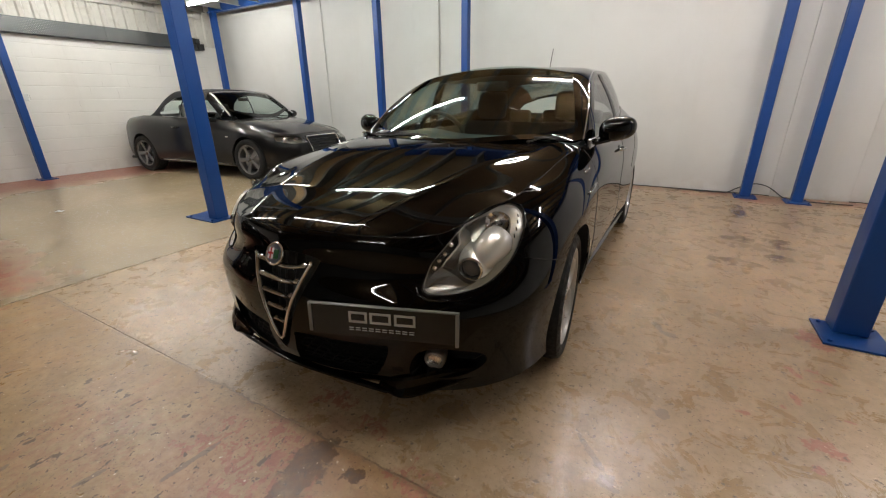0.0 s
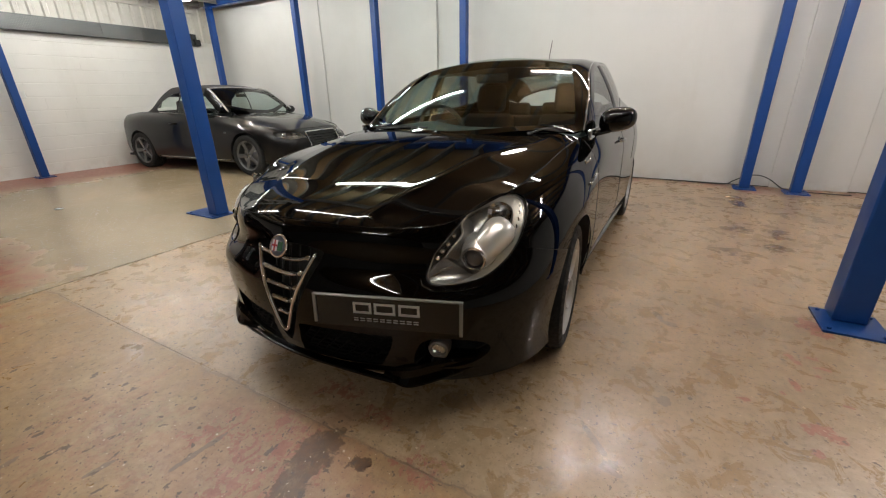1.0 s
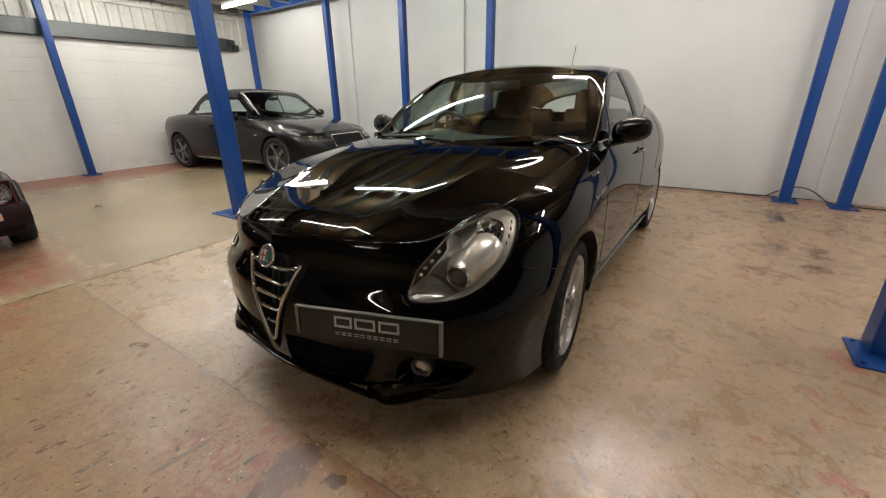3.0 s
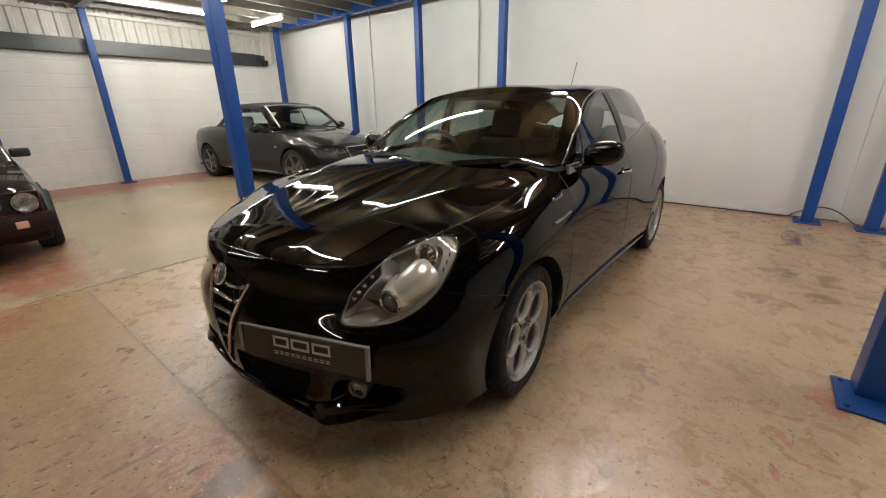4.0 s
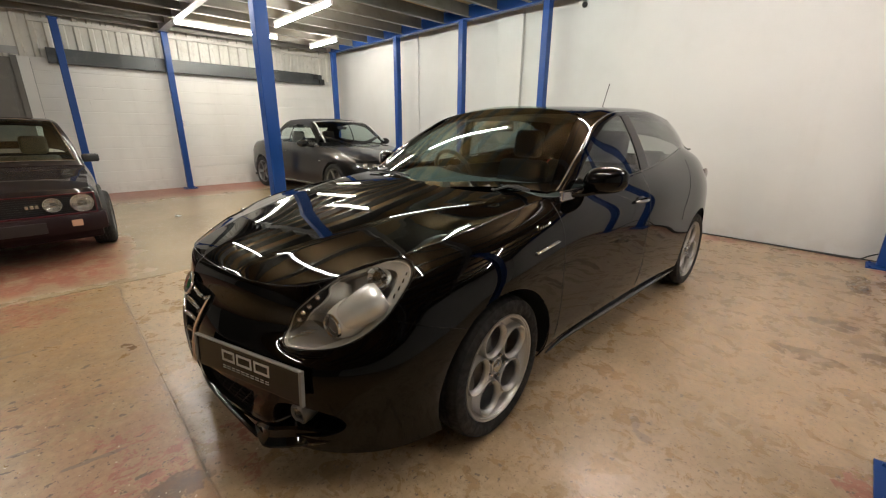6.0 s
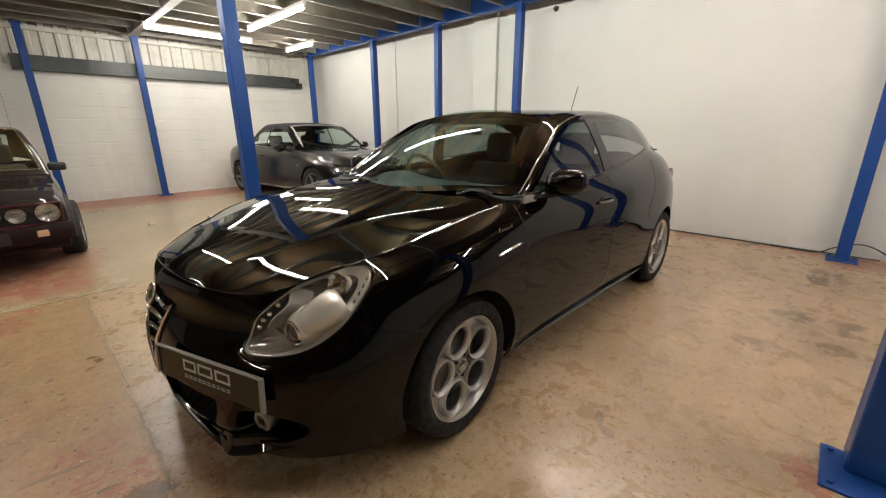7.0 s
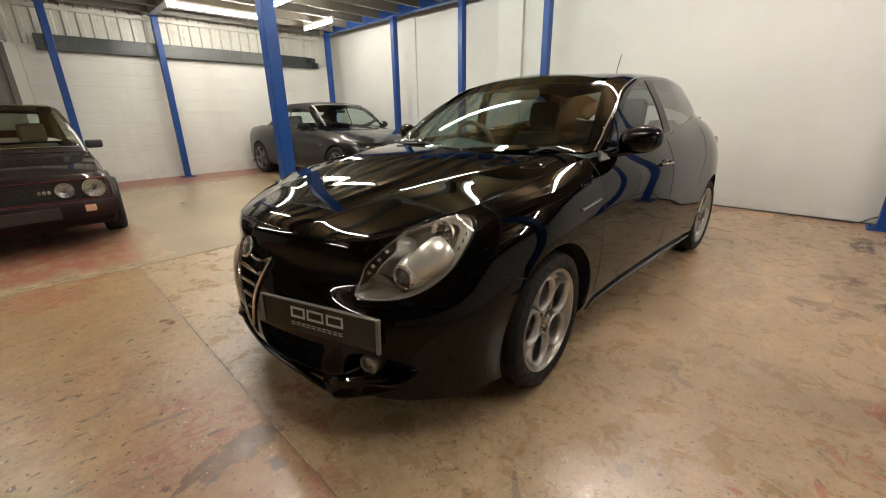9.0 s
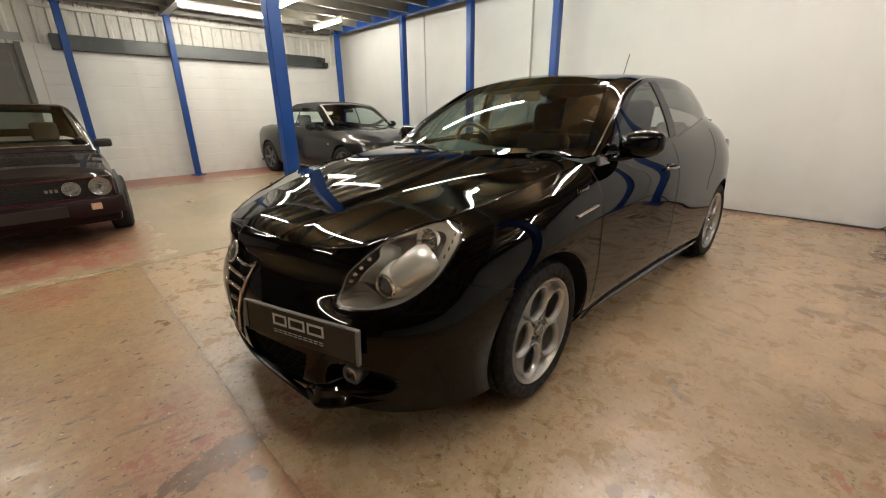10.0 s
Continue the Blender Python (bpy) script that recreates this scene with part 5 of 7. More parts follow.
def headlamp(side):
    me = smooth_mesh(bowl(LAMP, 0.085, way=Vector((-1, -0.15, 0.0)), squeeze=0.10, power=2.6), "headlamp", M_LAMPGREY)
    hl = part("headlamp", me if side > 0 else mirrored(me), None, HATCH, "almond-shaped clear headlamp with projector lens")

    def sub(name, bm, material, label=""):
        m2 = smooth_mesh(bm, name, material)
        if side < 0:
            m2 = mirrored(m2)
        return part(name, m2, None, hl, label)

    cover, rim = patch(LAMP, 0, 2.0, nose_tree, 0.001, 12)
    sub("lamp_cover", cover, M_CLEAR)
    sub("lamp_seal", sweep(rim, 0.0035, True, 6), M_DARKGLOSS)
    c = np.mean(LAMP, 0)
    sub("cover_edge", sweep([nose(*(np.array(p) + (c - p) * 0.05), -0.004) for p in LAMP], 0.0028, True, 6), M_LAMPSILVER)
    # satin bezel with slots, its thin blade, and the dark strip of running lights
    sub("silver_bezel", band(RIM_OUT, RIM_IN, 0.006, 0.020, 44), M_LAMPSILVER)
    sub("bezel_wall", band(RIM_IN, [(a + (c[0] - a) * 0.06, b + (c[1] - b) * 0.06) for a, b in RIM_IN], 0.020, 0.062, 40, 3), M_LAMPGREY)
    blade = spline(np.linspace(0, 1, 6), np.array(BLADE))(np.linspace(0, 1, 24))
    sub("silver_blade", sweep([nose(a, b, -0.016) for a, b in blade], 0.0048, n=8, squash=0.8), M_LAMPSILVER)
    sub("running_light_strip", band(STRIP_OUT, BLADE, 0.012, 0.030, 24, 4), M_DARK)
    for a, b in ((0.568, 0.760), (0.558, 0.731), (0.543, 0.704), (0.528, 0.677)):
        q = nose(a, b, -0.014)
        bm = bmesh.new()
        bmesh.ops.create_uvsphere(bm, u_segments=12, v_segments=8, radius=0.0100, matrix=Matrix.Translation(q))
        sub("running_light", bm, M_CHROME)
    for a, b in ((0.719, 0.821), (0.727, 0.800), (0.732, 0.778), (0.734, 0.755)):
        bm = box(-0.016, -0.0025, -0.004, 0.004, 0.0025, 0.004, 0.002)
        bm.transform(Matrix.Translation(nose(a, b, -0.010)) @ Euler((0, radians(20), radians(30))).to_matrix().to_4x4())
        sub("bezel_slot", bm, M_DARKGLOSS)
    # tray below, with three fins near the inner tip
    sub("lower_tray", band(LOW_OUT, LOW_IN, 0.010, 0.040, 24, 5, 0.012), M_LAMPGREY)
    for k in range(3):
        f = 0.012 * k
        sub("tray_fin", sweep([nose(0.512 + f, 0.617 + f * 0.8, -0.020), nose(0.535 + f, 0.628 + f * 0.7, -0.026), nose(0.558 + f, 0.634 + f * 0.5, -0.034)], 0.003, n=6, squash=0.6), M_CHROME)
    # projector: silver barrel with a glass lens
    place = Matrix.Translation((0.648, 0.635, 0.670)) @ Euler((0, radians(3), radians(9))).to_matrix().to_4x4() @ Matrix.Diagonal((1.0, 1.10, 1.10, 1))
    bm = lathe([(0.034, 0.0), (0.038, 0.004), (0.043, 0.002), (0.047, -0.006), (0.056, -0.03), (0.064, -0.06), (0.066, -0.09)], 40, "X")
    bm.transform(place)
    sub("projector_barrel", bm, M_LAMPSILVER, "satin silver barrel")
    bm = lathe([(0.0001, 0.012), (0.012, 0.0105), (0.022, 0.006), (0.030, -0.002), (0.034, -0.01)], 40, "X")
    bm.transform(place)
    sub("projector_lens", bm, M_LENSDARK)
    bm = lathe([(0.0325, 0.004), (0.036, 0.010), (0.040, 0.008), (0.043, 0.0)], 40, "X")
    bm.transform(place)
    sub("lens_ring", bm, M_CHROME)
    # rounded housing over the barrel
    bm = lathe([(0.044, 0.0), (0.052, -0.025), (0.059, -0.06), (0.065, -0.10), (0.067, -0.14), (0.055, -0.165), (0.0001, -0.172)], 40, "X")
    bm.transform(Matrix.Translation((0.622, 0.642, 0.680)) @ Vector((0.80, -0.20, -0.36)).to_track_quat("X", "Z").to_matrix().to_4x4())
    sub("projector_housing", bm, M_LAMPSILVER)
    # upper reflector bowl and its bulb
    bm = lathe([(0.0001, -0.045), (0.02, -0.04), (0.034, -0.022), (0.042, 0.004), (0.045, 0.014)], 32, "X")
    bm.transform(Matrix.Translation((0.462, 0.664, 0.800)) @ Euler((0, radians(-8), radians(6))).to_matrix().to_4x4())
    sub("upper_reflector", bm, M_CHROME)
    for k in range(6):
        a = radians(25 + 34 * k)
        f0, f1 = 0.046, 0.064
        bm = bmesh.new()
        quad = [(0.012, f0, a), (0.012, f0, a + 0.5), (0.026 + 0.006 * (k % 2), f1, a + 0.52), (0.022, f1, a - 0.02)]
        bm.faces.new([bm.verts.new((x, r * math.cos(t), r * math.sin(t))) for x, r, t in quad])
        bm.transform(Matrix.Translation((0.462, 0.664, 0.800)) @ Euler((0, radians(-8), radians(6))).to_matrix().to_4x4() @ Matrix.Diagonal((1, 0.75, 0.75, 1)))
        sub("reflector_facet", bm, M_CHROME)
    sub("bulb", cyl((0.43, 0.662, 0.800), (0.465, 0.664, 0.799), 0.008, 0.006, 12), M_LENS)
    # moulded inner cheek between blade and housing
    sub("inner_cheek", band(BLADE, [(0.60, 0.66), (0.615, 0.69), (0.622, 0.72), (0.626, 0.75), (0.624, 0.775), (0.615, 0.80)], 0.018, 0.062, 24, 6), M_LAMPGREY)


part("lamp_ledge", sweep([nose(a, b, 0.001) for a, b in ((0.482, 0.618), (0.495, 0.594), (0.53, 0.576), (0.58, 0.572), (0.63, 0.574), (0.67, 0.582))], 0.006, n=8, taper=True), M_BLACK, HATCH, "", True)
headlamp(1)
headlamp(-1)


# ---- hatchback: wheels ----
def wheel_meshes(radius, rim_r, width, holes, kind):
    """Tyre, rim, disc and cap about the y axis; the outer face looks to +y."""
    w = width / 2
    side = radius - rim_r
    prof = [(rim_r - 0.004, w - 0.022), (rim_r + 0.004, w - 0.008), (rim_r + side * 0.3, w + 0.002), (rim_r + side * 0.62, w), (rim_r + side * 0.84, w - 0.008),
            (radius - 0.006, w - 0.022), (radius, w - 0.04)]
    for k in range(4):
        h = w - 0.05 - k * (width - 0.1) / 3.6
        prof += [(radius, h), (radius - 0.007, h - 0.002), (radius - 0.007, h - 0.009), (radius, h - 0.011)]
    prof += [(radius, -w + 0.03), (radius - 0.01, -w + 0.012), (rim_r + side * 0.5, -w), (rim_r, -w + 0.01)]
    tyre = smooth_mesh(lathe(prof, 72), "tyre", M_RUBBER, 35)
    face = w - 0.012

    def dish(r):
        return face - 0.022 + 0.016 * (r / rim_r) ** 2 - 0.02 * np.clip((r / rim_r - 0.9) / 0.1, 0, 1) * 0

    if kind == "five_holes":
        rr = rim_r - 0.012

        def f_hole(x, y, z):
            a, r = np.arctan2(z, x), np.hypot(x, z)
            best = np.full(np.shape(x), 9.0)
            for k in range(5):
                c = radians(90 + 72 * k)
                dx, dz = x - 0.140 * np.cos(c), z - 0.140 * np.sin(c)
                q = np.hypot(dx, dz) - 0.0635
                best = np.minimum(best, q)
            return best

        def pt(s, r):
            x, z = r * np.cos(s), r * np.sin(s)
            q = np.full(x.shape, 9.0)
            for k in range(5):
                c = radians(90 + 72 * k)
                q = np.minimum(q, np.hypot(x - 0.140 * np.cos(c), z - 0.140 * np.sin(c)))
            funnel = 0.014 * np.clip((0.0775 - q) / 0.014, 0, 1) ** 1.4
            f = np.clip((q - 0.0785) / 0.011, 0, 1)
            pocket = 0.036 * f * f * (3 - 2 * f) * np.clip((r - 0.036) / 0.012, 0, 1) * np.clip((0.226 - r) / 0.010, 0, 1)
            hub = 0.010 * np.clip((0.040 - r) / 0.010, 0, 1)
            return np.stack([x, dish(r) + 0.006 - funnel - pocket - hub, z], -1)

        sh = Sheet(pt, np.linspace(0, math.tau, 261), np.linspace(0.026, rr, 64)).cut(f_hole)
        tri = sh.faces(lambda x, y, z: f_hole(x, y, z) > 0)
    else:
        rr = rim_r - 0.012

        def f_hole(x, y, z):
            a, r = np.arctan2(z, x), np.hypot(x, z)
            best = np.full(np.shape(x), 9.0)
            n = holes
            for k in range(n):
                c = radians(90 + 360 / n * k + 180 / n)
                d = np.abs((a - c + math.pi) % math.tau - math.pi)
                half = math.pi / n - 0.030 / np.maximum(r, 0.05)
                best = np.minimum(best, np.maximum((d - half) * r, np.maximum(0.075 - r, r - rr + 0.014)))
            return best

        def pt(s, r):
            x, z = r * np.cos(s), r * np.sin(s)
            return np.stack([x, dish(r) + 0.004 * np.cos(holes * (s - radians(90))), z], -1)

        sh = Sheet(pt, np.linspace(0, math.tau, 121), np.linspace(0.02, rr, 26)).cut(f_hole)
        tri = sh.faces(lambda x, y, z: f_hole(x, y, z) > 0)
    used, inv = np.unique(tri, return_inverse=True)
    me = bpy.data.meshes.new("rim")
    me.from_pydata(sh.p.reshape(-1, 3)[used].tolist(), [], inv.reshape(-1, 3).tolist())
    bm = bmesh.new()
    bm.from_mesh(me)
    bmesh.ops.remove_doubles(bm, verts=bm.verts, dist=0.0004)
    bmesh.ops.recalc_face_normals(bm, faces=bm.faces)
    rimedges = [e for e in bm.edges if e.is_boundary]
    ext = bmesh.ops.extrude_edge_only(bm, edges=rimedges)
    for v in [g for g in ext["geom"] if isinstance(g, bmesh.types.BMVert)]:
        v.co.y -= 0.012
    lathe([(rr - 0.001, float(dish(rr)) + 0.0), (rr + 0.004, face + 0.004), (rim_r - 0.002, face + 0.006), (rim_r + 0.001, face - 0.002), (rim_r - 0.008, face - 0.02), (rim_r - 0.014, -w + 0.02), (rim_r, -w + 0.005)], 72, "Y", bm)
    bm.to_mesh(me)
    bm.free()
    return tyre, me, face


def put_wheel(car, name, at, meshes, material, rim_r, side=1, steer=0, turn=0, label=""):
    tyre, rim_me, face = meshes
    hub = part(name, tyre, None, car, label)
    if not rim_me.materials:
        rim_me.materials.append(material)
        rim_me.polygons.foreach_set("use_smooth", [True] * len(rim_me.polygons))
        rim_me.set_sharp_from_angle(angle=radians(38))
    hub.matrix_basis = Matrix.Translation(at) @ Euler((0, 0, radians((0 if side > 0 else 180) + steer))).to_matrix().to_4x4() @ Euler((0, radians(turn), 0)).to_matrix().to_4x4()
    part("rim", rim_me, None, hub, "silver alloy rim" if material is M_SILVER else "grey alloy rim")
    part("brake_disc", lathe([(0.0001, face - 0.065), (0.07, face - 0.065), (0.072, face - 0.08), (rim_r * 0.68, face - 0.08), (rim_r * 0.68, face - 0.10), (0.02, face - 0.10)], 40), M_DISC, hub, "", True)
    part("wheel_well_back", lathe([(0.0001, face - 0.12), (rim_r - 0.016, face - 0.12)], 32), M_DARK, hub)
    part("centre_cap", lathe([(0.0001, face - 0.006), (0.022, face - 0.008), (0.029, face - 0.016), (0.030, face - 0.04)], 28), M_GREYCHROME, hub, "", True)
    for k in range(5):
        a = radians(54 + 72 * k)
        x, z = 0.05 * math.cos(a), 0.05 * math.sin(a)
        part("wheel_bolt", cyl((x, face - 0.034, z), (x, face - 0.016, z), 0.009, n=6), M_GREYCHROME, hub)
    part("caliper", box(rim_r * 0.45, face - 0.13, -0.06, rim_r * 0.75, face - 0.062, 0.06, 0.012), M_DISC, hub)
    return hub


hatch_wheel = wheel_meshes(0.320, 0.243, 0.225, 5, "five_holes")
for u in (0, -2.634):
    for side in (1, -1):
        put_wheel(HATCH, "wheel", (u, 0.765 * side, 0.320), hatch_wheel, M_SILVER, 0.243, side, 4 if u == 0 else 0, 12 if u == 0 else 40, "alloy wheel with a black tyre")
        # liner of the wheel arch
        bm = bmesh.new()
        rows = []
        for a in np.linspace(-0.25, math.pi + 0.25, 28):
            x, z = u + (ARCH_R + 0.012) * math.cos(a), ARCH_W + (ARCH_R + 0.012) * math.sin(a)
            out = flank(x, max(0.2, min(z, 0.9)), -0.012, side).y if abs(x) < 5 else 0.88
            rows.append((bm.verts.new((x, out, z)), bm.verts.new((x, 0.52 * side, z))))
        for a, b in zip(rows, rows[1:]):
            bm.faces.new((a[0], b[0], b[1], a[1]))
        bm.faces.new([r[1] for r in rows])
        part("arch_liner", bm, M_DARK, HATCH, "", True)
part("underbody", box(-3.0, -0.70, 0.20, 0.42, 0.70, 0.24, 0.01), M_DARK, HATCH)


# ---- hatchback: mirrors, handles, trim ----
for side in (1, -1):
    bm = bmesh.new()
    bmesh.ops.create_uvsphere(bm, u_segments=32, v_segments=20, radius=1)
    for v in bm.verts:
        x, y, z = v.co
        back = -0.045 if x < 0 else 0
        k = 1 - 0.16 * (y + 1) / 2
        z = (abs(z) ** 0.8) * (1 if z > 0 else -1)
        y = (abs(y) ** 0.8) * (1 if y > 0 else -1)
        xs = x * 0.085 if x > 0 else x * 0.03
        v.co = (xs - 0.03 * y, y * 0.098, z * (0.082 * k if z > 0 else 0.062) + 0.012 * y)
    bm.transform(Matrix.Translation((-0.735, 0.905, 1.072)))
    house = smooth_mesh(bm, "mirror_housing", M_BLACK)
    mir = part("door_mirror", house if side > 0 else mirrored(house), None, HATCH, "glossy black door mirror")
    glass_bm = bmesh.new()
    bmesh.ops.create_uvsphere(glass_bm, u_segments=24, v_segments=10, radius=1, matrix=Matrix.Translation((-0.768, 0.905 * side, 1.072)) @ Matrix.Diagonal((0.008, 0.096, 0.06, 1)))
    part("mirror_glass", glass_bm, M_CHROME, mir, "", True)
    arm = sweep([(-0.60, 0.785 * side, 1.005), (-0.65, 0.815 * side, 1.008), (-0.70, 0.86 * side, 1.018), (-0.72, 0.90 * side, 1.032)], 0.028, n=12, squash=0.55)
    part("mirror_arm", arm, M_BLACK, mir, "", True)
    foot = box(-0.66, -0.012, -0.004, -0.50, 0.012, 0.05, 0.008, 2)
    foot.transform(Matrix.Translation((0, 0.795 * side, 0.985)))
    part("mirror_foot", foot, M_GREYCHROME, mir)
    # handles
    for hu, hw in ((-1.33, 0.900),):
        cup = bmesh.new()
        q = flank(hu, hw, 0.0, side)
        bmesh.ops.create_uvsphere(cup, u_segments=24, v_segments=12, radius=1, matrix=Matrix.Translation(q + Vector((0, -0.004 * side, 0))) @ Matrix.Diagonal((0.075, 0.006, 0.03, 1)))
        base = part("door_handle", cup, M_DARKGLOSS, HATCH, "chrome pull handle in a dark cup", True)
        ends = [(-0.09, 0.0), (-0.06, 0.022), (0, 0.032), (0.06, 0.022), (0.09, 0.0)]
        part("handle_bar", sweep([q + Vector((a, b * side, 0.004)) for a, b in ends], 0.012, n=10, squash=0.75), M_GREYCHROME, base, "", True)
    # slim repeater and small script on the wing
    pts = [flank(u, 0.801 + 0.12 * (-0.2 - u), 0.003, side) for u in np.linspace(-0.205, -0.385, 12)]
    part("side_repeater", sweep(pts, 0.0105, n=10, squash=0.55), M_LENS, HATCH, "slim clear side repeater", True)
    for k in range(6):
        u0 = -0.262 - 0.018 * k
        tall = 0.017 if k in (0, 5) else 0.009
        base = 0.889 + 0.0016 * k
        pts = [flank(u0, base, 0.002, side), flank(u0 - 0.005, base + tall * 0.5, 0.002, side), flank(u0 - 0.012, base + tall, 0.002, side)]
        part("script_bar", sweep(pts, 0.0018, n=5), M_CHROME, HATCH)
    # trim along the window line and round the front pane
    pts = [cabin_point(np.array(u), np.array(0.03)) for u in np.linspace(-0.60, -2.5, 40)]
    part("window_trim", sweep([(p[0], (p[1] + 0.003) * side, p[2]) for p in pts], 0.007, n=6, squash=0.8), M_DARKGLOSS, HATCH, "", True)
    pts = [cabin_point(np.array(u), np.array(1.05)) for u in np.linspace(-0.52, -2.45, 50)]
    part("roof_seam", sweep([(p[0], (p[1] + 0.001) * side, p[2]) for p in pts], 0.005, n=6), M_GREYCHROME, HATCH, "", True)
    bm = bmesh.new()
    col = []
    for f in np.linspace(0, 1, 10):
        row = []
        for x0, x1 in ((-1.448, -1.392), (-1.580, -1.500)):
            u = x0 + (x1 - x0) * f
            p = cabin_point(np.array(u), np.array(0.06 + 0.90 * f))
            row.append(bm.verts.new((p[0], (p[1] + 0.004) * side, p[2])))
        col.append(row)
    for a, b in zip(col, col[1:]):
        bm.faces.new((a[0], a[1], b[1], b[0]))
    part("door_pillar_cover", bm, M_PILLAR, HATCH, "", True)
    pts = [(u, flank(u, 0.235, 0.012, side).y, 0.222) for u in np.linspace(-0.40, -2.24, 24)]
    part("side_skirt", sweep(pts, 0.026, n=10, squash=0.8, taper=True), M_SKIRT, HATCH, "dark grey side skirt", True)
    tl = bmesh.new()
    q = flank(-3.0, 0.93, 0.004, side)
    bmesh.ops.create_uvsphere(tl, u_segments=20, v_segments=12, radius=1, matrix=Matrix.Translation((-2.98, q.y * 0.99, 0.93)) @ Matrix.Diagonal((0.10, 0.012, 0.06, 1)))
    part("tail_lamp", tl, M_REDLENS, HATCH, "red tail lamp", True)

# panel gaps: dark seals between doors, wings, bonnet and bumper
for side in (1, -1):
    for name, f_u, lo, hi in (("door_gap", lambda w: -0.44 - 0.02 * (w - 0.6), 0.31, 0.985), ("door_gap", lambda w: -1.465 - 0.05 * (w - 0.7), 0.31, 1.04),
                              ("door_gap", lambda w: -2.17 + 0.25 * abs(w - 0.75) ** 1.5 if w < 0.75 else -2.17 - 0.75 * (w - 0.75), 0.66, 1.09)):
        part(name, sweep([flank(f_u(w), w, -0.0012, side) for w in np.linspace(lo, hi, 24)], 0.0032, n=6), M_DARK, HATCH)
    part("bumper_gap", sweep([flank(u, 0.627 + 0.305 * (u - 0.3), -0.0006, side) for u in np.linspace(0.475, 0.235, 12)], 0.0024, n=6), M_DARKGLOSS, HATCH)
    line = [top_edge(np.array(s)) for s in np.linspace(0, 9.6, 70)]
    part("bonnet_gap", sweep([(p[0], p[1] * side, p[2] + 0.0004) for p in line], 0.0026, n=6), M_DARKGLOSS, HATCH)

# cowl, wipers, aerial
bm = bmesh.new()
rows = []
for f in np.linspace(-1, 1, 41):
    v = 0.73 * f
    rows.append([bm.verts.new((-0.205 - 0.32 * f * f, v, 1.0 - 0.006 * f * f)), bm.verts.new((-0.36 - 0.30 * f * f, v, 0.985))])
for a, b in zip(rows, rows[1:]):
    bm.faces.new((a[0], b[0], b[1], a[1]))
part("cowl", bm, M_DARK, HATCH, "black plastic cowl below the windscreen", True)
for pv, tv in ((0.50, 0.68), (-0.08, -0.52)):
    pivot = Vector((-0.285 - 0.28 * pv * pv, pv, 1.022))
    wip = part("wiper", sweep([pivot, pivot + Vector((-0.02, (tv - pv) * 0.4, 0.024)), pivot + Vector((-0.015 - 0.10 * tv * tv + 0.02, tv - pv, 0.012))], 0.008, n=8, squash=0.6), M_DARK, HATCH, "black windscreen wiper", True)
    part("wiper_cap", lathe([(0.0001, 0.010), (0.008, 0.009), (0.012, 0.004), (0.013, -0.008)], 20, "Z"), M_DARK, wip, "", True).matrix_basis = Matrix.Translation(pivot)
    ends = [pivot + Vector((-0.03, (tv - pv) * 0.12, 0.02)), pivot + Vector((-0.045, (tv - pv) * 0.6, 0.026)), pivot + Vector((-0.03, (tv - pv) * 1.08, 0.016))]
    part("wiper_blade", sweep(ends, 0.005, n=6, squash=1.6), M_DARK, wip)
aer = part("aerial", sweep([(-2.52, -0.03, 1.45), (-2.53, -0.03, 1.475), (-2.585, -0.03, 1.60), (-2.64, -0.03, 1.72)], 0.0035, n=8), M_DARK, HATCH, "short black roof aerial", True)
part("aerial_foot", lathe([(0.0001, 0.035), (0.012, 0.03), (0.022, 0.008), (0.03, -0.02)], 20, "Z"), M_DARK, aer, "", True).matrix_basis = Matrix.Translation((-2.51, -0.03, 1.455))


# ---- hatchback: inside ----
def seat(car, u, v, w, h=0.62, width=0.50, label="dark cloth seat with headrest", mat_s=None):
    ms = mat_s or M_SEAT
    base = box(-0.28, -width / 2, 0, 0.24, width / 2, 0.16, 0.06, 3)
    s = part("seat", base, ms, car, label, True)
    s.matrix_basis = Matrix.Translation((u, v, w))
    back = box(-0.07, -width / 2, 0.0, 0.07, width / 2, h, 0.06, 3)
    back.transform(Matrix.Translation((-0.27, 0, 0.1)) @ Euler((0, radians(-18), 0)).to_matrix().to_4x4())
    part("seat_back", back, ms, s, "", True)
    head = box(-0.055, -0.14, -0.02, 0.055, 0.14, 0.22, 0.05, 3)
    head.transform(Matrix.Translation((-0.27 - 0.31 * (h + 0.08) * 1.0, 0, h * 0.95 + 0.14)) @ Euler((0, radians(-10), 0)).to_matrix().to_4x4())
    part("headrest", head, ms, s, "", True)
    return s


seat(HATCH, -1.40, 0.37, 0.36)
seat(HATCH, -1.40, -0.37, 0.36)
bench = part("rear_seat", box(-2.55, -0.62, 0.32, -2.05, 0.62, 0.50, 0.06, 3), M_SEAT, HATCH, "dark rear bench seat", True)
back = box(-0.08, -0.62, 0, 0.08, 0.62, 0.58, 0.06, 3)
back.transform(Matrix.Translation((-2.5, 0, 0.45)) @ Euler((0, radians(-20), 0)).to_matrix().to_4x4())
part("rear_backrest", back, M_SEAT, bench, "", True)
for v in (-0.38, 0, 0.38):
    part("rear_headrest", box(-2.80, v - 0.12, 0.99, -2.71, v + 0.12, 1.13, 0.035, 3), M_SEAT, bench, "", True)
bm = bmesh.new()
rows = []
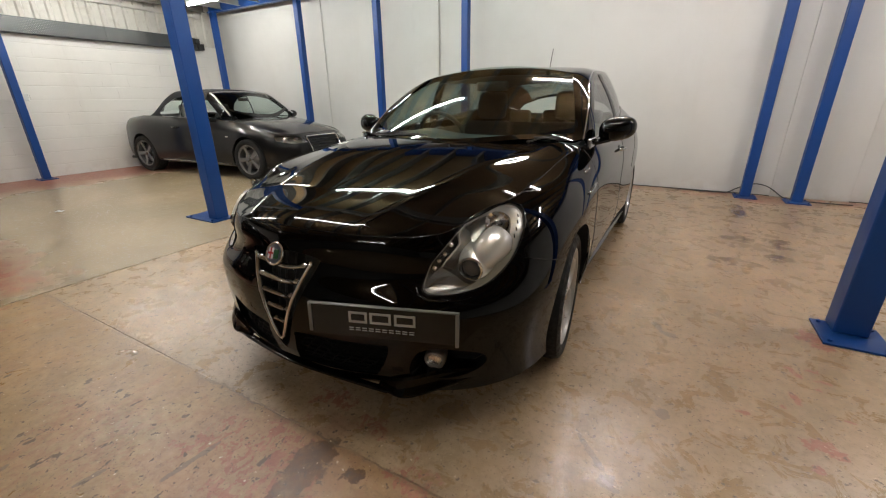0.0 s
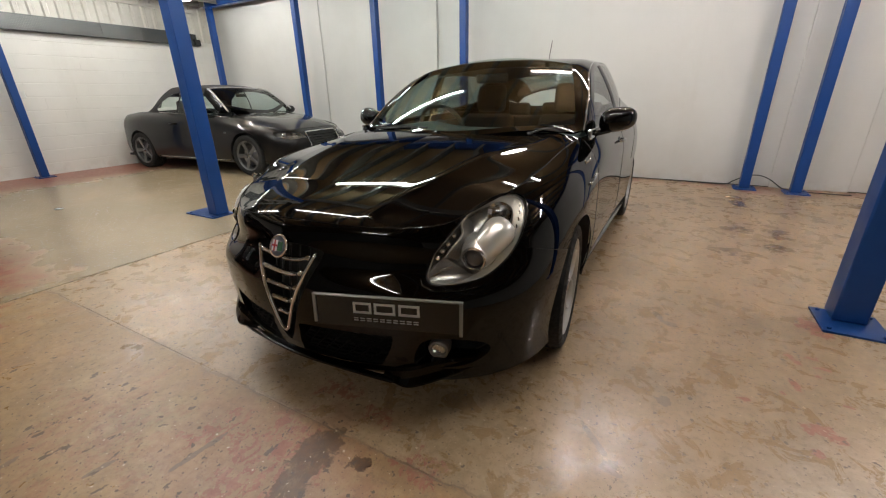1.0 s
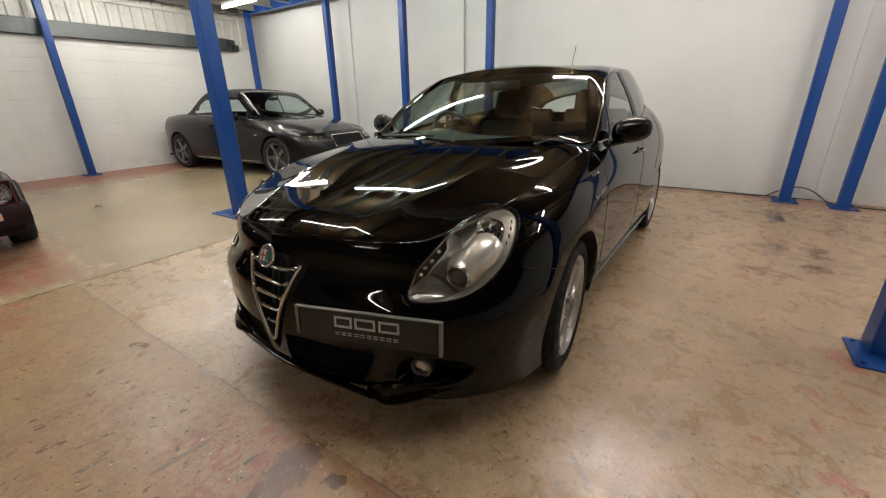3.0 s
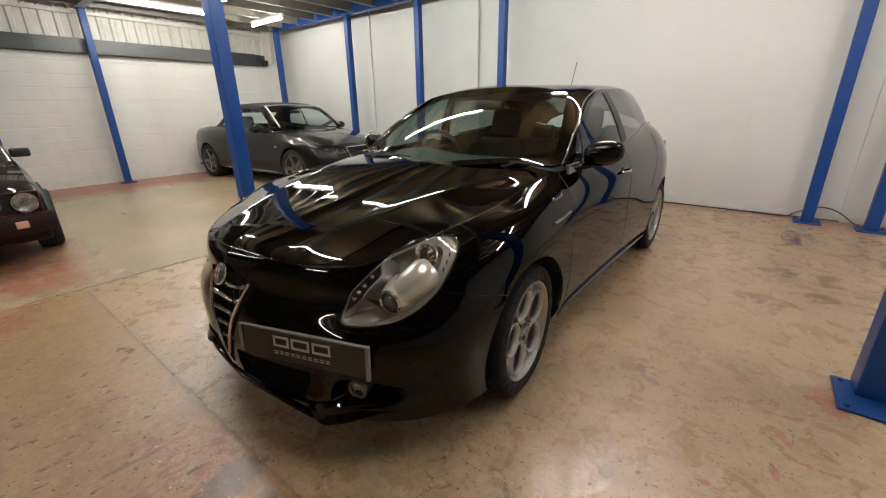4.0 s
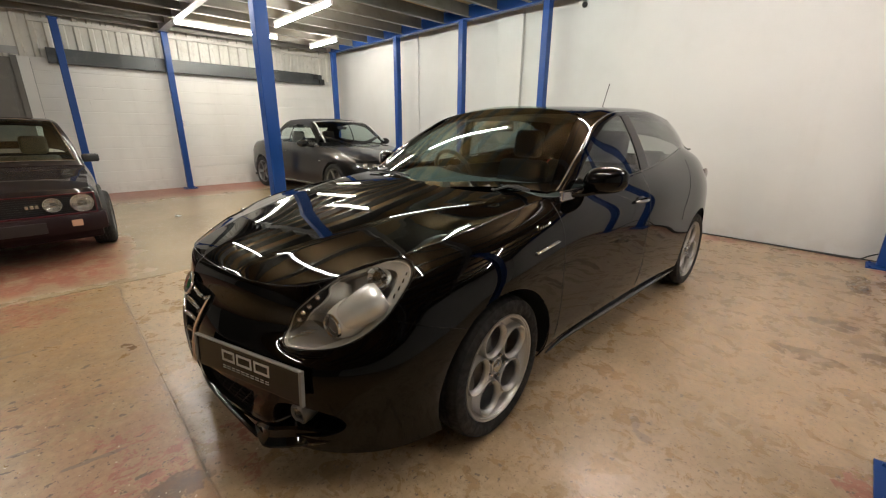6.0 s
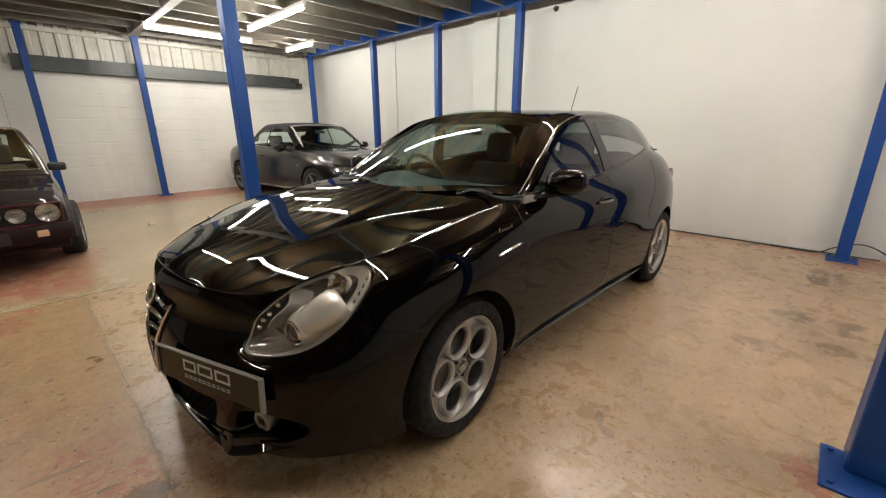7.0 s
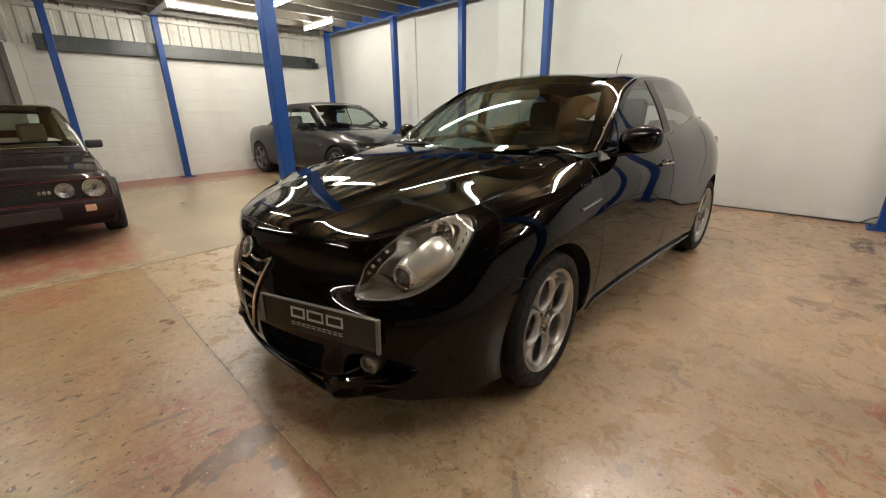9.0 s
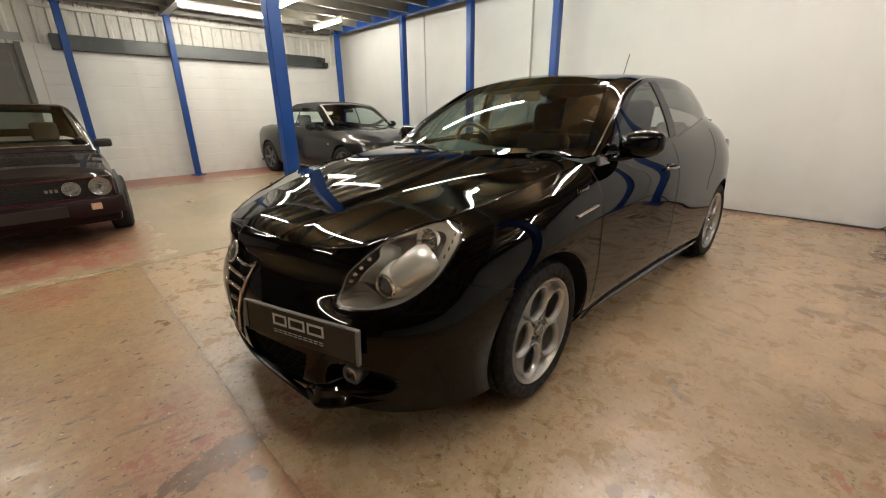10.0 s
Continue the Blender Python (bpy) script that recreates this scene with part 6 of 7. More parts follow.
for f in np.linspace(-1, 1, 25):
    v = 0.70 * f
    hump = 0.035 * math.exp(-((v + 0.37) / 0.18) ** 2)
    x = -0.36 - 0.30 * f * f
    rows.append([bm.verts.new(p) for p in ((x, v, 0.975), (x - 0.16, v, 1.012 + hump), (min(x - 0.30, -0.76), v, 1.018 + hump), (min(x - 0.36, -0.82), v, 0.95), (-0.84, v, 0.55))])
for a, b in zip(rows, rows[1:]):
    for i in range(4):
        bm.faces.new((a[i], b[i], b[i + 1], a[i + 1]))
part("dashboard", bm, M_DASH, HATCH, "grey moulded dashboard", True)
swm = Matrix.Translation((-0.98, -0.40, 0.985)) @ Euler((0, radians(-66), 0)).to_matrix().to_4x4()
wheel_rim = sweep([(0.185 * math.cos(a), 0.185 * math.sin(a), 0) for a in np.linspace(0, math.tau, 41)[:-1]], 0.016, True, 10)
wheel_rim.transform(swm)
st = part("steering_wheel", wheel_rim, M_DARK, HATCH, "black three-spoke steering wheel", True)
hubm = lathe([(0.0001, 0.03), (0.05, 0.028), (0.075, 0.0), (0.06, -0.04)], 28, "Z")
hubm.transform(swm)
part("wheel_hub", hubm, M_DARK, st, "", True)
for a in (0, 180, 270):
    sp = sweep([(0.05 * math.cos(radians(a)), 0.05 * math.sin(radians(a)), 0), (0.18 * math.cos(radians(a)), 0.18 * math.sin(radians(a)), 0)], 0.02, n=8, squash=0.35)
    sp.transform(swm @ Euler((0, 0, radians(-90))).to_matrix().to_4x4())
    part("wheel_spoke", sp, M_DARK, st, "", True)
part("inner_mirror", box(-1.02, -0.12, 1.30, -0.99, 0.12, 1.365, 0.02, 3), M_DARK, HATCH, "black inside mirror", True)
part("inner_floor", box(-3.1, -0.70, 0.25, -0.45, 0.70, 0.32), M_DARK, HATCH)
bm = bmesh.new()
rows = []
for u in np.linspace(-1.14, -2.65, 14):
    rows.append([bm.verts.new((u, v, float(mid_w(u)) - 0.05 - 0.05 * (v / 0.55) ** 2)) for v in np.linspace(-0.54, 0.54, 9)])
for a, b in zip(rows, rows[1:]):
    for i in range(8):
        bm.faces.new((a[i], a[i + 1], b[i + 1], b[i]))
part("headlining", bm, M_SEATGREY, HATCH, "", True)
for side in (1, -1):
    part("door_lining", box(-2.4, 0.76, 0.30, -0.55, 0.775, 1.0, 0.0) if side > 0 else box(-2.4, -0.775, 0.30, -0.55, -0.76, 1.0), M_DARK, HATCH)


# ---- the dark grey soft-top convertible by the wall ----
SOFT = thing("convertible_car", "dark grey metallic convertible with its black fabric roof up", "car",
             pose(-6.12, 5.36, 0, 0, 0, 4.8) @ Matrix.Diagonal((1.015, 1.04, 1.01, 1)))
S_PU = [0.90, 0.87, 0.78, 0.62, 0.42, 0, -0.5, -1.4, -2.2, -2.75, -3.22, -3.41, -3.50, -3.52]
S_PV = [0, 0.45, 0.68, 0.80, 0.87, 0.915, 0.90, 0.90, 0.91, 0.918, 0.86, 0.74, 0.4, 0]
S_TU = [0.72, 0.68, 0.61, 0.50, 0.36, 0, -0.5, -1.4, -2.2, -2.75, -3.10, -3.28, -3.36, -3.38]
S_TV = [0, 0.42, 0.56, 0.64, 0.68, 0.71, 0.76, 0.80, 0.80, 0.77, 0.70, 0.60, 0.3, 0]
S_TW = [0.73, 0.73, 0.735, 0.75, 0.78, 0.865, 0.935, 0.975, 1.01, 1.02, 0.995, 0.975, 0.965, 0.965]
S_ST = [0, 2, 5, 8, 13]
S_RW = [[0.20, 0.20, 0.21, 0.21, 0.26], [0.28, 0.28, 0.28, 0.28, 0.34], [0.42, 0.42, 0.44, 0.44, 0.48], [0.54, 0.54, 0.58, 0.60, 0.60],
        [0.61, 0.61, 0.69, 0.75, 0.75], [0.66, 0.66, 0.77, 0.86, 0.85], [0.70, 0.70, 0.825, 0.95, 0.92]]
S_RK = [[-0.6, -0.5, -0.2, -0.6, -0.5], [-0.1, -0.1, -0.06, -0.2, -0.1], [0, 0, 0, 0, 0], [0.06, 0.06, -0.03, 0.0, 0.05],
        [0.2, 0.2, 0.03, 0.03, 0.15], [0.42, 0.42, 0.2, 0.16, 0.35], [0.72, 0.72, 0.56, 0.5, 0.7]]
s_ring_f, s_plan, s_top = ring_maker(S_PU, S_PV, S_TU, S_TV, S_TW, S_ST, S_RW, S_RK)
s_ring = Sheet(s_ring_f, np.linspace(0, 13, 170), np.linspace(0, 7, 44))
S_LAMP = inside([(0.40, 0.60), (0.66, 0.595), (0.80, 0.64), (0.79, 0.70), (0.62, 0.705), (0.44, 0.675)])


def sf_arch(u, v, w):
    return np.minimum(np.hypot(u, w - 0.34), np.hypot(u + 2.75, w - 0.34)) - 0.365


def sf_lamp(u, v, w):
    return np.where(u > 0.3, S_LAMP(v, w), 1)


def sf_grille(u, v, w):
    return np.where(u > 0.6, np.maximum(v - 0.36 - 0.05 * (w - 0.3), np.maximum(0.30 - w, w - 0.69)), 1)


def sf_door_a(u, v, w):
    return u + 0.62


def sf_door_b(u, v, w):
    return u + 1.98 - 0.1 * (w - 0.6)


def sf_sill(u, v, w):
    return w - 0.30


for f in (sf_arch, sf_lamp, sf_grille, sf_door_a, sf_door_b, sf_sill):
    s_ring.cut(f)


def s_solid(u, v, w):
    return (sf_arch(u, v, w) > 0) & (sf_lamp(u, v, w) > 0) & (sf_grille(u, v, w) > 0)


for name, keep in (("front_wing", lambda u, v, w: s_solid(u, v, w) & (sf_door_a(u, v, w) > 0)),
                   ("door", lambda u, v, w: s_solid(u, v, w) & (sf_door_a(u, v, w) <= 0) & (sf_door_b(u, v, w) > 0) & (w > 0.30)),
                   ("sill", lambda u, v, w: s_solid(u, v, w) & (sf_door_a(u, v, w) <= 0) & (sf_door_b(u, v, w) > 0) & (w <= 0.30)),
                   ("rear_quarter", lambda u, v, w: s_solid(u, v, w) & (sf_door_b(u, v, w) <= 0))):
    for side in (1, -1):
        part(name, s_ring.mesh(name, M_GREYPAINT, keep, sides=(side,)), None, SOFT)
s_lid = Sheet(lid_maker(s_top, 6, [-0.6, -0.2, 0.2, 0.5, 0.66, 0.72], [1.0, 0.955, 0.895, 0.82, 0.76, 0.735], -0.42), np.linspace(0, 1, 40), np.linspace(0, 1, 24))
part("bonnet", s_lid.mesh("bonnet", M_GREYPAINT, lambda u, v, w: u < 9, sides=(1, -1)), None, SOFT)
bm = bmesh.new()
rows = []
for st in np.linspace(8.4, 13, 26):
    e = s_top(np.array(st))
    rows.append([bm.verts.new((e[0], e[1] * f, e[2] + 0.03 * (1 - f * f) * min(1, e[1] / 0.5))) for f in np.linspace(-1, 1, 15)])
for a, b in zip(rows, rows[1:]):
    for i in range(14):
        bm.faces.new((a[i], a[i + 1], b[i + 1], b[i]))
part("boot_lid", bm, M_GREYPAINT, SOFT, "", True)
s_cab_f, s_gv, s_mw = cabin_maker(S_TU[5:11], S_TV[5:11], S_TW[5:11], [-0.40, -0.66, -1.02, -1.5, -2.0, -2.28, -2.50], [0.74, 0.69, 0.62, 0.61, 0.60, 0.62, 0.68],
                                  [0.935, 1.14, 1.36, 1.41, 1.39, 1.28, 1.07], [0.715, 0.66, 0.585, 0.53, 0.51, 0.50, 0.50], [0.94, 1.155, 1.385, 1.445, 1.435, 1.33, 1.09],
                                  [0.95, 1.18, 1.41, 1.47, 1.465, 1.37, 1.11])
s_cab = Sheet(s_cab_f, np.linspace(-2.50, -0.4, 110), np.concatenate([np.linspace(0, 1, 20)[:-1], np.linspace(1, 1.4, 9)[:-1], np.linspace(1.4, 2.4, 16)]))
s_w1 = inside([(-0.60, 0.965), (-0.84, 1.14), (-1.05, 1.29), (-1.35, 1.345), (-1.62, 1.35), (-1.66, 1.005)])
s_w2 = inside([(-1.69, 1.01), (-1.65, 1.348), (-1.90, 1.315), (-2.12, 1.20), (-2.23, 1.08), (-2.19, 1.045)])


def sf_w1(u, v, w):
    return np.where(v > 0.4, s_w1(u, w), 1)


def sf_w2(u, v, w):
    return np.where(v > 0.4, s_w2(u, w), 1)


def sf_screen(u, v, w):
    return np.maximum(np.maximum(v - s_gv(u) + 0.01, -1.02 - u), u + 0.47 + 0.2 * (v / 0.7) ** 2)


def sf_fabric(u, v, w):
    return u + 1.07


def sf_base(u, v, w):
    return u + 0.42 + 0.2 * (v / 0.7) ** 2


def sf_back(u, v, w):
    """Glass pane at the back of the fabric roof."""
    return np.maximum(np.maximum(np.abs(v) - 0.54, np.abs(w - 1.165) - 0.115), u + 2.15)


for f in (sf_w1, sf_w2, sf_screen, sf_fabric, sf_base, sf_back):
    s_cab.cut(f)


def s_opaque(u, v, w):
    return (sf_w1(u, v, w) > 0) & (sf_w2(u, v, w) > 0) & (sf_screen(u, v, w) > 0) & (sf_base(u, v, w) < 0) & (sf_back(u, v, w) > 0)


part("fabric_roof", s_cab.mesh("fabric_roof", M_FABRIC, lambda u, v, w: s_opaque(u, v, w) & (sf_fabric(u, v, w) <= 0), sides=(1, -1)), None, SOFT, "closed black fabric roof")
part("screen_frame", s_cab.mesh("screen_frame", M_DARKGLOSS, lambda u, v, w: s_opaque(u, v, w) & (sf_fabric(u, v, w) > 0), sides=(1, -1)), None, SOFT, "black windscreen frame")
frame_line = [s_cab_f(np.array(u), np.array(1.30)) for u in np.linspace(-0.50, -1.03, 12)]
top_bar = [s_cab_f(np.array(-1.04), np.array(r)) for r in np.linspace(1.4, 2.4, 8)]
frame_half = [Vector(p) for p in frame_line + top_bar]
part("screen_frame_trim", sweep(frame_half + [Vector((p.x, -p.y, p.z)) for p in frame_half[::-1]], 0.017, n=8, squash=0.7), M_SILVER, SOFT, "bright metal windscreen trim", True)
part("windscreen", s_cab.mesh("windscreen", M_PANE, lambda u, v, w: sf_screen(u, v, w) < 0, sides=(1, -1), lip=0), None, SOFT)
part("rear_window", s_cab.mesh("rear_window", M_PANE, lambda u, v, w: sf_back(u, v, w) < 0, sides=(1, -1), lip=0), None, SOFT)
for side in (1, -1):
    part("side_window", s_cab.mesh("side_window", M_GLASS, lambda u, v, w: sf_w1(u, v, w) < 0, sides=(side,), lip=0), None, SOFT)
    part("quarter_window", s_cab.mesh("quarter_window", M_GLASS, lambda u, v, w: sf_w2(u, v, w) < 0, sides=(side,), lip=0), None, SOFT)
s_tree = tree_of(s_ring)


def s_front(v, w, lift=0.0):
    hit, normal, _, _ = s_tree.ray_cast(Vector((2, v, w)), Vector((-1, 0, 0)))
    return hit + Vector((lift, 0, 0))


def s_flank(u, w, side, lift=0.0):
    hit, normal, _, _ = s_tree.ray_cast(Vector((u, 2 * side, w)), Vector((0, -side, 0)))
    return hit + Vector((0, lift * side, 0))


lamp_out = [(0.40, 0.60), (0.53, 0.595), (0.66, 0.595), (0.74, 0.61), (0.80, 0.64), (0.80, 0.67), (0.79, 0.70), (0.70, 0.705), (0.62, 0.705), (0.53, 0.692), (0.44, 0.675), (0.41, 0.64)]
s_wheel = wheel_meshes(0.335, 0.24, 0.235, 5, "spokes")
for side in (1, -1):
    pts = [s_front(a, b) for a, b in lamp_out]
    bm = bmesh.new()
    f0 = [bm.verts.new((p.x, p.y * side, p.z)) for p in pts]
    f1 = [bm.verts.new((p.x - 0.10, p.y * side * 0.97, p.z)) for p in pts]
    for i in range(12):
        bm.faces.new((f0[i], f0[(i + 1) % 12], f1[(i + 1) % 12], f1[i]))
    bm.faces.new(f1)
    lamp = part("headlamp", bm, M_LAMPGREY, SOFT, "clear angular headlamp")
    cov = bmesh.new()
    cov.faces.new([cov.verts.new((p.x + 0.001, p.y * side, p.z)) for p in pts])
    bmesh.ops.triangulate(cov, faces=cov.faces)
    part("lamp_cover", cov, M_CLEAR, lamp)
    for v, w, r in ((0.52, 0.645, 0.032), (0.66, 0.65, 0.034)):
        p = s_front(v, w)
        part("lamp_projector", lathe([(0.0001, 0.01), (r * 0.7, 0.004), (r, -0.01), (r * 1.2, -0.012), (r * 1.25, -0.05)], 20, "X"), M_CHROME, lamp, "", True).matrix_basis = Matrix.Translation((p.x - 0.05, v * side, w))
    strip = [s_front(v, 0.612 + 0.03 * max(0, v - 0.6), -0.03) for v in np.linspace(0.44, 0.76, 8)]
    part("running_light", sweep([(p.x, p.y * side, p.z) for p in strip], 0.008, n=6), M_LENS, lamp)
    for u in (0, -2.75):
        put_wheel(SOFT, "wheel", (u, 0.79 * side, 0.335), s_wheel, M_GREYRIM, 0.24, side, 0, 20, "five-spoke grey alloy wheel")
        bm = bmesh.new()
        rows = []
        for a in np.linspace(-0.2, math.pi + 0.2, 20):
            x, z = u + 0.375 * math.cos(a), 0.34 + 0.375 * math.sin(a)
            rows.append((bm.verts.new((x, 0.88 * side, z)), bm.verts.new((x, 0.5 * side, z))))
        for a, b in zip(rows, rows[1:]):
            bm.faces.new((a[0], b[0], b[1], a[1]))
        bm.faces.new([r[1] for r in rows])
        part("arch_liner", bm, M_DARK, SOFT)
    bm = bmesh.new()
    bmesh.ops.create_uvsphere(bm, u_segments=20, v_segments=12, radius=1, matrix=Matrix.Translation((-0.80, 0.99 * side, 1.0)) @ Matrix.Diagonal((0.06, 0.115, 0.07, 1)))
    mir = part("door_mirror", bm, M_DARKGLOSS, SOFT, "", True)
    part("mirror_arm", sweep([(-0.74, 0.80 * side, 0.945), (-0.76, 0.88 * side, 0.955), (-0.78, 0.92 * side, 0.97)], 0.025, n=8), M_DARKGLOSS, mir, "", True)
    q = s_flank(-1.70, 0.83, side)
    part("door_handle", sweep([q + Vector((a, b * side, 0)) for a, b in ((-0.10, 0), (-0.06, 0.025), (0.06, 0.025), (0.10, 0))], 0.013, n=8), M_DARKGLOSS, SOFT, "", True)
    part("sill_trim", sweep([s_flank(u, 0.245, side, 0.006) for u in np.linspace(-0.42, -2.33, 20)], 0.010, n=6), M_GREYCHROME, SOFT, "bright sill strip", True)
    part("window_trim", sweep([(p[0], (p[1] + 0.004) * side, p[2]) for p in (s_cab_f(np.array(u), np.array(0.02)) for u in np.linspace(-0.60, -2.14, 24))], 0.008, n=6), M_GREYCHROME, SOFT, "", True)
    q = s_flank(-0.42, 0.70, side, 0.003)
    part("wing_badge", box(q.x - 0.03, min(q.y, q.y + 0.003 * side), 0.69, q.x + 0.03, max(q.y, q.y + 0.003 * side), 0.705), M_CHROME, SOFT)
bm = bmesh.new()
g0 = [s_front(v, w, -0.02) for v, w in ((-0.36, 0.32), (0.36, 0.32), (0.38, 0.67), (-0.38, 0.67))]
bm.faces.new([bm.verts.new(p) for p in g0])
gr = part("grille", bm, M_DARK, SOFT, "tall black grille with a chrome frame")
ring_pts = [(-0.37, 0.66), (-0.36, 0.50), (-0.33, 0.31), (0, 0.30), (0.33, 0.31), (0.36, 0.50), (0.37, 0.66), (0.34, 0.685), (0, 0.69), (-0.34, 0.685)]
part("grille_frame", sweep([s_front(v, w, 0.006) for v, w in ring_pts], 0.012, True, 8), M_CHROME, gr, "", True)
for k in range(8):
    w = 0.35 + 0.04 * k
    part("grille_bar", sweep([s_front(v, w, -0.008) for v in np.linspace(-0.34, 0.34, 7)], 0.006, n=6), M_DARKGLOSS, gr)
part("underbody", box(-3.5, -0.75, 0.20, 0.7, 0.75, 0.24), M_DARK, SOFT)
for v in (0.37, -0.37):
    seat(SOFT, -1.55, v, 0.28, 0.60)
part("rear_seat", box(-2.45, -0.55, 0.3, -2.2, 0.55, 0.95, 0.06), M_SEAT, SOFT, "", True)
bm = bmesh.new()
rows = [[bm.verts.new((-0.55 - 0.2 * (v / 0.7) ** 2, v, 0.90)), bm.verts.new((-0.95, v, 0.93)), bm.verts.new((-1.0, v, 0.55))] for v in np.linspace(-0.7, 0.7, 15)]
for a, b in zip(rows, rows[1:]):
    for i in range(2):
        bm.faces.new((a[i], b[i], b[i + 1], a[i + 1]))
part("dashboard", bm, M_DARK, SOFT, "", True)
sw = sweep([(0.18 * math.cos(a), 0.18 * math.sin(a), 0) for a in np.linspace(0, math.tau, 25)[:-1]], 0.016, True, 8)
sw.transform(Matrix.Translation((-1.1, -0.37, 0.93)) @ Euler((0, radians(-68), 0)).to_matrix().to_4x4())
part("steering_wheel", sw, M_DARK, SOFT, "", True)
part("inner_mirror", box(-0.98, -0.11, 1.25, -0.95, 0.11, 1.31, 0.02), M_DARK, SOFT, "", True)
part("inner_floor", box(-2.9, -0.72, 0.25, -0.5, 0.72, 0.30), M_DARK, SOFT)


# ---- the boxy eighties hatchback, black and dark red ----
BOXY = thing("classic_hatchback_car", "boxy black eighties hatchback with round twin headlamps and red grille lines", "car", pose(-5.335, 0.30, 0, 0, 0, 1))
B_PU = [0.72, 0.715, 0.70, 0.66, 0.52, 0.2, 0, -0.4, -1.0, -1.8, -2.4, -2.85, -2.98, -3.0]
B_PV = [0, 0.35, 0.58, 0.69, 0.725, 0.745, 0.755, 0.77, 0.78, 0.79, 0.79, 0.76, 0.5, 0]
B_TU = [0.665, 0.66, 0.645, 0.60, 0.45, 0.2, 0, -0.4, -1.0, -1.8, -2.4, -2.8, -2.9, -2.92]
B_TV = [0, 0.34, 0.55, 0.635, 0.66, 0.675, 0.69, 0.715, 0.73, 0.73, 0.72, 0.69, 0.4, 0]
B_TW = [0.715, 0.715, 0.715, 0.72, 0.745, 0.785, 0.81, 0.865, 0.885, 0.90, 0.91, 0.91, 0.91, 0.91]
B_ST = [0, 3, 6, 9, 13]
B_RW = [[0.24, 0.24, 0.24, 0.24, 0.28], [0.30, 0.30, 0.30, 0.30, 0.34], [0.38, 0.38, 0.42, 0.42, 0.44], [0.48, 0.48, 0.54, 0.56, 0.55],
        [0.57, 0.57, 0.65, 0.70, 0.68], [0.65, 0.65, 0.73, 0.80, 0.78], [0.70, 0.70, 0.785, 0.87, 0.88]]
B_RK = [[-0.9, -0.7, -0.3, -0.4, -0.5], [-0.1, -0.1, -0.06, -0.1, -0.1], [0, 0, 0, 0, 0], [0.1, 0.06, 0.0, 0.0, 0.05],
        [0.3, 0.14, 0.04, 0.05, 0.15], [0.5, 0.3, 0.18, 0.2, 0.3], [0.82, 0.72, 0.58, 0.6, 0.7]]
b_ring_f, b_plan, b_top = ring_maker(B_PU, B_PV, B_TU, B_TV, B_TW, B_ST, B_RW, B_RK)
b_ring = Sheet(b_ring_f, np.linspace(0, 13, 130), np.linspace(0, 7, 40))


def bf_arch(u, v, w):
    return np.minimum(np.hypot(u, w - 0.32), np.hypot(u + 2.4, w - 0.32)) - 0.345


def bf_grille(u, v, w):
    return np.where(u > 0.5, np.maximum(v - 0.67, np.maximum(0.475 - w, w - 0.675)), 1)


def bf_door(u, v, w):
    return u + 0.55


for f in (bf_arch, bf_grille, bf_door):
    b_ring.cut(f)


def b_solid(u, v, w):
    return (bf_arch(u, v, w) > 0) & (bf_grille(u, v, w) > 0)


part("front_body", b_ring.mesh("front_body", M_OLDBLACK, lambda u, v, w: b_solid(u, v, w) & (u > -0.55), sides=(1, -1)), None, BOXY)
part("rear_body", b_ring.mesh("rear_body", M_OLDBLACK, lambda u, v, w: b_solid(u, v, w) & (u <= -0.55), sides=(1, -1)), None, BOXY)
b_lid = Sheet(lid_maker(b_top, 7, [-0.5, -0.2, 0.2, 0.5, 0.63, 0.665], [0.885, 0.862, 0.822, 0.77, 0.735, 0.72], -0.40), np.linspace(0, 1, 30), np.linspace(0, 1, 18))
part("bonnet", b_lid.mesh("bonnet", M_OLDBLACK, lambda u, v, w: u < 9, sides=(1, -1)), None, BOXY)
b_cab_f, b_gv, b_mw = cabin_maker(B_TU[6:12], B_TV[6:12], B_TW[6:12], [-0.38, -0.62, -0.98, -1.5, -2.1, -2.5, -2.8], [0.70, 0.665, 0.60, 0.585, 0.585, 0.59, 0.6],
                                  [0.865, 1.09, 1.33, 1.37, 1.36, 1.28, 0.95], [0.67, 0.625, 0.55, 0.52, 0.52, 0.52, 0.5], [0.87, 1.10, 1.36, 1.395, 1.385, 1.31, 0.97],
                                  [0.88, 1.115, 1.385, 1.41, 1.40, 1.33, 0.98])
b_cab = Sheet(b_cab_f, np.linspace(-2.8, -0.38, 90), np.concatenate([np.linspace(0, 1, 16)[:-1], np.linspace(1, 1.4, 7)[:-1], np.linspace(1.4, 2.4, 14)]))
b_w = inside([(-0.68, 0.905), (-1.02, 1.30), (-1.45, 1.335), (-2.1, 1.32), (-2.35, 1.05), (-2.35, 0.94)])


def bf_side(u, v, w):
    return np.where(v > 0.4, b_w(u, w), 1)


def bf_screen(u, v, w):
    return np.maximum(np.maximum(v - b_gv(u) + 0.008, -0.97 - u), u + 0.425)


def bf_rear(u, v, w):
    return np.maximum(np.maximum(v - b_gv(u) + 0.03, u + 2.53), -2.72 - u)


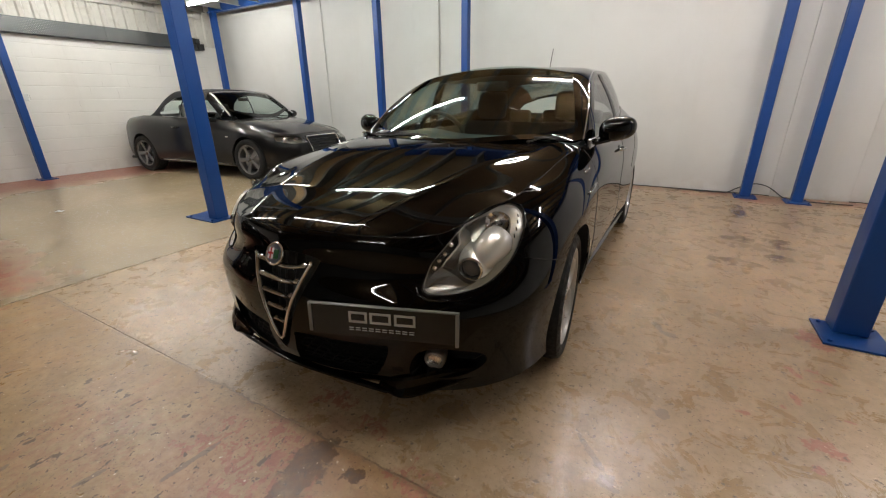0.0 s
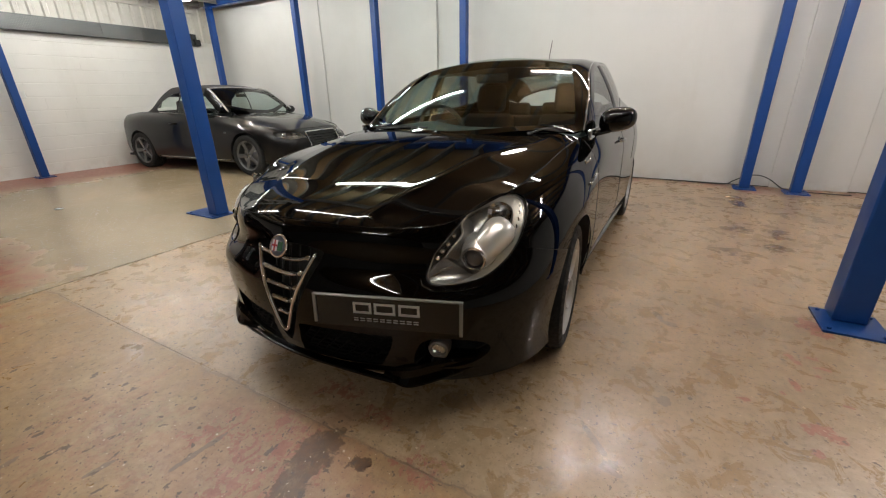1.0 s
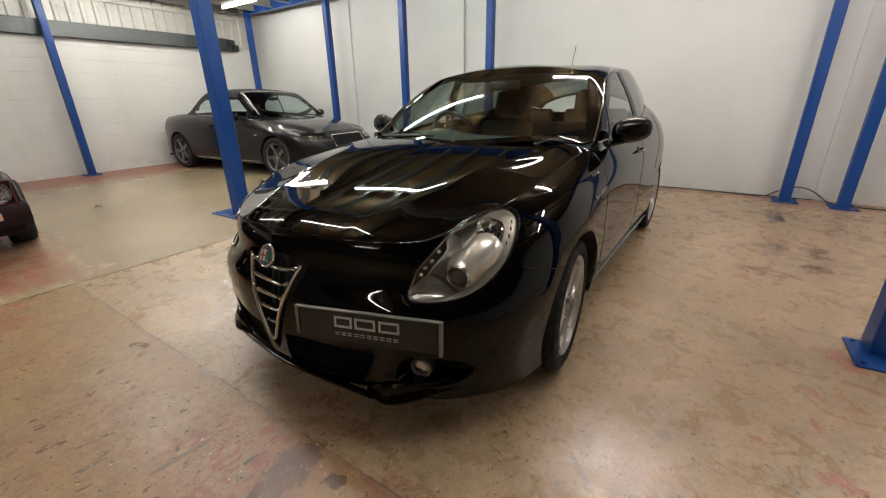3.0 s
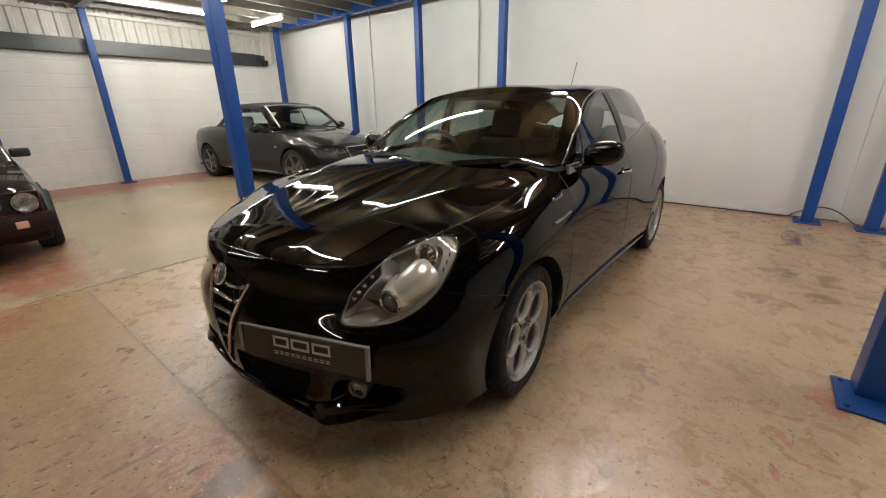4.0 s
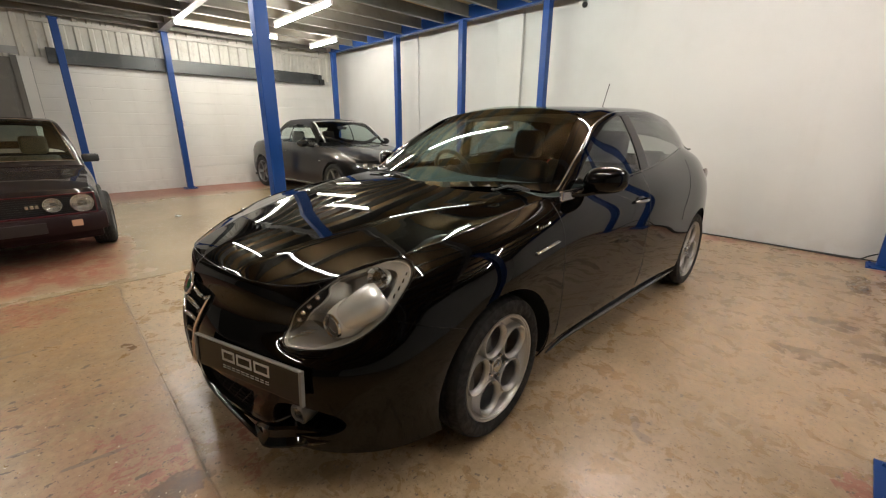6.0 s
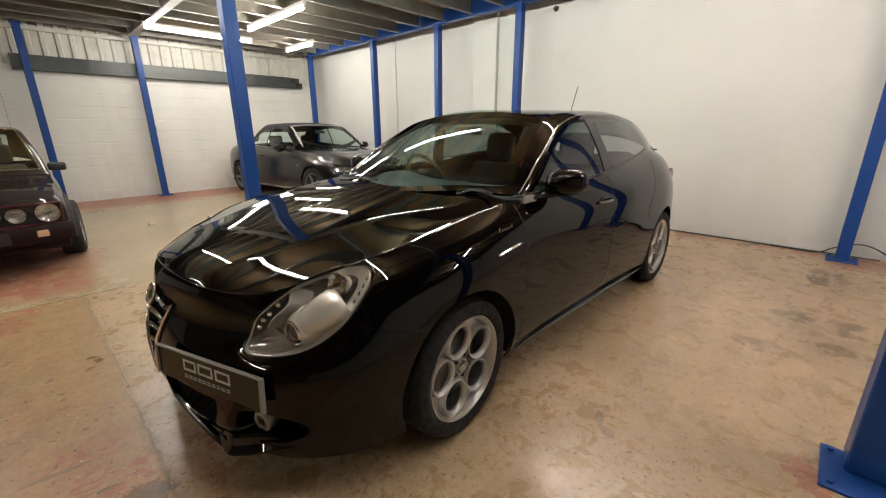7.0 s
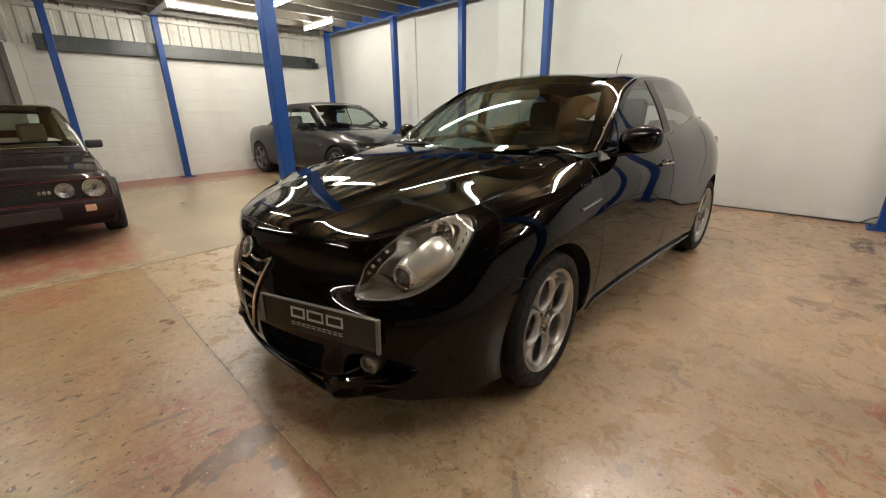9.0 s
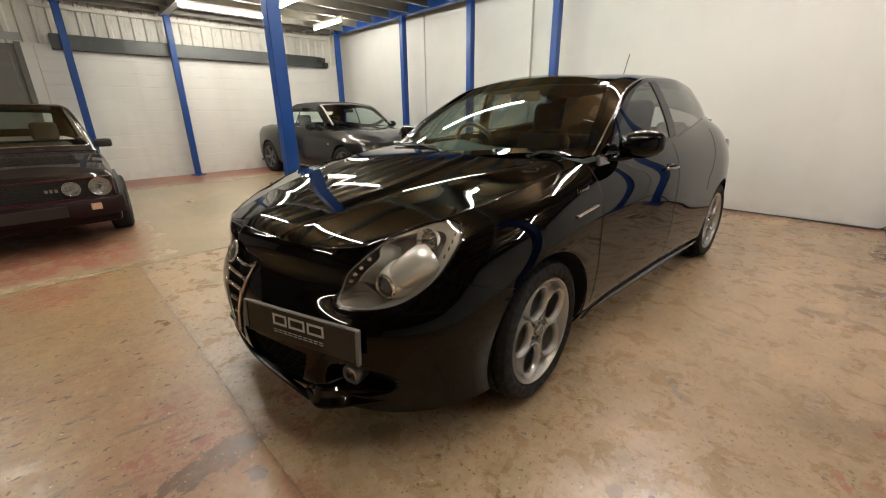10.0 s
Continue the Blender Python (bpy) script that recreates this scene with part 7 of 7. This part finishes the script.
for f in (bf_side, bf_screen, bf_rear):
    b_cab.cut(f)
part("roof", b_cab.mesh("roof", M_OLDBLACK, lambda u, v, w: (bf_side(u, v, w) > 0) & (bf_screen(u, v, w) > 0) & (bf_rear(u, v, w) > 0), sides=(1, -1)), None, BOXY)
part("windscreen", b_cab.mesh("windscreen", M_GLASS, lambda u, v, w: bf_screen(u, v, w) < 0, sides=(1, -1), lip=0), None, BOXY)
part("rear_window", b_cab.mesh("rear_window", M_GLASS, lambda u, v, w: bf_rear(u, v, w) < 0, sides=(1, -1), lip=0), None, BOXY)
for side in (1, -1):
    part("side_window", b_cab.mesh("side_window", M_GLASS, lambda u, v, w: bf_side(u, v, w) < 0, sides=(side,), lip=0), None, BOXY)
# chrome line round the windscreen
edge_line = [b_cab_f(np.array(u), np.array(1.42)) for u in np.linspace(-0.43, -0.96, 12)]
top_line = [b_cab_f(np.array(-0.97), np.array(r)) for r in np.linspace(1.45, 2.4, 8)]
low_line = [b_cab_f(np.array(-0.43), np.array(r)) for r in np.linspace(2.4, 1.45, 8)]
loop = [Vector(p) for p in low_line + edge_line + top_line]
loop = loop + [Vector((p.x, -p.y, p.z)) for p in loop[::-1]]
part("screen_trim", sweep([p + Vector((0.004, 0, 0.004)) for p in loop], 0.008, True, 6), M_CHROME, BOXY, "chrome line round the windscreen", True)
# grille, lamps, bumper
face = part("grille", box(0.625, -0.665, 0.478, 0.66, 0.665, 0.672, 0.004), M_DARK, BOXY, "black slatted grille edged with red lines")
for k in range(9):
    w = 0.495 + 0.02 * k
    part("grille_slat", box(0.658, -0.65, w - 0.003, 0.668, 0.65, w + 0.003), M_DARK, face)
for a0, b0, a1, b1 in ((-0.67, 0.668, 0.67, 0.677), (-0.67, 0.473, 0.67, 0.482), (-0.67, 0.473, -0.661, 0.677), (0.661, 0.473, 0.67, 0.677)):
    part("red_line", box(0.66, a0, b0, 0.692, a1, b1), M_REDLINE, face)
for k in range(3):
    part("badge_bar", box(0.668, 0.155 + 0.035 * k, 0.555, 0.674, 0.180 + 0.035 * k, 0.59, 0.002), M_GREYCHROME, face)
for v, r in ((0.565, 0.088), (0.345, 0.068), (-0.565, 0.088), (-0.345, 0.068)):
    lamp = part("headlamp", lathe([(0.0001, 0.022), (r * 0.5, 0.018), (r * 0.85, 0.006), (r * 0.95, -0.004)], 32, "X"), M_CLEAR, BOXY, "round clear headlamp", True)
    part("lamp_bowl", lathe([(0.0001, -0.018), (r * 0.4, -0.016), (r * 0.8, -0.009), (r * 0.95, -0.003)], 32, "X"), M_OLDLAMP, lamp, "", True)
    part("lamp_ring", lathe([(r * 0.93, -0.01), (r * 0.95, 0.006), (r * 1.05, 0.004), (r * 1.08, -0.03)], 32, "X"), M_GREYCHROME, lamp, "", True)
    for k in range(-3, 4):
        h = math.sqrt(max(0.0, (0.86 * r) ** 2 - (0.24 * r * k) ** 2))
        part("lamp_flute", sweep([(0.012, 0.24 * r * k, -h), (0.018, 0.24 * r * k, 0), (0.012, 0.24 * r * k, h)], 0.0016, n=5), M_LENS, lamp)
    part("lamp_bulb", cyl((-0.018, 0, 0), (0.002, 0, 0), r * 0.16, n=10), M_LENSDARK, lamp)
    lamp.matrix_basis = Matrix.Translation((0.682, v, 0.578))
bump = [(0.56, 0.735), (0.68, 0.72), (0.755, 0.62), (0.785, 0.4), (0.79, 0)]
bm = bmesh.new()
prof = [(-0.05, -0.09), (0.0, -0.095), (0.012, -0.06), (0.012, 0.05), (0.0, 0.075), (-0.05, 0.078)]
rows = []
for u, v in bump + [(u, -v) for u, v in bump[-2::-1]]:
    rows.append([bm.verts.new((u + a, v * (1 + (a / 1.2)), 0.40 + b)) for a, b in prof])
for a, b in zip(rows, rows[1:]):
    for i in range(5):
        bm.faces.new((a[i], a[i + 1], b[i + 1], b[i]))
bumper = part("bumper", smooth_mesh(bm, "bumper", M_DARKRED, 30), None, BOXY, "dark red and black plastic bumper")
for side in (1, -1):
    part("indicator", box(0.765, side * 0.49 - 0.042, 0.372, 0.80, side * 0.49 + 0.042, 0.435, 0.008), M_ORANGE, bumper, "orange indicator")
part("number_plate", box(0.80, -0.27, 0.335, 0.81, 0.27, 0.44, 0.004), M_PLATEGREY, BOXY, "dark grey number plate")
part("lower_valance", box(0.45, -0.68, 0.22, 0.70, 0.68, 0.33, 0.03), M_DARKRED, BOXY)
b_wheel = wheel_meshes(0.30, 0.185, 0.205, 8, "spokes")
for side in (1, -1):
    for u in (0, -2.4):
        put_wheel(BOXY, "wheel", (u, 0.735 * side, 0.30), b_wheel, M_GREYRIM, 0.18, side, -8 if u == 0 else 0, 0, "small black-tyred wheel")
        bm = bmesh.new()
        rows = []
        for a in np.linspace(-0.2, math.pi + 0.2, 18):
            x, z = u + 0.352 * math.cos(a), 0.32 + 0.352 * math.sin(a)
            rows.append((bm.verts.new((x, 0.775 * side, z)), bm.verts.new((x, 0.45 * side, z))))
        for a, b in zip(rows, rows[1:]):
            bm.faces.new((a[0], b[0], b[1], a[1]))
        bm.faces.new([r[1] for r in rows])
        part("arch_liner", bm, M_DARK, BOXY)
    bm = box(-0.64, min(0.72 * side, 0.885 * side), 0.89, -0.56, max(0.72 * side, 0.885 * side), 0.985, 0.025, 3)
    part("door_mirror", bm, M_DARK, BOXY, "black plastic door mirror", True)
    wp = sweep([(-0.40, 0.45 * side - 0.2, 0.895), (-0.44, 0.2 * side - 0.2, 0.915), (-0.43, -0.05 * side - 0.2, 0.91)], 0.007, n=6)
    part("wiper", wp, M_DARK, BOXY)
    seat(BOXY, -1.35, 0.34 * side, 0.25, 0.6, 0.46, "olive cloth seat with headrest", M_OLDSEAT)
part("underbody", box(-2.8, -0.6, 0.22, 0.5, 0.6, 0.27), M_DARK, BOXY)
part("dashboard", box(-0.85, -0.66, 0.6, -0.55, 0.66, 0.865, 0.04), M_OLDSEAT, BOXY)
part("rear_seat", box(-2.3, -0.6, 0.3, -2.05, 0.6, 0.9, 0.06), M_OLDSEAT, BOXY)
part("inner_floor", box(-2.7, -0.66, 0.26, -0.5, 0.66, 0.30), M_DARK, BOXY)


# ---- the nose of the black car leans a little to its right ----
def nose_lean(p):
    f = min(1.0, max(0.0, (p.x + 0.60) / 0.9))
    f = f * f * (3 - 2 * f)
    h = min(1.0, max(0.0, (0.50 - p.y) / 0.42))
    h = h * h * (3 - 2 * h)
    k = min(1.0, max(0.0, -p.y / 0.5))
    hump = math.exp(-((p.x - 0.1) / 0.4) ** 2)
    front = min(1.0, max(0.0, (p.x - 0.58) / 0.2))
    return Vector((0, -0.080 * f * h, k * (0.022 * hump - 0.03 * front * max(0.0, min(1.0, (p.z - 0.5) / 0.25)))))


bpy.context.view_layer.update()
to_car = HATCH.matrix_world.inverted()
for ob in HATCH.children_recursive:
    if ob.type != "MESH" or ob.name.startswith("plate") or ob.name.startswith("number") or ob.name.startswith("lettering") or ob.name.startswith(("wiper", "cowl", "roof", "window", "side_window", "windscreen", "door_mirror", "mirror")):
        continue
    m = to_car @ ob.matrix_world
    if ob.data.users > 1 or max((m @ Vector(c)).x for c in ob.bound_box) < -0.55:
        continue
    back = m.to_3x3().inverted()
    for v in ob.data.vertices:
        p = m @ v.co
        v.co += back @ nose_lean(p)
    ob.data.update()


# ---- tube lights ----
def tube(x, y, length, along, z=3.105):
    t = thing("tube_light", "lit fluorescent batten fitting under the mezzanine joists", "lamp", pose(x, y, z, 0, 0, along), group="tube lights")
    part("batten", box(-length / 2 - 0.03, -0.027, -0.045, length / 2 + 0.03, 0.027, 0.0, 0.004), M_PLASTIC, t)
    part("lit_tube", cyl((-length / 2, 0, -0.088), (length / 2, 0, -0.088), 0.016, n=14), M_TUBE_COOL if -4 < x < -3 else M_TUBE_DIM if x < -3 or y < 2 else M_TUBE_MID if x < 1 else M_TUBE, t)
    for s in (-1, 1):
        part("end_cap", box(s * (length / 2 + 0.012) - 0.012, -0.018, -0.108, s * (length / 2 + 0.012) + 0.012, 0.018, -0.045, 0.003), M_PLASTIC, t)


# unseen, added for light: the tubes at x 2.6, 0.10, -5.2 and -1.4
for tx, ty, tl, ang in ((-8.08, 3.62, 1.75, 90), (-6.12, 4.09, 1.95, 0), (-7.95, 5.46, 1.12, 0), (-5.65, 1.6, 1.75, 0), (-3.25, 3.92, 1.95, 0), (-0.4, 4.25, 1.75, 0),
                        (2.6, 4.0, 1.75, 0), (-2.78, 1.60, 1.75, 0), (0.10, 1.60, 1.75, 0), (-5.2, -0.6, 1.75, 0), (-1.4, -4.1, 1.95, 0)):
    tube(tx, ty, tl, ang)
